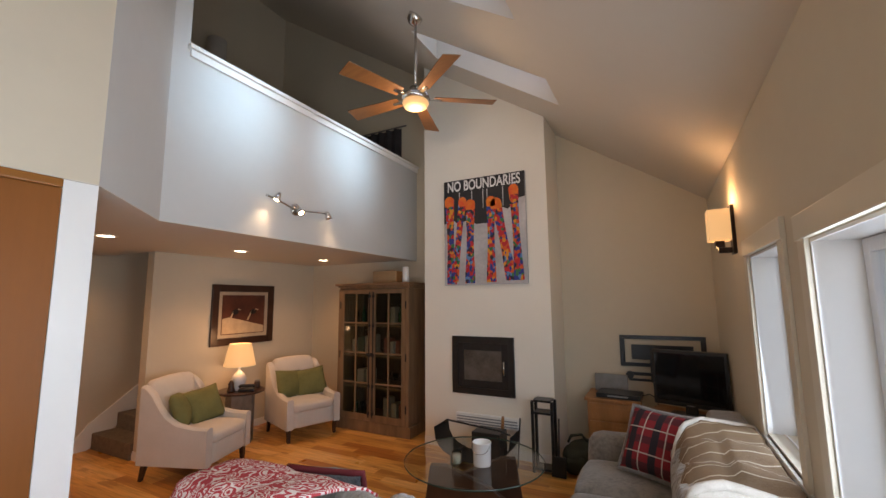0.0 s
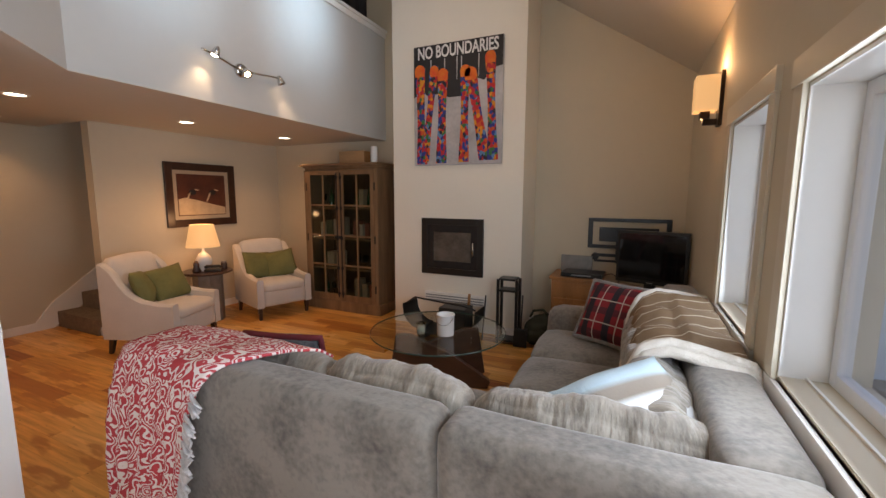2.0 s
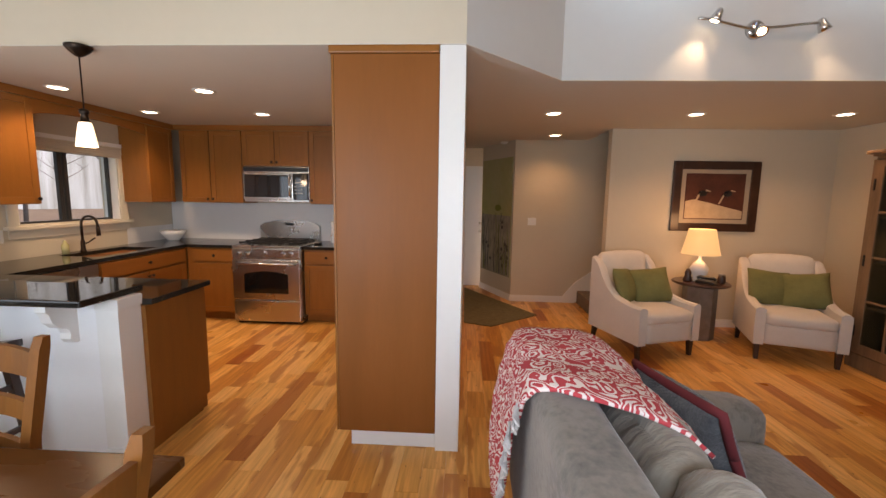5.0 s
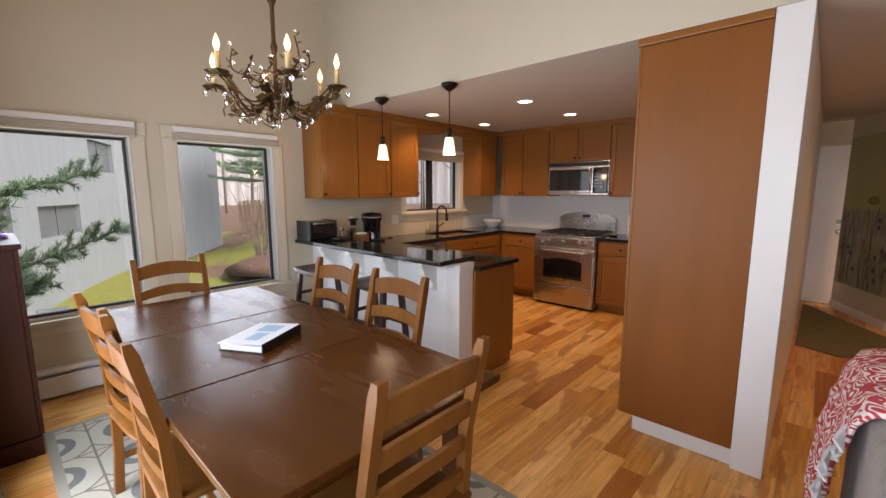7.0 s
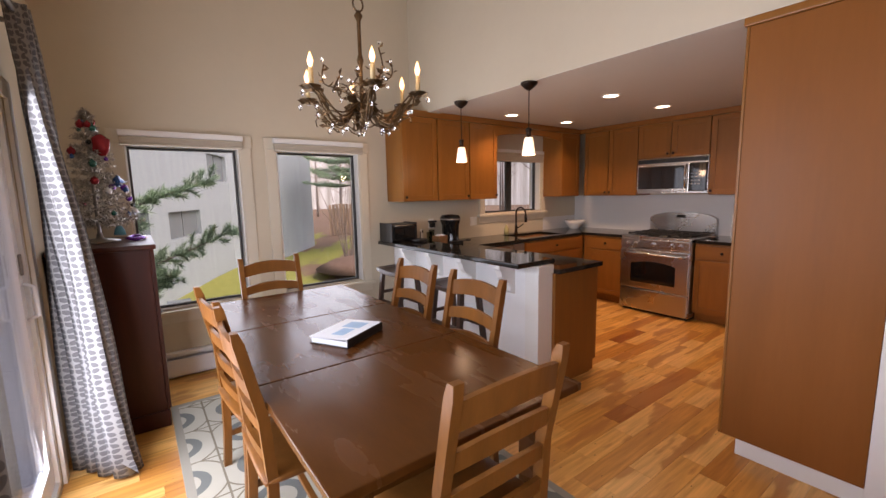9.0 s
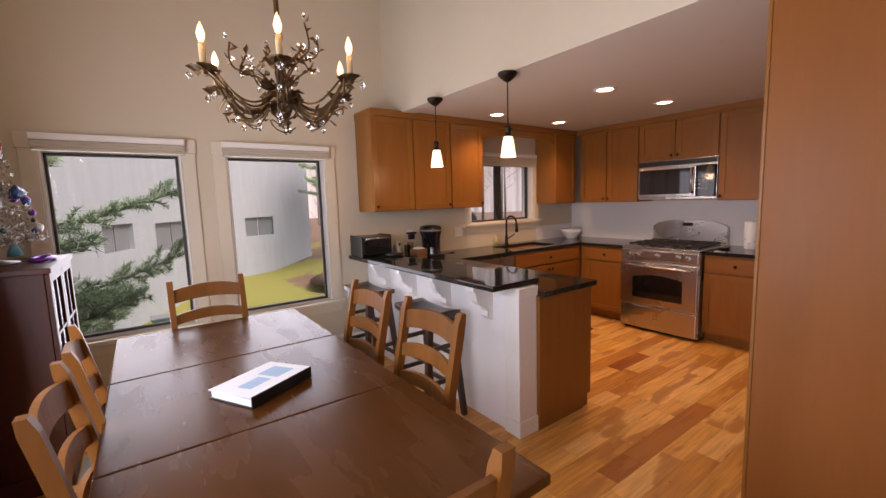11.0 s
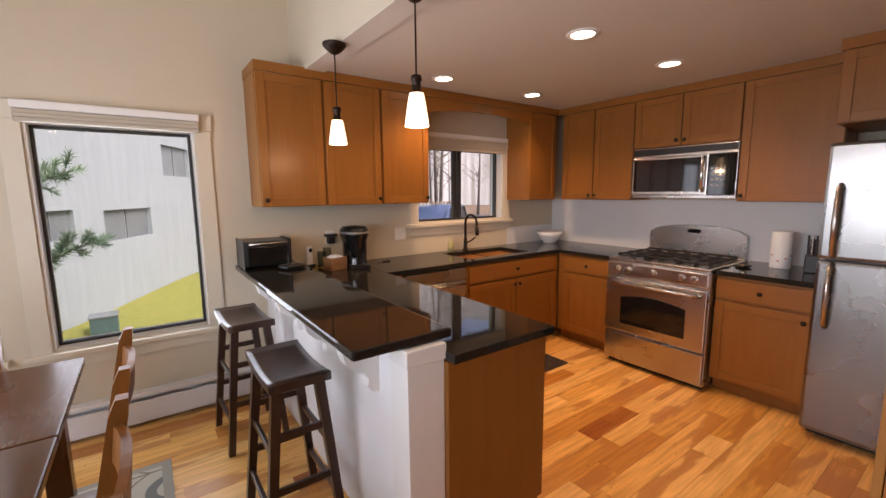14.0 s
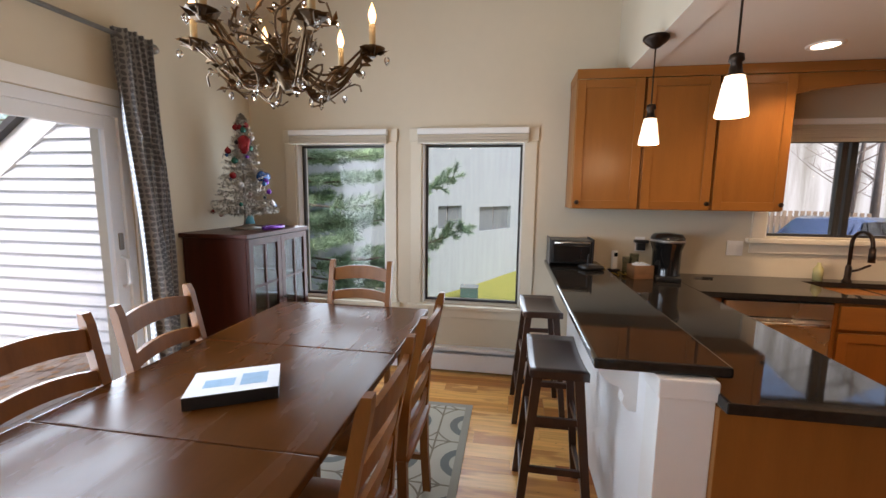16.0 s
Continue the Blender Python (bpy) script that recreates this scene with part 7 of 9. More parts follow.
# rug under the table
RX0, RX1, RY0, RY1 = -1.42, 0.09, -2.02, 0.48
w = Weave("cream_rug_weave")
cx_, cy_ = cell(w, w.x, 0.38, 0.25), cell(w, w.y, 0.38, 0.10)
rad = w.op("SQRT", w.op("ADD", w.op("MULTIPLY", cx_, cx_), w.op("MULTIPLY", cy_, cy_)))
ring = w.op("LESS_THAN", w.op("ABSOLUTE", w.op("SUBTRACT", rad, 0.27)), 0.065)
line = w.op("MAXIMUM", w.op("GREATER_THAN", w.op("ABSOLUTE", cx_), 0.485), w.op("GREATER_THAN", w.op("ABSOLUTE", cy_), 0.485))
arc = w.op("LESS_THAN", w.op("ABSOLUTE", w.op("SUBTRACT", rad, 0.56)), 0.014)
col = w.mix(w.op("MULTIPLY", w.noise(9), 0.5), (0.42, 0.39, 0.31), (0.50, 0.47, 0.39))
col = w.mix(w.op("MAXIMUM", line, arc), col, (0.20, 0.17, 0.12))
col = w.mix(ring, col, (0.155, 0.165, 0.15))
ex_ = w.op("GREATER_THAN", w.op("ABSOLUTE", w.op("SUBTRACT", w.x, (RX0 + RX1) / 2)), (RX1 - RX0) / 2 - 0.045)
ey_ = w.op("GREATER_THAN", w.op("ABSOLUTE", w.op("SUBTRACT", w.y, (RY0 + RY1) / 2)), (RY1 - RY0) / 2 - 0.045)
col = w.mix(w.op("MAXIMUM", ex_, ey_), col, (0.30, 0.275, 0.22))
M["rug"] = w.done(col)
rg = thing("area_rug", "cream area rug with grey ring pattern under the table", "rug")
part("mat_body", box(bmesh.new(), RX0, RX1, RY0, RY1, 0.0005, 0.008, 0.003), M["rug"], rg)

# ---------------------------------------------------------------- sliding door, rod and curtains
u0, u1, z0, z1 = SL
d = thing("door_sliding", "white sliding glass door to the deck", "door", None, "", "structure")
b = bmesh.new()
for q in ((u0 + 0.002, u0 + 0.05, z0, z1 - 0.002), (u1 - 0.05, u1 - 0.002, z0, z1 - 0.002), (u0 + 0.05, u1 - 0.05, z1 - 0.06, z1 - 0.002), (u0 + 0.05, u1 - 0.05, z0, z0 + 0.03)):
    box(b, XE + 0.002, XE + 0.14, *q, 0.003)
part("door_frame", b, M["vinyl"], d)
b = bmesh.new()
for q in ((u0 - 0.09, u0 - 0.002, 0.0, z1 + 0.09), (u1 + 0.002, u1 + 0.09, 0.0, z1 + 0.09), (u0 - 0.001, u1 + 0.001, z1 + 0.002, z1 + 0.09)):
    box(b, XE - 0.018, XE - 0.001, *q, 0.003)
part("door_trim", b, M["trim"], d)
um = (u0 + u1) / 2
for a, c, dx in ((u0 + 0.05, um + 0.04, 0.02), (um - 0.04, u1 - 0.05, 0.075)):
    b = bmesh.new()
    k = 0.075
    for q in ((a, a + k, z0 + 0.03, z1 - 0.06), (c - k, c, z0 + 0.03, z1 - 0.06), (a + k, c - k, z0 + 0.03, z0 + 0.15), (a + k, c - k, z1 - 0.06 - k, z1 - 0.06)):
        box(b, XE + dx, XE + dx + 0.04, *q, 0.004)
    lf = part("door_leaf", b, M["vinyl"], d)
    p = part("pane", box(bmesh.new(), XE + dx + 0.017, XE + dx + 0.023, a + k, c - k, z0 + 0.15, z1 - 0.06 - k), M["pane"], lf)
    p.visible_shadow = False
    if dx < 0.05:
        part("handle", tube(bmesh.new(), [(XE + dx, a + 0.035, 0.92), (XE + dx - 0.04, a + 0.035, 0.94), (XE + dx - 0.04, a + 0.035, 1.08), (XE + dx, a + 0.035, 1.10)], 0.010, 8), M["vinyl"], lf, "", True)
        part("lock", box(bmesh.new(), XE + dx - 0.012, XE + dx - 0.001, a + 0.022, a + 0.048, 1.14, 1.24, 0.004), M["pewter"], lf)

r = thing("curtain_rod", "pewter curtain rod with finial above the door", "curtain rod")
part("pole", tube(bmesh.new(), [(XE - 0.09, -1.53, 2.33), (XE - 0.09, 0.86, 2.33)], 0.013, 10), M["pewter"], r, "", True)
part("finial", lathe(bmesh.new(), [(0.012, 0), (0.025, 0.012), (0.03, 0.03), (0.02, 0.05), (0, 0.055)], 16, pose(XE - 0.09, -1.53, 2.33, 90, 0, 0)), M["pewter"], r, "", True)
for y in (-1.40, 0.80):
    part("bracket", box(bmesh.new(), XE - 0.095, XE - 0.001, y - 0.01, y + 0.01, 2.295, 2.315, 0.002), M["pewter"], r)

w = Weave("grey_lattice_curtain", 0.9, "UV")
p_ = 0.064
s1_ = w.op("ABSOLUTE", w.op("SINE", w.op("MULTIPLY", w.op("ADD", w.x, w.y), math.pi / p_)))
s2_ = w.op("ABSOLUTE", w.op("SINE", w.op("MULTIPLY", w.op("SUBTRACT", w.x, w.y), math.pi / p_)))
t1_ = w.op("ABSOLUTE", w.op("SINE", w.op("MULTIPLY", w.x, math.pi / p_)))
leaf_ = w.op("GREATER_THAN", w.op("MULTIPLY", w.op("MAXIMUM", s1_, s2_), w.op("SUBTRACT", 1.12, w.op("MULTIPLY", w.op("MINIMUM", s1_, s2_), 0.9))), 0.50)
col = w.mix(leaf_, (0.235, 0.23, 0.225), (0.10, 0.097, 0.10))
M["curtain"] = w.done(col)


def curtain(name, label, x, y0, y1, ztop, zbot, folds, flare, mat, lean=0.0, skew=0.0):
    rows = []
    nu, nv = folds * 8, 22
    for i in range(nu + 1):
        u = i / nu
        row = []
        for j in range(nv + 1):
            v = j / nv
            amp = 0.035 + 0.045 * v
            yy = (y0 + (y1 - y0) * u) * 1.0
            yc = (y0 + y1) / 2
            yy = yc + (yy - yc) * (1 + flare * v)
            row.append((x - amp * math.sin(u * folds * 2 * math.pi) - (lean + skew * (u - 0.5)) * v + 0.01 * math.sin(v * 9 + u * 7), yy + 0.012 * math.sin(u * folds * 4 * math.pi + v * 3), ztop + (zbot - ztop) * v))
        rows.append(row)
    t = cloth(name, label, rows, mat, 0.004, seed=1, wob=0.006, push=(0.004, 0, 0))
    t["category"] = "curtain"
    me = t.children[0].data
    uv = me.uv_layers.new(name="cloth")
    n, cnt = nv + 1, (nu + 1) * (nv + 1)
    for poly in me.polygons:
        for li in poly.loop_indices:
            k = me.loops[li].vertex_index % cnt
            uv.data[li].uv = ((k // n) / nu * folds * 0.26, (k % n) / nv * (ztop - zbot))
    return t


curtain("curtain", "grey lattice-patterned curtain drawn beside the sliding door", XE - 0.10, -1.53, -1.30, 2.37, 0.015, 4, 0.35, M["curtain"], 0.09, 0.26)
curtain("curtain", "grey lattice-patterned curtain hanging before the wall", XE - 0.155, 0.42, 0.72, 2.37, 0.015, 4, 0.2, M["curtain"], 0.0)

# ---------------------------------------------------------------- corner cabinet and silver tree
BX0, BX1, BY0, BY1, BT = 0.11, 0.585, -2.56, -1.76, 1.205
c = thing("corner_cabinet", "red mahogany cabinet with glazed door in the corner", "cabinet")
part("plinth", box(bmesh.new(), BX0 - 0.012, BX1, BY0, BY1 + 0.015, 0.0, 0.11, 0.006), M["mahog"], c)
part("side", box(bmesh.new(), BX0, BX1, BY1 - 0.025, BY1, 0.111, BT - 0.031, 0.003), M["mahog"], c)
part("side", box(bmesh.new(), BX0, BX1, BY0, BY0 + 0.025, 0.111, BT - 0.031, 0.003), M["mahog"], c)
part("back_panel", box(bmesh.new(), BX1 - 0.02, BX1, BY0 + 0.026, BY1 - 0.026, 0.111, BT - 0.031), M["mahog"], c)
part("top", box(bmesh.new(), BX0 - 0.035, BX1 + 0.003, BY0 - 0.01, BY1 + 0.035, BT - 0.03, BT, 0.007), M["mahog"], c)
for z in (0.112, 0.45, 0.80):
    part("shelf", box(bmesh.new(), BX0 + 0.03, BX1 - 0.021, BY0 + 0.026, BY1 - 0.026, z, z + 0.02), M["mahog"], c)
ym = (BY0 + BY1) / 2
for ya, yb in ((BY0 + 0.004, ym - 0.002), (ym + 0.002, BY1 - 0.004)):
    b = bmesh.new()
    k = 0.05
    for q in ((ya, ya + k, 0.115, BT - 0.035), (yb - k, yb, 0.115, BT - 0.035), (ya + k, yb - k, 0.115, 0.115 + k), (ya + k, yb - k, BT - 0.035 - k, BT - 0.035)):
        box(b, BX0 - 0.022, BX0 - 0.001, *q, 0.003)
    dd = part("door", b, M["mahog"], c)
    yc = (ya + yb) / 2
    part("muntin", box(bmesh.new(), BX0 - 0.020, BX0 - 0.004, yc - 0.009, yc + 0.009, 0.115 + k, BT - 0.035 - k, 0.002), M["mahog"], dd)
    for z in (0.52, 0.83):
        part("muntin", box(bmesh.new(), BX0 - 0.0195, BX0 - 0.0045, ya + k, yb - k, z - 0.008, z + 0.008, 0.002), M["mahog"], dd)
    part("glass", box(bmesh.new(), BX0 - 0.013, BX0 - 0.010, ya + k - 0.003, yb - k + 0.003, 0.115 + k - 0.003, BT - 0.032 - k), M["vitrine"], dd)
    part("knob", lathe(bmesh.new(), [(0.006, 0), (0.012, 0.012), (0, 0.02)], 10, pose(BX0 - 0.022, (yb - 0.02) if ya < ym - 0.2 else (ya + 0.02), 0.68, 0, -90, 0)), M["bronze"], dd)

rt_ = random.Random(21)
tx, ty, tz = 0.36, -2.14, BT + 0.001
ctree = thing("tinsel_tree", "small silver tinsel tree hung with ornaments", "decorated tree", pose(tx, ty, tz))
part("stand", lathe(bmesh.new(), [(0.11, 0), (0.11, 0.012), (0.02, 0.03), (0.015, 0.06)], 20), M["pewter"], ctree, "", True)
part("trunk", tube(bmesh.new(), [(0, 0, 0.03), (0, 0, 0.86)], 0.012, 8, None, 0.4), M["pewter"], ctree)
M["tinsel"] = material("silver_tinsel", (0.44, 0.40, 0.34), 0.35, 0.55, vary=0.4, scale=40, object_random=0.2)
tv_, tf_ = [], []
for k in range(280):
    h_ = rt_.random() ** 1.3
    z = 0.10 + 0.76 * h_
    R = 0.22 * (1 - h_) ** 0.85 + 0.02
    a = rt_.random() * 6.283
    ln = R * rt_.uniform(0.75, 1.1)
    base, tip = Vector((0, 0, z)), Vector((ln * math.cos(a), ln * math.sin(a), z + ln * 0.22 - 0.03))
    for q in range(26):
        f = 0.15 + 0.85 * q / 25
        p = base.lerp(tip, f)
        dv = Vector((rt_.gauss(0, 1), rt_.gauss(0, 1), rt_.gauss(0, 1))).normalized() * 0.028
        sv = Vector((rt_.gauss(0, 1), rt_.gauss(0, 1), rt_.gauss(0, 1))).normalized() * 0.0048
        n0 = len(tv_)
        tv_ += [tuple(p - sv), tuple(p + sv), tuple(p + dv)]
        tf_.append((n0, n0 + 1, n0 + 2))
me = bpy.data.meshes.new("tinsel")
me.from_pydata(tv_, [], tf_)
me.materials.append(M["tinsel"])
o = tagged(new("tinsel", me), "silver tinsel needles", "", "", "stuff")
o.parent = ctree
orn = [material("ornament_" + n_, c_, 0.2, 0.4) for n_, c_ in (("red", (0.26, 0.012, 0.02)), ("silver", (0.6, 0.6, 0.6)), ("blue", (0.03, 0.09, 0.25)), ("green", (0.02, 0.12, 0.09)), ("black", (0.02, 0.02, 0.02)), ("purple", (0.16, 0.03, 0.30)))]
for k in range(34):
    h_ = rt_.random()
    z = 0.10 + 0.70 * h_
    R = 0.21 * (1 - h_) ** 0.85 + 0.02
    a = rt_.random() * 6.283
    rr = rt_.uniform(0.013, 0.026)
    prof = [(0, -rr), (rr * 0.7, -rr * 0.7), (rr, 0), (rr * 0.7, rr * 0.7), (rr * 0.2, rr), (rr * 0.2, rr * 1.25), (0, rr * 1.3)]
    part("ornament", lathe(bmesh.new(), prof, 10, pose(R * math.cos(a), R * math.sin(a), z)), rt_.choice(orn), ctree, "", True)
# two larger hung decorations
part("bow", soft(bmesh.new(), (-0.07, 0.08, 0.62), (0.07, 0.05, 0.12), 0.03, 6, 0.01, 0.012, 2, None, 20), orn[0], ctree, "dark red fabric bow", True)
part("bird_ornament", soft(bmesh.new(), (-0.13, -0.05, 0.40), (0.05, 0.13, 0.06), 0.025, 6, 0.01, 0.012, 3, None, 20), orn[2], ctree, "dark blue bird ornament", True)
part("bell_ornament", lathe(bmesh.new(), [(0.034, 0), (0.026, 0.035), (0.014, 0.06), (0, 0.068)], 14, pose(-0.11, 0.11, 0.05)), material("teal_cloth", (0.06, 0.22, 0.28), 0.8), ctree, "teal bell ornament", True)
o = thing("purple_ribbon", "shiny purple ribbon coil on the cabinet top", "ribbon", pose(0.17, -2.20, BT + 0.001))
part("coil", tube(bmesh.new(), [(0.05 * math.cos(a), 0.11 * math.sin(a), 0.014 + 0.003 * math.sin(3 * a)) for a in [k * 0.3 for k in range(22)]], 0.013, 8), orn[5], o, "", True)

# ---------------------------------------------------------------- baseboard heater
h = thing("baseboard_heater", "white metal baseboard heater below the windows", "heater")
part("cover", box(bmesh.new(), -2.10, 0.08, -2.54, -2.532, 0.03, 0.17, 0.003), M["vinyl"], h)
part("hood", box(bmesh.new(), -2.10, 0.08, YS + 0.001, -2.536, 0.195, 0.225, 0.004), M["vinyl"], h)
part("back_plate", box(bmesh.new(), -2.10, 0.08, YS + 0.001, YS + 0.008, 0.0, 0.194), M["vinyl"], h)
part("fin_tube", tube(bmesh.new(), [(-2.08, -2.568, 0.10), (0.06, -2.568, 0.10)], 0.022, 10), M["pewter"], h)
for x in (-2.10, 0.08):
    part("end_cap", box(bmesh.new(), x - 0.012, x + 0.012, YS + 0.001, -2.531, 0.0, 0.228, 0.003), M["vinyl"], h)

# ---------------------------------------------------------------- chandelier
CHX, CHY_, CHZ = CHAND
cd = thing("chandelier", "bronze vine chandelier with crystal drops and candle bulbs", "chandelier", pose(CHX, CHY_, 0))
M["vine"] = material("antique_bronze_vine", (0.105, 0.060, 0.026), 0.42, 0.7, vary=0.4, scale=30, object_random=0.2)
M["crystal"] = glass("crystal_drop", (0.95, 0.93, 0.9), 0.02, thin=False)
M["candle"] = material("ivory_candle_sleeve", (0.55, 0.40, 0.20), 0.6, vary=0.1)
rc = random.Random(8)
b = lathe(bmesh.new(), [(0, CHZ), (0.012, CHZ + 0.005), (0.03, CHZ + 0.03), (0.045, CHZ + 0.06), (0.035, CHZ + 0.09), (0.012, CHZ + 0.12), (0.010, CHZ + 0.30), (0.018, CHZ + 0.33), (0.010, CHZ + 0.36), (0.010, CHZ + 0.52), (0.022, CHZ + 0.545), (0.008, CHZ + 0.57)], 16)
part("stem", b, M["vine"], cd, "", True)
part("loop", tube(bmesh.new(), [(0.028 * math.cos(a), 0, CHZ + 0.60 + 0.034 * math.sin(a)) for a in [k * math.pi / 8 for k in range(17)]], 0.005, 6), M["vine"], cd, "", True)
zc, top_ = CHZ + 0.63, roof_z(CHX)
k = 0
ch_b = bmesh.new()
while zc < top_ - 0.06:
    tube(ch_b, [((0.013 * math.cos(a) if k % 2 else 0), (0 if k % 2 else 0.013 * math.cos(a)), zc + 0.024 + 0.030 * math.sin(a)) for a in [q * math.pi / 4 for q in range(9)]], 0.003, 5)
    zc += 0.05
    k += 1
part("chain", ch_b, M["vine"], cd)
part("canopy", lathe(bmesh.new(), [(0.0, 0.02), (0.06, 0.02), (0.062, 0.0), (0.04, -0.03), (0.008, -0.04)], 20, pose(0, 0, top_ - 0.02, 0, math.degrees(math.atan(ROOF_K)), 0)), M["vine"], cd, "", True)


def leaf(bm, p, d, s, rng):
    d = d.normalized()
    n = d.cross(Vector((rng.gauss(0, 1), rng.gauss(0, 1), rng.gauss(0, 1)))).normalized()
    up = d.cross(n) * 0.15 * s
    v = [bm.verts.new(p), bm.verts.new(p + d * s * 0.5 + n * s * 0.28 + up), bm.verts.new(p + d * s), bm.verts.new(p + d * s * 0.5 - n * s * 0.28 + up)]
    bm.faces.new(v)


def arm_points(a, r, z0_, z1_, dip):
    pts = []
    for k in range(17):
        f = k / 16
        rr = 0.03 + (r - 0.03) * f
        z = z0_ + (z1_ - z0_) * f ** 2.2 - dip * math.sin(math.pi * min(1, f * 1.15)) * (1 if f < 0.9 else 0.6)
        pts.append(Vector((rr * math.cos(a), rr * math.sin(a), z)))
    return pts


def drop(pos, parent, s=0.011):
    part("crystal_drop", lathe(bmesh.new(), [(0, -s * 1.6), (s * 0.8, -s * 0.6), (s, 0), (s * 0.5, s * 0.8), (0, s)], 6, Matrix.Translation(pos)), M["crystal"], parent)


for i in range(6):
    a = radians(60 * i + 14)
    R = 0.30
    pts = arm_points(a, R, CHZ + 0.11, CHZ + 0.135, 0.105)
    ab = tube(bmesh.new(), pts, 0.007, 6)
    for lift, swing in ((0.028, 0.10), (-0.020, -0.09), (0.050, -0.05)):
        tube(ab, [Vector((p.x - swing * p.y * math.sin(math.pi * k / 16), p.y + swing * p.x * math.sin(math.pi * k / 16), p.z + lift * math.sin(math.pi * k / 16))) for k, p in enumerate(pts)], 0.0045, 5)
    side = [p + Vector((0.02 * math.sin(k * 0.9), 0.02 * math.cos(k * 0.9), 0.018 * math.sin(k * 1.3))) for k, p in enumerate(pts)]
    tube(ab, side, 0.0045, 5)
    for k in range(3, 15, 1):
        leaf(ab, side[k], Vector((math.cos(a + rc.gauss(0, 1)), math.sin(a + rc.gauss(0, 1)), rc.uniform(-0.6, 0.8))), rc.uniform(0.03, 0.05), rc)
    curl = [pts[10] + Vector((0.06 * math.cos(a + q), 0.06 * math.sin(a + q), -0.03 + 0.035 * math.sin(q * 1.5))) for q in [k * 0.5 for k in range(9)]]
    tube(ab, curl, 0.0035, 5)
    arm = part("arm", ab, M["vine"], cd)
    tip = pts[-1]
    cb = lathe(bmesh.new(), [(0.010, -0.012), (0.018, 0.0), (0.042, 0.012), (0.046, 0.018), (0.014, 0.008), (0, 0.006)], 10, Matrix.Translation(tip))
    for k in range(6):
        leaf(cb, tip + Vector((0, 0, 0.004)), Vector((math.cos(k * 1.05), math.sin(k * 1.05), 0.1)), 0.06, rc)
    part("candle_cup", cb, M["vine"], arm)
    part("candle_sleeve", lathe(bmesh.new(), [(0.0115, 0.008), (0.0115, 0.095), (0.005, 0.10)], 12, Matrix.Translation(tip)), M["candle"], arm, "", True)
    part("candle_bulb", lathe(bmesh.new(), [(0.006, 0.10), (0.013, 0.118), (0.014, 0.130), (0.008, 0.152), (0.0, 0.172)], 12, Matrix.Translation(tip)), M["flame"], arm, "glowing flame-tip bulb", True)
    lamp("candle_light", "POINT", pose(CHX + tip.x, CHY_ + tip.y, tip.z + 0.15), 0.5, WARM, 0.03)
    for q in (5, 9, 13):
        drop(pts[q] + Vector((rc.uniform(-.02, .02), rc.uniform(-.02, .02), -0.04)), arm)
    drop(tip + Vector((0.05 * math.cos(a), 0.05 * math.sin(a), -0.02)), arm, 0.012)
for i in range(9):
    a = radians(40 * i + 5)
    R, zt = rc.uniform(0.11, 0.20), CHZ + rc.uniform(0.22, 0.50)
    pts = [Vector((R * math.sin(f * math.pi * 0.62) * math.cos(a + f), R * math.sin(f * math.pi * 0.62) * math.sin(a + f), CHZ + 0.10 + (zt - CHZ - 0.10) * f + 0.03 * math.sin(f * 6))) for f in [k / 12 for k in range(13)]]
    sb = tube(bmesh.new(), pts, 0.004, 5)
    for k in range(2, 13):
        leaf(sb, pts[k], Vector((rc.gauss(0, 1), rc.gauss(0, 1), rc.uniform(-0.2, 0.8))), rc.uniform(0.028, 0.045), rc)
    sp_ = part("spray", sb, M["vine"], cd)
    sp_["kind"] = "stuff"
    for q in (6, 9, 12):
        drop(pts[q] + Vector((rc.uniform(-.03, .03), rc.uniform(-.03, .03), rc.uniform(-0.02, 0.03))), sp_, 0.009)
bb = bmesh.new()
for k in range(46):
    a = rc.random() * 6.283
    p = Vector((0.03 * math.cos(a), 0.03 * math.sin(a), CHZ + rc.uniform(0.03, 0.12)))
    leaf(bb, p, Vector((math.cos(a), math.sin(a), rc.uniform(-0.9, 0.4))), rc.uniform(0.045, 0.075), rc)
part("leaf_whorl", bb, M["vine"], cd)["kind"] = "stuff"

# ---------------------------------------------------------------- on the counters
o = thing("toaster_oven", "black toaster oven with bright handle on the bar", "toaster oven", pose(-2.08, -2.44, ZB + 0.001, 0, 0, 180))
part("body", box(bmesh.new(), -0.145, 0.145, -0.13, 0.12, 0.015, 0.185, 0.012), M["black"], o)
part("door", box(bmesh.new(), -0.125, 0.125, -0.142, -0.131, 0.03, 0.15, 0.004), M["bglass"], o)
part("handle", tube(bmesh.new(), [(-0.12, -0.145, 0.165), (-0.12, -0.165, 0.17), (0.12, -0.165, 0.17), (0.12, -0.145, 0.165)], 0.008, 8), M["chrome"], o, "", True)
for s in (-1, 1):
    part("side_trim", box(bmesh.new(), s * 0.150 - 0.004, s * 0.150 + 0.004, -0.135, 0.12, 0.0, 0.195, 0.003), M["black"], o)
o = thing("router", "flat black wireless router with short antenna", "router", pose(-2.20, -2.20, ZB + 0.001, 0, 0, 20))
part("body", soft(bmesh.new(), (0, 0, 0.016), (0.15, 0.11, 0.03), 0.014, 6, 0.003, 0), M["black"], o, "", True)
part("antenna", tube(bmesh.new(), [(0.05, 0.04, 0.03), (0.05, 0.045, 0.11)], 0.005, 6), M["black"], o)
part("mark", box(bmesh.new(), -0.03, 0.0, -0.02, 0.0, 0.0335, 0.0345), M["dim"], o)
M["yellowcable"] = material("yellow_network_cable", (0.40, 0.27, 0.04), 0.5)
o = thing("network_cable", "tangled yellow network cable on the counter", "cable", pose(0, 0, 0))
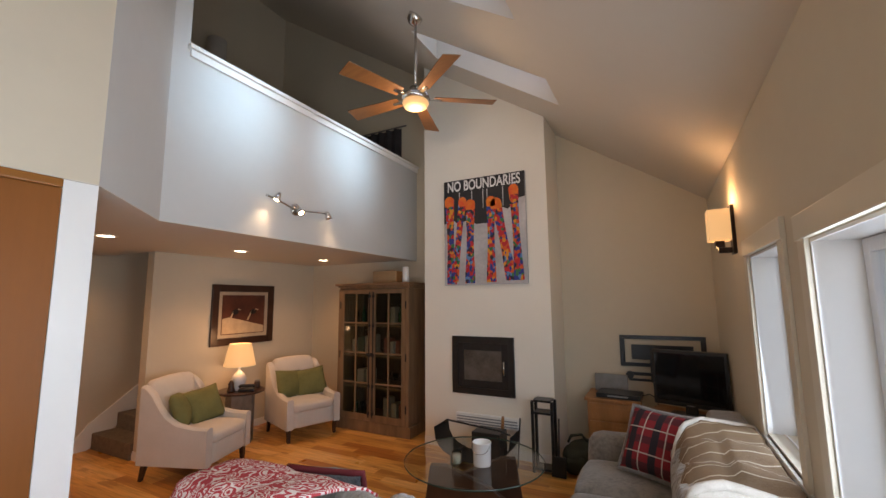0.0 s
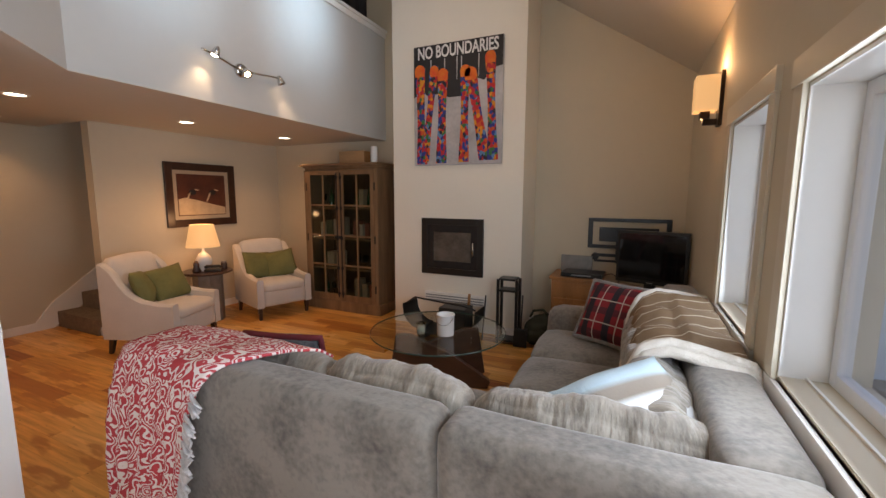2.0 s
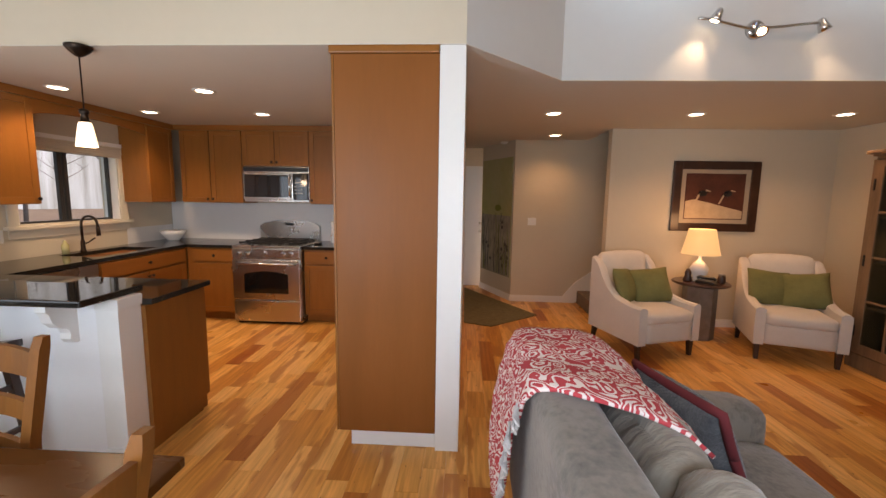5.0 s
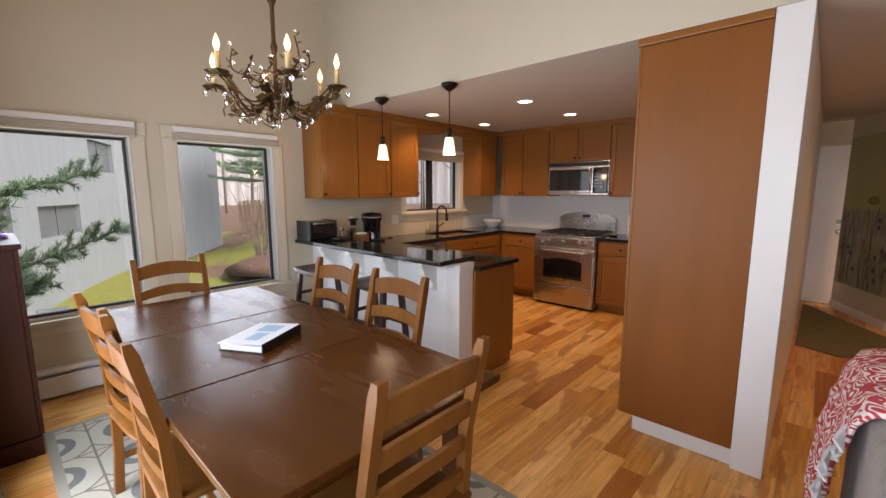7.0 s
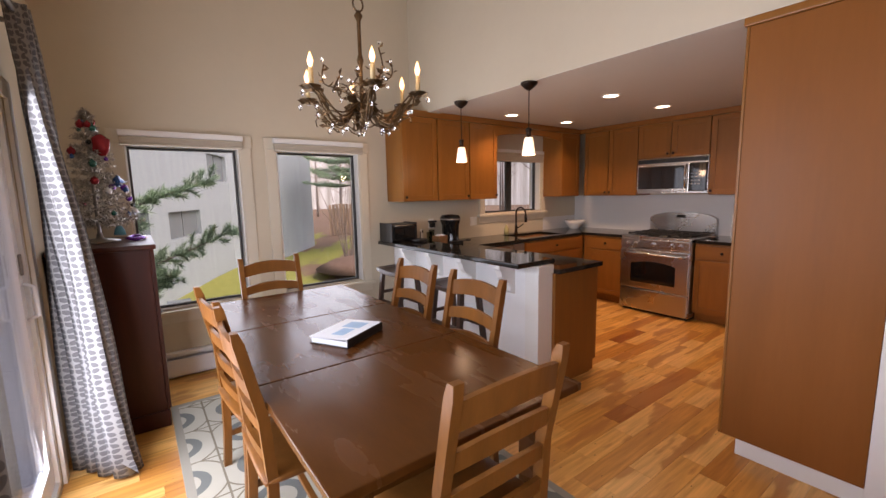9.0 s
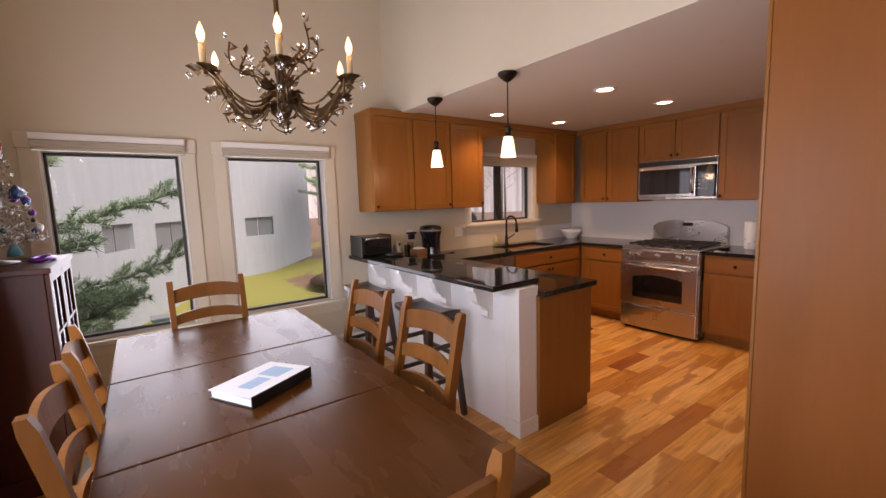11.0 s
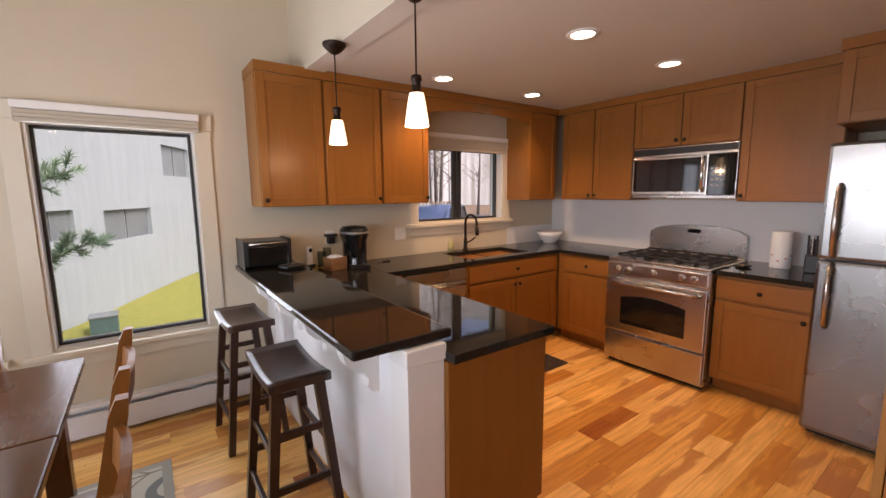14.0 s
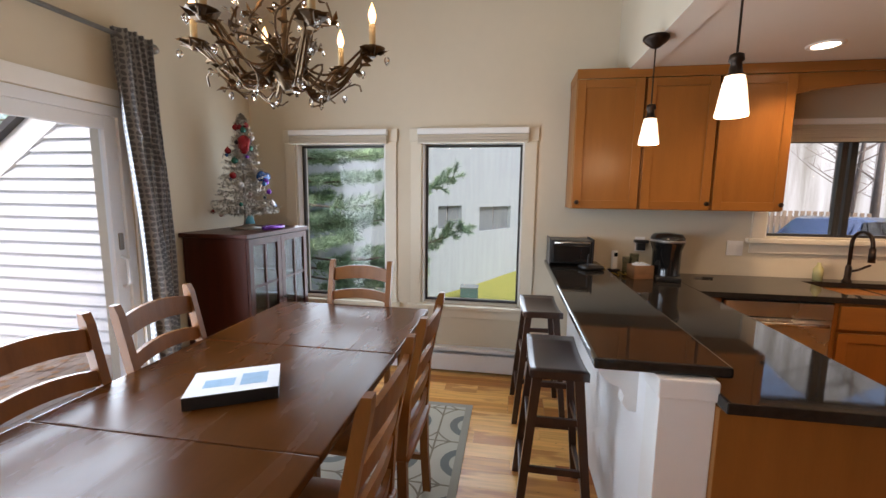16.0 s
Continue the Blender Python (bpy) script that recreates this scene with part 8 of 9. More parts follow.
part("cord", tube(bmesh.new(), [(-2.26 - 0.008 * k, -2.30 - 0.06 * math.sin(k * 0.9) - 0.004 * k, ZC + 0.075 + 0.012 * math.sin(k * 1.7) if k < 6 else ZC + 0.012 + 0.006 * abs(math.sin(k))) for k in range(30)], 0.004, 6), M["yellowcable"], o, "", True)
o = thing("cordless_phone", "white and grey cordless phone upright in its cradle", "telephone", pose(-2.42, -2.50, ZC + 0.001, 0, 0, 30))
part("cradle", box(bmesh.new(), -0.035, 0.035, -0.03, 0.03, 0, 0.03, 0.006), M["black"], o)
hs_ = part("handset", box(bmesh.new(), -0.023, 0.023, -0.012, 0.012, 0.031, 0.17, 0.007), M["white"], o)
part("screen", box(bmesh.new(), -0.016, 0.016, 0.0122, 0.0135, 0.125, 0.155), M["bglass"], hs_)
for k, (x, y, hgt) in enumerate(((-2.50, -2.46, 0.13), (-2.56, -2.50, 0.15))):
    o = thing("drinking_glass", "clear tall drinking glass on the counter", "glass", pose(x, y, ZC + 0.001), "glasses on the counter")
    part("tumbler", lathe(bmesh.new(), [(0, 0), (0.028, 0), (0.034, hgt), (0.032, hgt), (0.026, 0.006), (0, 0.006)], 18), M["vitrine"], o, "", True)
o = thing("black_plug", "black charger hanging from a wall outlet", "charger", pose(-2.62, YS + 0.002, 1.13))
part("outlet", box(bmesh.new(), -0.035, 0.035, 0, 0.006, -0.055, 0.055, 0.002), M["trim"], o)
part("plug", box(bmesh.new(), -0.03, 0.03, 0.007, 0.05, -0.045, 0.01, 0.006), M["black"], o)
part("head", box(bmesh.new(), -0.05, 0.05, 0.007, 0.06, 0.012, 0.035, 0.008), M["black"], o)
M["basket"] = material("brown_wooden_box", (0.22, 0.105, 0.045), 0.6, vary=0.3, scale=9, stretch=(1, 1, 4))
o = thing("tea_box", "small brown wooden box of packets on the counter", "box", pose(-2.56, -2.34, ZC + 0.001, 0, 0, 12))
for q in ((-0.07, 0.07, -0.055, -0.048), (-0.07, 0.07, 0.048, 0.055), (-0.07, -0.063, -0.048, 0.048), (0.063, 0.07, -0.048, 0.048)):
    part("side", box(bmesh.new(), *q, 0.004, 0.095, 0.002), M["basket"], o)
part("bottom", box(bmesh.new(), -0.07, 0.07, -0.055, 0.055, 0, 0.0035), M["basket"], o)
for k in range(5):
    part("packet", box(bmesh.new(), -0.05 + 0.02 * k, -0.038 + 0.02 * k, -0.04, 0.04, 0.006, 0.10 + 0.008 * (k % 2), 0.001), M["paper"], o)
o = thing("coffee_maker", "black single-cup coffee maker with grey band", "coffee maker", pose(-2.74, -2.38, ZC + 0.001, 0, 0, 170))
b = bmesh.new()
prof = [(0.10, 0.0), (0.10, 0.03), (0.095, 0.05), (0.098, 0.20), (0.115, 0.25), (0.115, 0.29), (0.095, 0.315), (0.0, 0.325)]
lathe(b, prof, 24, Matrix.Diagonal((0.95, 1.25, 1, 1)))
part("body", b, M["bglass"], o, "", True)
part("band", lathe(bmesh.new(), [(0.1165, 0.262), (0.1185, 0.266), (0.1185, 0.274), (0.1165, 0.278)], 24, Matrix.Diagonal((0.95, 1.25, 1, 1)), False), M["pewter"], o, "dull grey band", True)
part("drip_tray", box(bmesh.new(), -0.075, 0.075, -0.17, -0.09, 0.0, 0.03, 0.006), M["black"], o)
o = thing("key_set", "small dark key set lying on the counter", "keys", pose(-2.98, -2.42, ZC + 0.001))
part("ring", tube(bmesh.new(), [(0.02 * math.cos(a), 0.02 * math.sin(a), 0.004) for a in [k * 0.5 for k in range(14)]], 0.003, 5), M["pewter"], o)
part("key", box(bmesh.new(), -0.09, -0.02, -0.012, 0.012, 0, 0.010, 0.003), M["black"], o)
o = thing("soap_bottle", "pale yellow dish soap bottle behind the sink", "bottle", pose(-3.80, -2.53, ZC + 0.001))
part("body", lathe(bmesh.new(), [(0, 0), (0.028, 0), (0.03, 0.08), (0.012, 0.11), (0.012, 0.125), (0, 0.126)], 14), material("pale_yellow_soap", (0.50, 0.46, 0.22), 0.2), o, "", True)
o = thing("serving_bowl", "large white ceramic bowl in the counter corner", "bowl", pose(-5.10, -2.40, ZC + 0.001))
part("bowl", lathe(bmesh.new(), [(0, 0), (0.07, 0), (0.075, 0.012), (0.125, 0.07), (0.148, 0.125), (0.143, 0.127), (0.118, 0.072), (0.06, 0.016), (0, 0.014)], 32), M["white"], o, "", True)
o = thing("paper_towel_roll", "white paper towel roll with pink print", "paper towel", pose(-5.18, -0.33, ZC + 0.001))
part("roll", lathe(bmesh.new(), [(0.02, 0), (0.062, 0.0), (0.064, 0.004), (0.064, 0.262), (0.06, 0.266), (0.02, 0.266)], 28), M["paper"], o, "", True)
pk = material("pink_print", (0.62, 0.32, 0.26), 0.8)
for k in range(9):
    a = k * 0.7
    part("print", box(bmesh.new(), 0.0637, 0.0647, -0.008, 0.008, 0.05 + 0.02 * (k % 3), 0.062 + 0.02 * (k % 3), 0, pose(0, 0, 0, 0, 0, math.degrees(a))), pk, o)
o = thing("knife_block", "black knife block with steel handles", "knife block", pose(-5.14, -0.13, ZC + 0.001))
part("block", box(bmesh.new(), -0.06, 0.06, -0.045, 0.045, 0, 0.12, 0.008), M["black"], o)
for i in range(3):
    for j in range(4):
        x, y = -0.04 + 0.04 * i, -0.033 + 0.022 * j
        part("knife_handle", tube(bmesh.new(), [(x, y, 0.121), (x + 0.012 * (i - 1), y, 0.20 + 0.03 * i)], 0.007, 6), M["steel"] if (i + j) % 2 else M["black"], o)
o = thing("spoon_rest", "small dark spoon rest with spoon beside the stove", "spoon rest", pose(-5.0, -0.50, ZC + 0.001))
part("dish", lathe(bmesh.new(), [(0, 0.0), (0.04, 0.002), (0.055, 0.014), (0.05, 0.016), (0, 0.006)], 18), M["bronze"], o, "", True)
part("spoon", tube(bmesh.new(), [(-0.05, 0, 0.016), (0.10, 0.02, 0.022)], 0.006, 6), M["pine"], o)
o = thing("kitchen_mat", "dark kitchen mat before the sink", "mat", pose(0, 0, 0))
part("mat_body", box(bmesh.new(), -4.30, -3.45, -1.93, -1.50, 0.0005, 0.010, 0.004), material("dark_brown_mat", (0.035, 0.022, 0.018), 0.95, vary=0.3, scale=20), o)

# ---------------------------------------------------------------- hallway, stairs, loft
st_ = thing("staircase", "taupe carpeted stairs rising behind the wall", "stairs", None, "", "structure")
for i in range(9):
    part("step", box(bmesh.new(), -6.098, XW - 0.132, 2.94 + i * 0.255, 2.94 + (i + 1) * 0.255 + 0.02, 0.0 if i == 0 else i * 0.185 - 0.02, (i + 1) * 0.185, 0.012), M["carpet"], st_)
b = bmesh.new()
prof = [(2.74, 0.0), (2.90, 0.0), (5.2, 1.67), (5.2, 1.90), (5.08, 1.90), (2.90, 0.30), (2.74, 0.10)]
lo = [b.verts.new((-6.099, y, z)) for y, z in prof]
hi = [b.verts.new((-6.078, y, z)) for y, z in prof]
b.faces.new(lo), b.faces.new(hi[::-1])
for i in range(len(prof)):
    j = (i + 1) % len(prof)
    b.faces.new((lo[i], lo[j], hi[j], hi[i]))
part("stringer", b, M["trim"], st_, "white painted skirt board")

dr = thing("door_1", "white panelled front door at the hall's end", "door", None, "", "structure")
b = box(bmesh.new(), -7.148, -7.11, 1.279, 1.60, 0.005, 2.03, 0.003)
part("door_leaf", b, M["trim"], dr)
for z in (0.95, 1.08):
    part("door_handle", lathe(bmesh.new(), [(0.025, 0), (0.025, 0.01), (0.012, 0.03), (0.022, 0.045), (0, 0.06)], 14, pose(-7.109, 1.54, z, 0, 90, 0)), M["chrome"], dr, "", True)
ang = math.degrees(math.atan2(1.56 - 1.98, -7.0 + 6.10))
am = Matrix.Translation((-6.10, 1.98, 0)) @ Matrix.Rotation(radians(ang), 4, "Z")
L_ = math.hypot(0.90, 0.42)
mp_ = thing("wall_panel_art", "tall pale green panel painted with meadow grasses", "wall art", am)
M["meadow"] = material("pale_green_panel", (0.36, 0.35, 0.13), 0.8, second=(0.46, 0.42, 0.24), scale=1.2)
part("panel", box(bmesh.new(), 0.04, L_ - 0.04, 0.002, 0.014, 0.34, 2.10, 0.002), M["meadow"], mp_)
M["lowmeadow"] = material("grey_meadow_wash", (0.40, 0.37, 0.28), 0.8, second=(0.18, 0.165, 0.14), scale=6, stretch=(3, 3, 0.8))
part("wash", box(bmesh.new(), 0.045, L_ - 0.045, 0.0142, 0.0155, 0.345, 1.25), M["lowmeadow"], mp_)
rm = random.Random(4)
M["stalk"] = material("dark_grass_ink", (0.09, 0.08, 0.07), 0.8)
M["stalkg"] = material("olive_grass_ink", (0.20, 0.22, 0.04), 0.8)
for k in range(26):
    x, hgt = rm.uniform(0.08, L_ - 0.08), rm.uniform(0.25, 0.95)
    part("stalk", tube(bmesh.new(), [(x, 0.017, 0.36), (x + rm.uniform(-.05, .05), 0.017, 0.36 + hgt * 0.6), (x + rm.uniform(-.09, .09), 0.017, 0.36 + hgt)], 0.004, 4), M["stalk"] if k % 3 else M["stalkg"], mp_)
for k in range(14):
    x, z = rm.uniform(0.08, L_ - 0.1), rm.uniform(0.45, 1.15)
    part("flower_head", lathe(bmesh.new(), [(0, 0), (0.03, 0), (0.026, 0.002), (0, 0.002)], 9, pose(x, 0.0165, z, -90, 0, 0)), M["stalk"], mp_)
part("flower_head", lathe(bmesh.new(), [(0, 0), (0.10, 0), (0.09, 0.002), (0, 0.002)], 12, pose(0.42, 0.0165, 1.36, -90, 0, 0) @ Matrix.Diagonal((1, 0.5, 1, 1))), M["stalkg"], mp_)
o = thing("light_switch", "white double light switch plate on the hall wall", "light switch", pose(-6.099, 2.25, 1.18))
part("plate", box(bmesh.new(), 0, 0.006, -0.06, 0.06, -0.055, 0.055, 0.002), M["trim"], o)
for y in (-0.025, 0.025):
    part("toggle", box(bmesh.new(), 0.0065, 0.012, y - 0.012, y + 0.012, -0.03, 0.03, 0.002), M["trim"], o)
o = thing("door_mat", "olive woven mat on the hall floor", "mat")
part("mat_body", prism(bmesh.new(), [(-6.9, 1.30), (-4.95, 1.30), (-4.82, 1.62), (-5.36, 2.25), (-6.0, 1.85)], 0.0005, 0.010), M["mat"], o)
o = thing("smoke_detector", "round white detector on the low ceiling", "smoke detector", pose(-6.35, 1.85, LOW))
part("cover", lathe(bmesh.new(), [(0.065, 0), (0.06, -0.02), (0.03, -0.03), (0, -0.03)], 20), M["trim"], o, "", True)

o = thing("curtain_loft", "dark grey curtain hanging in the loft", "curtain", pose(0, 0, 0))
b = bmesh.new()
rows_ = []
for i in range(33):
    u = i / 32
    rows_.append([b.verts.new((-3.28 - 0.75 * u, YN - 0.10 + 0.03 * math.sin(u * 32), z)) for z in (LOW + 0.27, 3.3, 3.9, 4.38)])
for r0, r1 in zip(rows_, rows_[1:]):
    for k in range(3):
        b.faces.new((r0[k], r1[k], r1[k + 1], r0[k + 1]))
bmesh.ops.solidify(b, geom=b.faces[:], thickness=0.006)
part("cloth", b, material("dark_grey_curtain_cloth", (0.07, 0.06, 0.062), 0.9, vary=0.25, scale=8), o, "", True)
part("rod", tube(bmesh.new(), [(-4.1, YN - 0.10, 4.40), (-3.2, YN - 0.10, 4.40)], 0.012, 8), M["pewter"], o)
o = thing("loft_wall_lamp", "unlit wall lamp with white shade and dark bracket", "wall lamp", pose(-6.049, 4.05, 5.55))
part("shade", lathe(bmesh.new(), [(0.14, -0.16), (0.14, 0.16), (0.135, 0.16), (0.135, -0.16)], 20, pose(0.16, 0, 0.15), False), M["linen"], o, "white drum shade", True)
part("bracket", box(bmesh.new(), 0, 0.05, -0.22, 0.22, -0.16, -0.10, 0.01), M["iron"], o)
part("arm", tube(bmesh.new(), [(0.05, 0, -0.12), (0.16, 0, -0.12), (0.16, 0, 0.0)], 0.015, 8), M["iron"], o)
o = thing("wall_outlet", "white outlet plate on the kitchen wall", "outlet", pose(-3.28, YS + 0.001, 1.12))
part("plate", box(bmesh.new(), -0.055, 0.055, 0, 0.006, -0.055, 0.055, 0.002), M["trim"], o)
for x in (-0.025, 0.025):
    part("socket", box(bmesh.new(), x - 0.014, x + 0.014, 0.0065, 0.009, -0.03, 0.03, 0.002), M["trim"], o)

# ---------------------------------------------------------------- outdoors


def ground_z(x, y):
    z = -1.5
    z += 0.75 * max(0.0, min(1.0, (-x - 5.0) / 4.0))
    z += 0.25 * max(0.0, min(1.0, (x - 1.0) / 3.0)) * (1 if y > -8 else 0)
    return z + 0.05 * math.sin(x * 0.7) * math.cos(y * 0.6)


w = Weave("lawn_with_leaves", 0.95)
n1 = w.noise(0.35)
n2 = w.noise(6.0)
col = w.mix(n2, (0.15, 0.185, 0.032), (0.29, 0.28, 0.065))
patch = w.op("GREATER_THAN", w.op("MULTIPLY_ADD", n2, 0.25, w.op("MULTIPLY_ADD", w.x, -0.055, n1)), 0.99)
col = w.mix(patch, col, w.mix(n2, (0.14, 0.085, 0.05), (0.22, 0.15, 0.10)))
M["lawn"] = w.done(col)
gx = [-400, -120, -60, -35] + [-26 + 1.0 * k for k in range(46)] + [25, 35, 60, 120, 400]
gy = [-400, -120, -60, -40] + [-30 + 1.0 * k for k in range(44)] + [20, 35, 60, 120, 400]
gv = [(x, y, ground_z(x, y)) for x in gx for y in gy]
ny = len(gy)
gf = [(i * ny + j, (i + 1) * ny + j, (i + 1) * ny + j + 1, i * ny + j + 1) for i in range(len(gx) - 1) for j in range(ny - 1)]
me = bpy.data.meshes.new("ground")
me.from_pydata(gv, [], gf)
me.materials.append(M["lawn"])
for p in me.polygons:
    p.use_smooth = True
tagged(new("ground", me), "lawn with fallen brown leaves round the house", "ground", "", "structure")

# outer side of this house: foundation and siding wings round the deck
M["siding"] = material("pale_blue_grey_siding", (0.62, 0.655, 0.685), 0.6, vary=0.04, scale=3, bump=0.05, bump_scale=60)
M["boards"] = material("grey_vertical_board_siding", (0.29, 0.345, 0.365), 0.75, vary=0.07, scale=2.0, stretch=(3, 3, 0.3), object_random=0.05)
M["roofing"] = material("grey_asphalt_shingle", (0.07, 0.07, 0.072), 0.9, vary=0.25, scale=12)
M["fascia"] = material("white_fascia_paint", (0.72, 0.74, 0.75), 0.5, vary=0.03)
b = box(bmesh.new(), -7.6, 0.86, -2.8, 5.7, -1.75, -0.305)
tagged(part("foundation", b, M["pewter"]), "grey foundation below the house", "foundation", "", "structure")


def lap_wing(name, y_face, facing, x0, x1, z0, top0, top1, label):
    """Lap-sided wing wall facing +y or -y, its top falling from top0 to top1."""
    t = thing(name, label, "building", None)
    b = bmesh.new()
    yb = y_face - facing * 0.16
    ya = y_face - facing * 0.012
    lo_, hi_ = sorted((ya, yb))
    punched(b, "y", lo_, hi_, x0, x1, z0, lambda x: top0 + (top1 - top0) * (x - x0) / (x1 - x0), [])
    part("wall", b, M["siding"], t)
    z = z0
    h_ = 0.125
    while z < top0:
        xe = x1
        if z + h_ > top1:
            xe = x0 + (x1 - x0) * (top0 - z - h_) / (top0 - top1)
        if xe > x0 + 0.1:
            bb = bmesh.new()
            ys = [y_face - facing * 0.011, y_face, y_face - facing * 0.010]
            v = [bb.verts.new(p) for p in ((x0, ys[0], z), (xe, ys[0], z), (xe, ys[1] + facing * 0.024, z), (x0, ys[1] + facing * 0.024, z), (x0, ys[0], z + h_), (xe, ys[0], z + h_), (xe, ys[2] + facing * 0.003, z + h_), (x0, ys[2] + facing * 0.003, z + h_))]
            for f in ((3, 2, 1, 0), (4, 5, 6, 7), (0, 1, 5, 4), (1, 2, 6, 5), (2, 3, 7, 6), (3, 0, 4, 7)):
                bb.faces.new([v[i] for i in f])
            part("lap_board", bb, M["siding"], t)
        z += h_
    dz = 0.26
    yy = sorted((y_face + facing * 0.03, y_face - facing * 0.16))
    bb = hexa(bmesh.new(), [(x0, yy[0], top0 - dz), (x1 + 0.2, yy[0], top1 - dz - 0.13), (x1 + 0.2, yy[1], top1 - dz - 0.13), (x0, yy[1], top0 - dz), (x0, yy[0], top0 + 0.03), (x1 + 0.2, yy[0], top1 - 0.10), (x1 + 0.2, yy[1], top1 - 0.10), (x0, yy[1], top0 + 0.03)])
    part("rake_board", bb, M["fascia"], t, "white rake board")
    yo = sorted((y_face + facing * 0.10, y_face - facing * 2.5))
    bb = hexa(bmesh.new(), [(x0, yo[0], top0 + 0.032), (x1 + 0.3, yo[0], top1 - 0.16), (x1 + 0.3, yo[1], top1 - 0.16), (x0, yo[1], top0 + 0.032), (x0, yo[0], top0 + 0.10), (x1 + 0.3, yo[0], top1 - 0.09), (x1 + 0.3, yo[1], top1 - 0.09), (x0, yo[1], top0 + 0.10)])
    part("roof", bb, M["roofing"], t, "grey shingle roof")
    return t


lap_wing("siding_wing", -2.66, 1, 0.88, 5.2, -0.40, 3.55, 0.60, "pale lap-sided wing with white rake board")
lap_wing("siding_wing", 5.62, -1, 0.88, 5.6, -0.40, 3.30, 2.0, "pale lap-sided wing beyond the living room windows")

dk = thing("deck", "wet wooden deck strewn with leaves outside the sliding door", "deck")
M["deck"] = material("grey_brown_deck_board", (0.26, 0.20, 0.16), 0.6, vary=0.2, scale=3, stretch=(4, 0.6, 1), object_random=0.12)
for i in range(32):
    part("deck_board", box(bmesh.new(), 0.88 + i * 0.142, 0.88 + i * 0.142 + 0.136, -2.60, 5.56, -0.17, -0.13, 0.003), M["deck"], dk)
part("joist_frame", box(bmesh.new(), 0.90, 5.38, -2.58, 5.54, -0.36, -0.175), M["leg"], dk)
for x in (1.2, 3.2, 5.2):
    for y in (-2.3, 1.5, 5.3):
        part("post", box(bmesh.new(), x - 0.05, x + 0.05, y - 0.05, y + 0.05, -1.8, -0.361), M["leg"], dk)
rl = random.Random(31)
lv, lf = [], []
for k in range(1500):
    x, y = rl.uniform(0.92, 5.3), rl.uniform(-2.55, 3.0)
    a, s = rl.random() * 6.28, rl.uniform(0.03, 0.06)
    n0 = len(lv)
    for q, rr in ((0, 1), (1.3, 0.6), (2.6, 0.9), (3.8, 0.7), (5.0, 0.8)):
        lv.append((x + s * rr * math.cos(a + q), y + s * rr * math.sin(a + q), -0.124 + 0.01 * rl.random()))
    lf.append(tuple(range(n0, n0 + 5)))
me = bpy.data.meshes.new("fallen_leaves")
me.from_pydata(lv, [], lf)
me.materials.append(material("fallen_leaf", (0.36, 0.22, 0.12), 0.8, second=(0.20, 0.10, 0.05), scale=5))
tagged(new("fallen_leaves", me), "brown fallen leaves scattered on the deck", "leaves", "", "stuff")

# neighbouring house: two wall planes of vertical boards
nb = thing("neighbour_house", "grey-blue neighbouring house with vertical board siding", "house")
P1, P2, P3 = Vector((2.77, -6.54)), Vector((-3.05, -17.7)), Vector((-7.1, -19.5))
GZ, TOPZ = -1.75, 6.2


def board_wall(a, c, windows):
    d_ = (c - a)
    L = d_.length
    m = Matrix.Translation((a.x, a.y, 0)) @ Matrix.Rotation(math.atan2(d_.y, d_.x), 4, "Z")
    b = bmesh.new()
    punched(b, "y", 0.0, 0.2, 0, L, GZ, TOPZ, [(u - w_ / 2, u + w_ / 2, z_, z_ + h_) for u, z_, w_, h_ in windows])
    bmesh.ops.transform(b, matrix=m, verts=b.verts)
    wl = part("wall", b, M["boards"], nb)
    n_ = int(L / 0.20)
    for k in range(n_):
        u = 0.06 + k * 0.20
        cut = [(z_ - 0.10, z_ + h_ + 0.10) for uu, z_, w_, h_ in windows if abs(u - uu) < w_ / 2 + 0.12]
        z, segs = GZ + 0.15, []
        for c0, c1 in sorted(cut):
            segs.append((z, c0))
            z = c1
        segs.append((z, TOPZ))
        bb = bmesh.new()
        for s0, s1 in segs:
            box(bb, u - 0.080, u + 0.080, 0.201, 0.236, s0, s1)
        bmesh.ops.transform(bb, matrix=m, verts=bb.verts)
        part("batten", bb, M["boards"], wl)
    for u, z_, w_, h_ in windows:
        bb = bmesh.new()
        k = 0.10
        for q in ((u - w_ / 2 - k, u - w_ / 2, z_ - k, z_ + h_ + k), (u + w_ / 2, u + w_ / 2 + k, z_ - k, z_ + h_ + k), (u - w_ / 2, u + w_ / 2, z_ - k, z_), (u - w_ / 2, u + w_ / 2, z_ + h_, z_ + h_ + k), (u - 0.03, u + 0.03, z_, z_ + h_)):
            box(bb, q[0], q[1], 0.15, 0.235, q[2], q[3])
        bmesh.ops.transform(bb, matrix=m, verts=bb.verts)
        wf = part("window", bb, M["nbframe"], nb, "two-pane sliding window")
        for s in (-1, 1):
            x0_, x1_ = (u - w_ / 2, u - 0.03) if s < 0 else (u + 0.03, u + w_ / 2)
            bb = box(bmesh.new(), x0_, x1_, 0.12, 0.14, z_, z_ + h_)
            bmesh.ops.transform(bb, matrix=m, verts=bb.verts)
            part("pane", bb, M["nbpane"], wf)
    return m


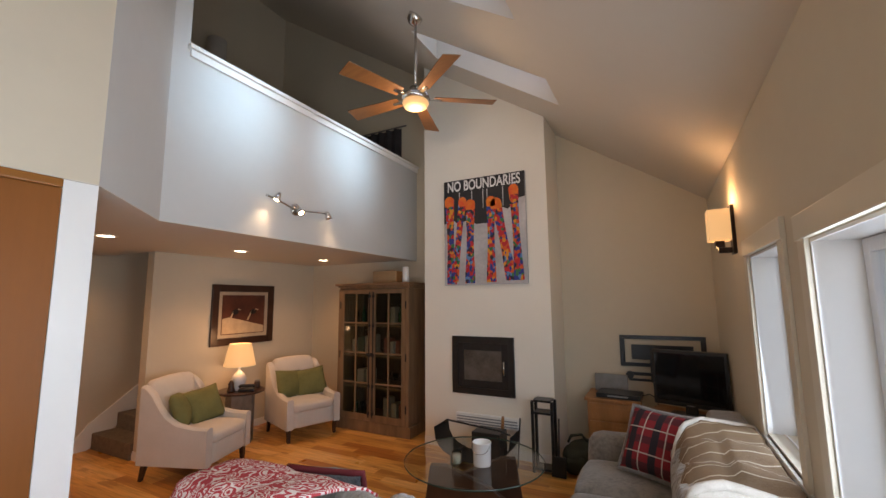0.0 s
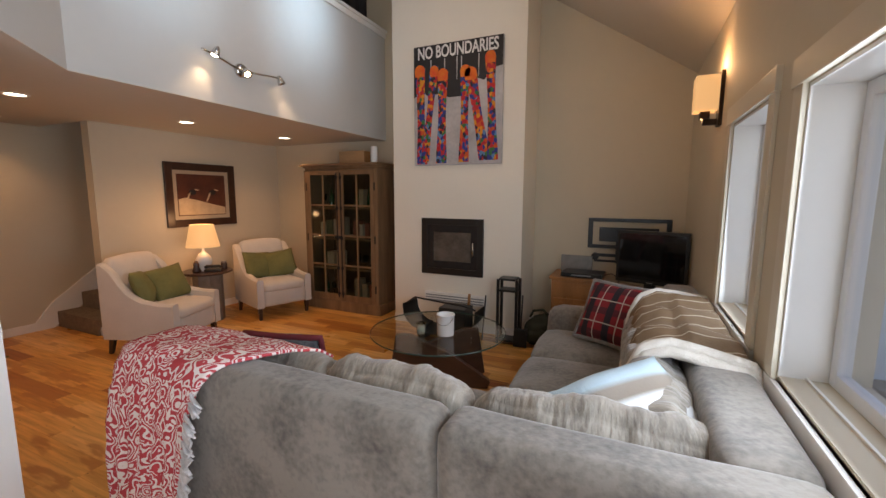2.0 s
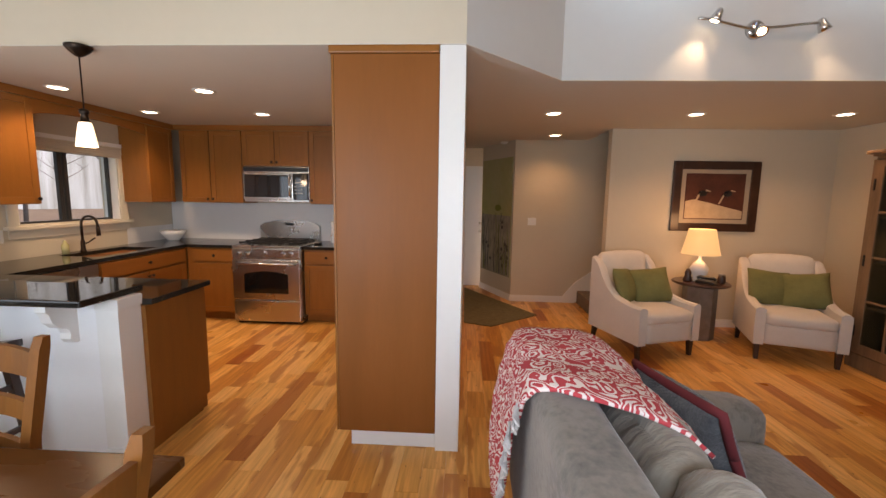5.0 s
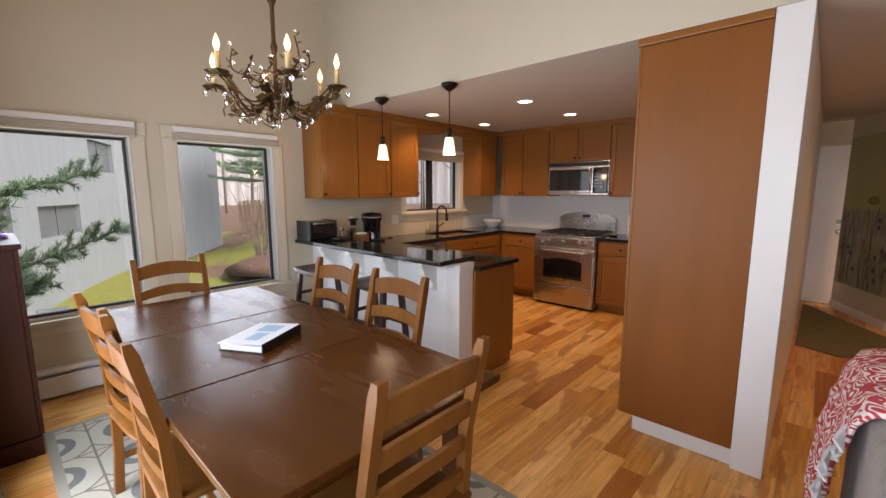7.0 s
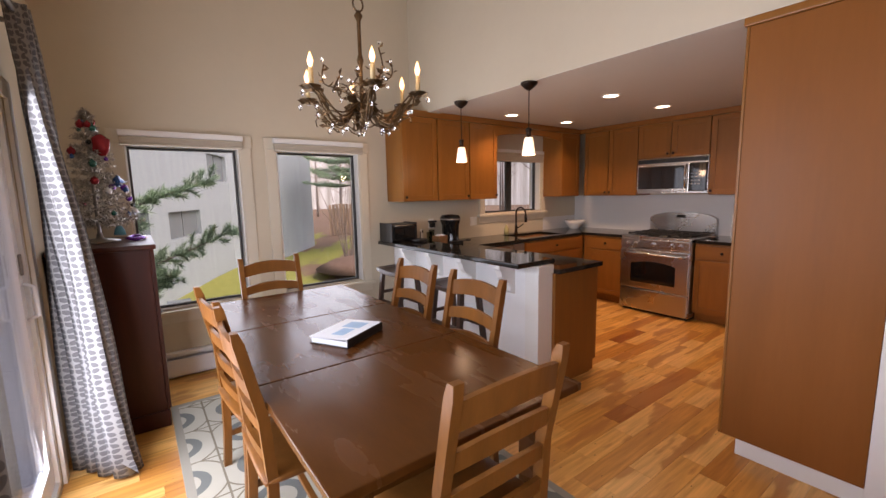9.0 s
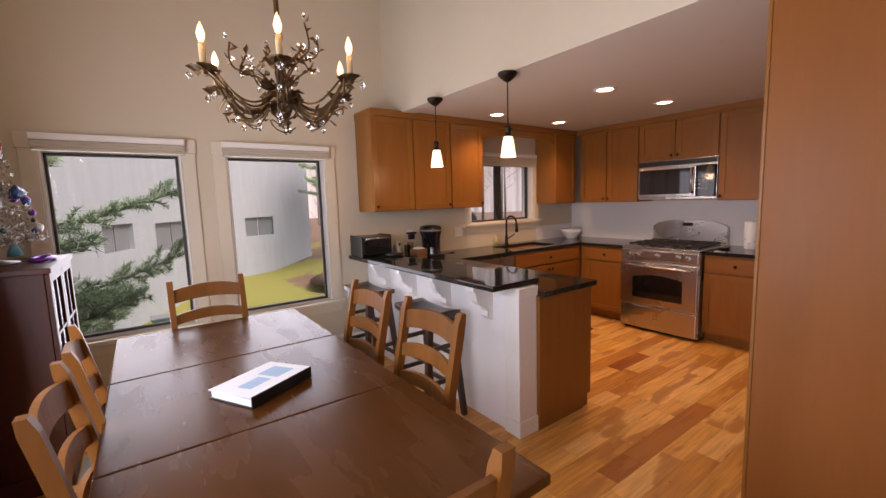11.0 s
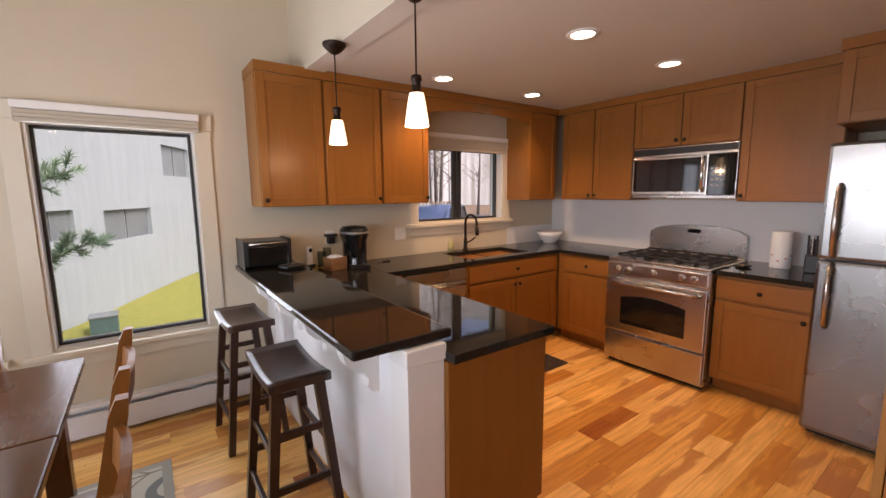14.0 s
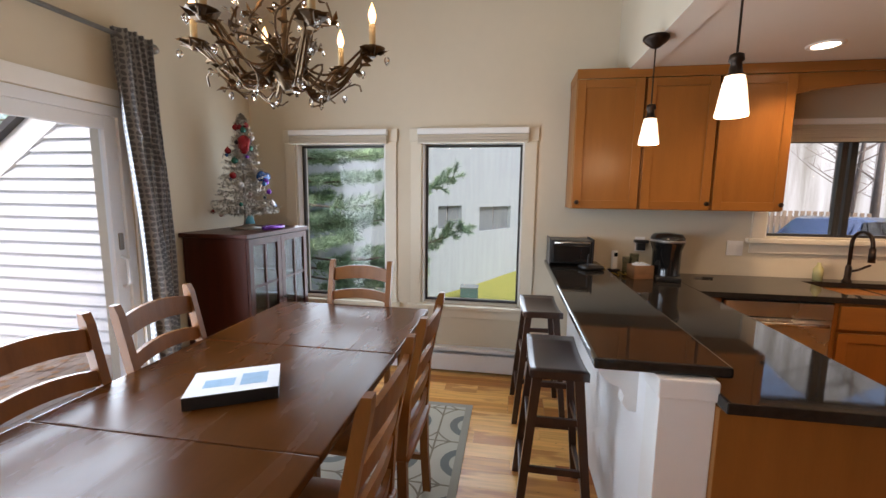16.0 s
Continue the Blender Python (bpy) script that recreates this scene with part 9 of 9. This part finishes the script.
M["nbframe"] = material("taupe_window_frame", (0.40, 0.38, 0.37), 0.6, vary=0.05)
M["nbpane"] = material("grey_reflecting_pane", (0.16, 0.19, 0.20), 0.08, vary=0.15, scale=1.2)
NBW = NB_WINDOWS
board_wall(P1, P2, NBW)
board_wall(P2, P3, [(1.6, 0.2, 1.4, 0.8)])
b = bmesh.new()
prism(b, [(P1.x, P1.y), (P2.x, P2.y), (P3.x, P3.y), (P3.x + 4, P3.y - 8), (P1.x + 8, P1.y - 6)][::-1], GZ, TOPZ - 0.05)
bmesh.ops.translate(b, verts=b.verts, vec=(0.35, -0.35, 0))
part("core", b, M["boards"], nb)
b = bmesh.new()
hexa(b, [(P1.x - 0.5, P1.y + 0.6, TOPZ), (P2.x - 0.6, P2.y, TOPZ), (P2.x + 5, P2.y - 5, TOPZ + 3), (P1.x + 7, P1.y - 2, TOPZ + 3), (P1.x - 0.5, P1.y + 0.6, TOPZ + 0.2), (P2.x - 0.6, P2.y, TOPZ + 0.2), (P2.x + 5, P2.y - 5, TOPZ + 3.2), (P1.x + 7, P1.y - 2, TOPZ + 3.2)])
part("roof", b, M["roofing"], nb, "grey shingle roof")
o = thing("utility_box", "green metal utility box on the lawn", "utility box", pose(-0.53, -10.9, ground_z(-0.53, -10.9)))
part("cabinet", box(bmesh.new(), -0.24, 0.24, -0.22, 0.22, -0.1, 0.36, 0.02), material("dull_green_metal", (0.06, 0.12, 0.12), 0.6, vary=0.1), o)
part("lid", box(bmesh.new(), -0.26, 0.26, -0.24, 0.24, 0.361, 0.40, 0.015), M["nbpane"], o)


# ---------------------------------------------------------------- trees
M["bark"] = material("grey_brown_bark", (0.20, 0.165, 0.14), 0.95, vary=0.35, scale=9, stretch=(2, 2, 0.5), bump=0.6, bump_scale=30)
M["palebark"] = material("pale_birch_bark", (0.42, 0.38, 0.34), 0.9, vary=0.3, scale=9, stretch=(1, 1, 3))
# needle green paled so that outdoor haze is part of the colour
M["needles"] = material("haze_paled_pine_needles", (0.33, 0.48, 0.32), 0.85, vary=0.35, scale=3)


def pine(x, y, h, spread, seed, low, density, label, boughs=()):
    rng = random.Random(seed)
    z0_ = ground_z(x, y) - 0.1
    t = thing("pine_tree", label, "tree", pose(x, y, z0_))
    part("trunk", tube(bmesh.new(), [(0, 0, 0), (0.05, 0.02, h * 0.4), (0, 0.05, h * 0.75), (0.02, 0, h)], 0.16, 10, None, 0.15), M["bark"], t, "", True)
    br = bmesh.new()
    nv, nf = [], []
    tiers = int(h * 2.6)
    for k in range(tiers):
        z = low + (h - low) * (k + rng.random() * 0.6) / tiers
        R = spread * (1 - 0.75 * (z - low) / (h - low)) * rng.uniform(0.7, 1.05)
        for q in range(6):
            a = rng.random() * 6.283
            pts = [Vector((0, 0, z))]
            for s in range(1, 7):
                f = s / 6
                pts.append(Vector((R * f * math.cos(a + 0.15 * math.sin(s)), R * f * math.sin(a + 0.15 * math.sin(s)), z - 0.10 * R * f + 0.16 * R * f * f)))
            tube(br, pts, 0.028, 5, None, 0.25)
            for s in range(int(density * R)):
                f = rng.uniform(0.22, 1.0)
                i = min(5, int(f * 6))
                p = pts[i].lerp(pts[i + 1], f * 6 - i)
                side = Vector((-math.sin(a), math.cos(a), 0)) * rng.gauss(0, 0.20) * (1.25 - f) * R * 0.5
                p = p + side + Vector((0, 0, rng.gauss(0.03, 0.04)))
                for c_ in range(9):
                    dv = Vector((math.cos(a) * 0.6 + rng.gauss(0, 0.7), math.sin(a) * 0.6 + rng.gauss(0, 0.7), rng.gauss(0.25, 0.5))).normalized() * rng.uniform(0.10, 0.17)
                    sv = dv.cross(Vector((rng.gauss(0, 1), rng.gauss(0, 1), rng.gauss(0, 1)))).normalized() * 0.0065
                    n0 = len(nv)
                    nv += [tuple(p - sv), tuple(p + sv), tuple(p + dv)]
                    nf.append((n0, n0 + 1, n0 + 2))
    for start, tip_x, tip_y, tip_z in boughs:
        p0, p1 = Vector((0, 0, start - z0_)), Vector((tip_x - x, tip_y - y, tip_z - z0_))
        span = p1 - p0
        a = math.atan2(span.y, span.x)
        pts = [p0 + span * f + Vector((0, 0, -0.09 * span.length * math.sin(math.pi * f))) for f in [s / 10 for s in range(11)]]
        tube(br, pts, 0.022, 5, None, 0.2)
        twigs = [(f, rng.choice((-1, 1)) * rng.uniform(0.12, 0.50) * (1.35 - f)) for f in [0.28 + 0.72 * k / 33 for k in range(34)] for _ in range(2)]
        for f, out in twigs:
            i = min(9, int(f * 10))
            p = pts[i].lerp(pts[i + 1], f * 10 - i)
            e = p + Vector((math.cos(a) * abs(out) * 0.8 - math.sin(a) * out, math.sin(a) * abs(out) * 0.8 + math.cos(a) * out, rng.uniform(-0.10, 0.20)))
            tube(br, [p, e], 0.006, 3, None, 0.5)
            for q in range(9):
                c0 = p.lerp(e, 0.25 + 0.75 * q / 8)
                for c_ in range(11):
                    dv = ((e - p).normalized() * 0.7 + Vector((rng.gauss(0, 0.6), rng.gauss(0, 0.6), rng.gauss(0.3, 0.5)))).normalized() * rng.uniform(0.07, 0.13)
                    sv = dv.cross(Vector((rng.gauss(0, 1), rng.gauss(0, 1), rng.gauss(0, 1)))).normalized() * 0.005
                    n0 = len(nv)
                    nv += [tuple(c0 - sv), tuple(c0 + sv), tuple(c0 + dv)]
                    nf.append((n0, n0 + 1, n0 + 2))
    part("limbs", br, M["bark"], t)
    me = bpy.data.meshes.new("crown")
    me.from_pydata(nv, [], nf)
    me.materials.append(M["needles"])
    o = new("crown", me)
    o["kind"] = "stuff"
    o.parent = t
    return t


pine(2.1, -5.75, 7.5, 2.75, 3, 0.5, 150, "tall white pine with long feathery boughs",
     ((1.35, -0.75, -5.6, 1.74), (0.45, -0.95, -5.45, 0.98), (0.15, -0.2, -5.9, 0.26)))
pine(-8.0, -16.4, 7.0, 2.7, 5, 2.9, 70, "dense young pine beside the fence")
pine(9.0, -6.0, 9.0, 3.2, 6, 1.0, 20, "tall pine behind the deck")


def bare_tree(x, y, h, seed, mat, r=0.10):
    rng = random.Random(seed)
    t = thing("bare_tree", "leafless winter tree with thin branching limbs", "tree", pose(x, y, ground_z(x, y) - 0.1), "bare trees beyond the lawn")
    part("trunk", tube(bmesh.new(), [(0, 0, 0), (rng.uniform(-.2, .2), 0.1, h * 0.5), (rng.uniform(-.4, .4), rng.uniform(-.3, .3), h)], r, 8, None, 0.25), mat, t, "", True)
    b = bmesh.new()
    for k in range(16):
        z = h * rng.uniform(0.22, 0.95)
        a, L = rng.random() * 6.28, h * rng.uniform(0.10, 0.24)
        p = Vector((0, 0, z))
        q = p + Vector((L * math.cos(a), L * math.sin(a), L * 0.7))
        tube(b, [p, p.lerp(q, 0.5) + Vector((0, 0, -0.05 * L)), q], r * 0.28, 4, None, 0.3)
        for s in range(3):
            e = p.lerp(q, rng.uniform(0.4, 0.95))
            tube(b, [e, e + Vector((rng.gauss(0, .25), rng.gauss(0, .25), rng.uniform(0.15, 0.4))) * L], r * 0.12, 3, None, 0.4)
    part("limbs", b, mat, t)
    return t


rb = random.Random(77)
for k in range(26):
    a = rb.uniform(0.0, 1.0)
    d_ = rb.uniform(24, 46)
    ang_ = radians(205 + 55 * a)
    bare_tree(-1 + d_ * math.cos(ang_), 1 + d_ * math.sin(ang_), rb.uniform(8, 13), 100 + k, M["palebark"] if k % 4 == 0 else M["bark"], rb.uniform(0.07, 0.16))
for k in range(8):
    bare_tree(rb.uniform(9, 22), rb.uniform(4, 22), rb.uniform(8, 12), 300 + k, M["bark"], rb.uniform(0.08, 0.15))
# shrub by the neighbour's corner
sh = thing("bare_shrub", "leafless multi-stemmed shrub by the lawn bed", "shrub", pose(-6.7, -14.4, ground_z(-6.7, -14.4)))
for k in range(16):
    a = k * 0.9
    r_ = rb.uniform(0.5, 1.5)
    part("stem", tube(bmesh.new(), [(0.1 * math.cos(a), 0.1 * math.sin(a), -0.05), (0.35 * r_ * math.cos(a), 0.35 * r_ * math.sin(a), 1.3), (r_ * math.cos(a + .3), r_ * math.sin(a + .3), rb.uniform(2.2, 3.4))], 0.022, 5, None, 0.2), M["bark"], sh)
bd = thing("leaf_bed", "bed of brown leaves and mulch on the lawn", "mulch")
b = bmesh.new()
for k in range(1):
    lathe(b, [(2.0, -0.10), (1.5, 0.14), (0.7, 0.30), (0, 0.35)], 28, pose(-6.9, -12.9, ground_z(-6.9, -12.9)))
part("mound", b, material("brown_leaf_mulch", (0.13, 0.075, 0.05), 0.95, second=(0.20, 0.13, 0.09), scale=9, bump=0.8, bump_scale=30), bd, "", True)
# board fence
fe = thing("board_fence", "weathered wooden board fence at the lawn's end", "fence")
M["fence"] = material("weathered_fence_wood", (0.26, 0.19, 0.13), 0.85, vary=0.25, scale=4, stretch=(3, 3, 0.4), object_random=0.15)
for k in range(40):
    x, y = -8.6 - k * 0.16, -21.0 + k * 0.10
    part("board", box(bmesh.new(), x - 0.07, x + 0.07, y - 0.015, y + 0.015, ground_z(x, y) - 0.1, ground_z(x, y) + 1.75, 0.004), M["fence"], fe)

# parked car
cx0, cy0 = CAR
cr = thing("parked_car", "dark blue sport utility vehicle parked on the drive", "car", pose(cx0, cy0, ground_z(cx0, cy0) + 0.02, 0, 0, CAR_TURN))
M["carpaint"] = material("dark_blue_car_paint", (0.05, 0.075, 0.14), 0.25, 0.3, vary=0.08, scale=2, coat=0.6)
prof = [(-2.25, 0.35), (-2.28, 0.75), (-2.15, 0.98), (-1.95, 1.55), (-1.7, 1.68), (0.1, 1.70), (0.45, 1.62), (1.05, 1.12), (2.0, 1.0), (2.25, 0.85), (2.30, 0.5), (2.2, 0.32)]
b = bmesh.new()
rows_ = [[b.verts.new((x, s * (0.90 - 0.22 * max(0, z - 1.0)), z)) for x, z in prof] for s in (-1, 1)]
b.faces.new(rows_[0]), b.faces.new(rows_[1][::-1])
for i in range(len(prof)):
    j = (i + 1) % len(prof)
    b.faces.new((rows_[0][i], rows_[1][i], rows_[1][j], rows_[0][j]))
bmesh.ops.bevel(b, geom=b.edges[:], offset=0.05, segments=2, affect="EDGES")
body = part("body", b, M["carpaint"], cr, "", True)
for s in (-1, 1):
    for x0_, x1_ in ((-1.75, -0.85), (-0.78, 0.05), (0.12, 0.62)):
        zt = 1.58
        yb, yt = s * 0.895, s * 0.80
        b = bmesh.new()
        x1t = x1_ - (0.35 if x1_ > 0.3 else 0)
        v = [b.verts.new(p) for p in ((x0_, yb, 1.12), (x1_, yb, 1.12), (x1t, yt, zt), (x0_, yt, zt), (x0_, yb + s * 0.012, 1.12), (x1_, yb + s * 0.012, 1.12), (x1t, yt + s * 0.012, zt), (x0_, yt + s * 0.012, zt))]
        for f in ((3, 2, 1, 0), (4, 5, 6, 7), (0, 1, 5, 4), (1, 2, 6, 5), (2, 3, 7, 6), (3, 0, 4, 7)):
            b.faces.new([v[i] for i in f])
        part("side_window", b, M["bglass"], cr, "dark tinted glass")
    for x in (-1.4, 1.4):
        wh = part("wheel", lathe(bmesh.new(), [(0.20, 0), (0.34, 0.0), (0.36, 0.03), (0.36, 0.20), (0.34, 0.23), (0.2, 0.23)], 24, pose(x, s * 0.70, 0.36, 90 * -s, 0, 0)), M["black"], cr, "black tyre")
        part("rim", lathe(bmesh.new(), [(0, 0.19), (0.05, 0.215), (0.20, 0.20), (0.215, 0.19)], 20, pose(x, s * 0.70, 0.36, 90 * -s, 0, 0)), M["steel"], wh)
b = prism(bmesh.new(), [(-26, -40), (-14, -26), (-9.4, -12.5), (-10.2, -8), (-30, -10)][::-1], -0.74, -0.68)
tagged(part("road_drive", b, material("grey_asphalt_drive", (0.075, 0.073, 0.07), 0.9, vary=0.2, scale=6)), "grey asphalt drive with leaves", "road", "", "structure")

# woods in the distance: a sheet with haze painted as pale colour
bw = bpy.data.materials.new("far_woods_painted_haze")
bw.use_nodes = True
nt = bw.node_tree
bs = nt.nodes["Principled BSDF"]
tc = nt.nodes.new("ShaderNodeTexCoord")
mp = nt.nodes.new("ShaderNodeMapping")
mp.inputs["Scale"].default_value = (0.9, 0.9, 0.06)
nt.links.new(tc.outputs["Object"], mp.inputs[0])
nz = nt.nodes.new("ShaderNodeTexNoise")
nz.inputs["Scale"].default_value, nz.inputs["Detail"].default_value = 1.0, 6
nt.links.new(mp.outputs[0], nz.inputs["Vector"])
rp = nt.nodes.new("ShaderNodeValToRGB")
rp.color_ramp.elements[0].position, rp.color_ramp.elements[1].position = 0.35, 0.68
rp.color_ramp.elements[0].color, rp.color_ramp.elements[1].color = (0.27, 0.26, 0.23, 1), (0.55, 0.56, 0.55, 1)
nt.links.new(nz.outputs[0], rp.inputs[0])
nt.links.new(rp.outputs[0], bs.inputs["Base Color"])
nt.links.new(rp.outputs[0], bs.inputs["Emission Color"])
# the sheet glows a little to read as bright hazy distance
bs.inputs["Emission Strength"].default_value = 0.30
bs.inputs["Roughness"].default_value = 1.0
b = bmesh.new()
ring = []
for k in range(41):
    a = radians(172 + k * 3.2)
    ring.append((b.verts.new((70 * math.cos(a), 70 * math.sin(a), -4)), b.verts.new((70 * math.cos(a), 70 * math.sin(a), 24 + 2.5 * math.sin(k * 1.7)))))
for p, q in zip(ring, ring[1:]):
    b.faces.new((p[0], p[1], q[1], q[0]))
tagged(part("backdrop", b, bw), "glowing sheet of pale leafless woods with painted haze", "backdrop", "", "structure")

# ---------------------------------------------------------------- recessed lights
cn = None
for x, y in CANS:
    if cn:
        copy_thing(cn, pose(x, y, LOW))
    else:
        cn = thing("recessed_light", "round white recessed ceiling light, lit", "ceiling light", pose(x, y, LOW), "recessed ceiling lights")
        part("trim_ring", lathe(bmesh.new(), [(0.062, -0.002), (0.066, -0.008), (0.085, -0.006), (0.088, -0.0005)], 28, None, False), M["trim"], cn, "", True)
        part("lens", lathe(bmesh.new(), [(0.0, -0.004), (0.063, -0.004), (0.063, -0.0015), (0, -0.0015)], 24), M["can"], cn)
    lamp("downlight", "SPOT", look((x, y, LOW - 0.02), (x, y, 0)), 16 if y < 1 else (8 if x < -5 else 12), WARM if y < 1 else (1.0, 0.58, 0.29), 0.05, None, 130, 0.8)

# ---------------------------------------------------------------- plank floor


def plank_material(name, per_island):
    """Rustic hardwood: pale sapwood, brown heartwood streaks with firm edges, small knots, and a tone for each board."""
    m = bpy.data.materials.new(name)
    m.use_nodes = True
    nt = m.node_tree
    add_ = nt.nodes.new
    bs = nt.nodes["Principled BSDF"]
    bs.inputs["Specular IOR Level"].default_value = 0.35
    rnd = add_("ShaderNodeNewGeometry").outputs["Random Per Island"] if per_island else add_("ShaderNodeObjectInfo").outputs["Random"]
    off = add_("ShaderNodeVectorMath")
    off.operation = "SCALE"
    off.inputs[0].default_value = (57.0, 39.0, 11.0)
    nt.links.new(rnd, off.inputs["Scale"])
    pos = add_("ShaderNodeVectorMath")
    nt.links.new(add_("ShaderNodeTexCoord").outputs["Object"], pos.inputs[0])
    nt.links.new(off.outputs[0], pos.inputs[1])

    def noise_at(scale, stretch, detail):
        mp = add_("ShaderNodeMapping")
        mp.inputs["Scale"].default_value = stretch
        nt.links.new(pos.outputs[0], mp.inputs[0])
        n = add_("ShaderNodeTexNoise")
        n.inputs["Scale"].default_value, n.inputs["Detail"].default_value = scale, detail
        nt.links.new(mp.outputs[0], n.inputs["Vector"])
        return n.outputs[0]

    def ramp(sock, stops):
        r = add_("ShaderNodeValToRGB")
        while len(r.color_ramp.elements) < len(stops):
            r.color_ramp.elements.new(0.5)
        for e, (p, c) in zip(r.color_ramp.elements, stops):
            e.position, e.color = p, (*c, 1)
        nt.links.new(sock, r.inputs[0])
        return r.outputs[0]

    def mixed(f, a, c, how="MIX"):
        n = add_("ShaderNodeMix")
        n.data_type, n.blend_type = "RGBA", how
        for sock, k in ((f, 0), (a, 6), (c, 7)):
            if isinstance(sock, float):
                n.inputs[k].default_value = sock
            elif isinstance(sock, tuple):
                n.inputs[k].default_value = (*sock, 1)
            else:
                nt.links.new(sock, n.inputs[k])
        return n.outputs[2]

    board = ramp(rnd, ((0.0, (0.88, 0.53, 0.20)), (0.35, (0.80, 0.43, 0.125)), (0.72, (0.68, 0.33, 0.080)), (0.90, (0.54, 0.22, 0.048)), (1.0, (0.34, 0.10, 0.022))))
    grain = noise_at(3.0, (1.0, 16.0, 1.0), 5)
    col = mixed(1.0, board, ramp(grain, ((0.30, (0.74, 0.68, 0.60)), (0.70, (1.12, 1.10, 1.08)))), "MULTIPLY")
    heart = ramp(noise_at(1.7, (1.0, 4.5, 1.0), 3), ((0.545, (0, 0, 0)), (0.60, (0.75, 0.75, 0.75)), (0.72, (0.9, 0.9, 0.9))))
    col = mixed(heart, col, (0.46, 0.178, 0.042))
    vo = add_("ShaderNodeTexVoronoi")
    mpk = add_("ShaderNodeMapping")
    mpk.inputs["Scale"].default_value = (2.2, 4.4, 1.0)
    nt.links.new(pos.outputs[0], mpk.inputs[0])
    nt.links.new(mpk.outputs[0], vo.inputs["Vector"])
    knot = ramp(vo.outputs["Distance"], ((0.035, (0.9, 0.9, 0.9)), (0.085, (0, 0, 0))))
    col = mixed(knot, col, (0.11, 0.035, 0.012))
    nt.links.new(col, bs.inputs["Base Color"])
    mr = add_("ShaderNodeMapRange")
    mr.inputs[3].default_value, mr.inputs[4].default_value = 0.22, 0.40
    nt.links.new(noise_at(2.0, (1.0, 1.0, 1.0), 3), mr.inputs[0])
    nt.links.new(mr.outputs[0], bs.inputs["Roughness"])
    bp = add_("ShaderNodeBump")
    bp.inputs["Strength"].default_value, bp.inputs["Distance"].default_value = 0.06, 0.004
    nt.links.new(grain, bp.inputs["Height"])
    nt.links.new(bp.outputs[0], bs.inputs["Normal"])
    return m


M["plank"] = plank_material("hickory_floor_plank", False)
M["planks"] = plank_material("hickory_floor_planks_far", True)

fl = tagged(new("floor"), "honey-toned hickory plank floor with mixed grain", "floor", "", "structure")
rp_ = random.Random(11)
PW = 0.127
far_v, far_f, meshes, count = [], [], {}, 0


def plank_mesh(L):
    if L not in meshes:
        b = bmesh.new()
        g, c = 0.0004, 0.0008
        hexa(b, [(g, g, -0.02), (L - g, g, -0.02), (L - g, PW - g, -0.02), (g, PW - g, -0.02), (g, g, -c), (L - g, g, -c), (L - g, PW - g, -c), (g, PW - g, -c)])
        top = [b.verts.new(p) for p in ((g + c, g + c, 0), (L - g - c, g + c, 0), (L - g - c, PW - g - c, 0), (g + c, PW - g - c, 0))]
        b.verts.ensure_lookup_table()
        b.faces.ensure_lookup_table()
        b.faces.remove(b.faces[1])
        for i in range(4):
            b.faces.new((b.verts[4 + i], b.verts[4 + (i + 1) % 4], top[(i + 1) % 4], top[i]))
        b.faces.new(top)
        bmesh.ops.recalc_face_normals(b, faces=b.faces[:])
        me = bpy.data.meshes.new("plank")
        b.to_mesh(me)
        b.free()
        me.materials.append(M["plank"])
        meshes[L] = me
    return meshes[L]


y = YS
while y < YN:
    x = -7.3 - rp_.random() * 0.5
    while x < XE:
        L = rp_.choice((0.25, 0.38, 0.52, 0.70, 0.95, 1.25))
        inside = -4.70 < x < -1.9 and -0.75 < y < 1.0 and count < 300
        if inside:
            o = new("plank", plank_mesh(L))
            o.parent = fl
            o.location = (x, y, 0)
            count += 1
        else:
            x1, g = min(x + L, XE + 0.1), 0.0004
            k = len(far_v)
            far_v += [(x + g, y + g, 0), (x1 - g, y + g, 0), (x1 - g, y + PW - g, 0), (x + g, y + PW - g, 0), (x + g, y + g, -0.02), (x1 - g, y + g, -0.02), (x1 - g, y + PW - g, -0.02), (x + g, y + PW - g, -0.02)]
            far_f += [(k, k + 1, k + 2, k + 3), (k + 4, k + 5, k + 1, k), (k + 5, k + 6, k + 2, k + 1), (k + 6, k + 7, k + 3, k + 2), (k + 7, k + 4, k, k + 3)]
        x += L
    y += PW
me = bpy.data.meshes.new("planks")
me.from_pydata(far_v, [], far_f)
me.materials.append(M["planks"])
o = tagged(new("planks", me), "rest of the hickory plank floor", "", "", "stuff")
o.parent = fl
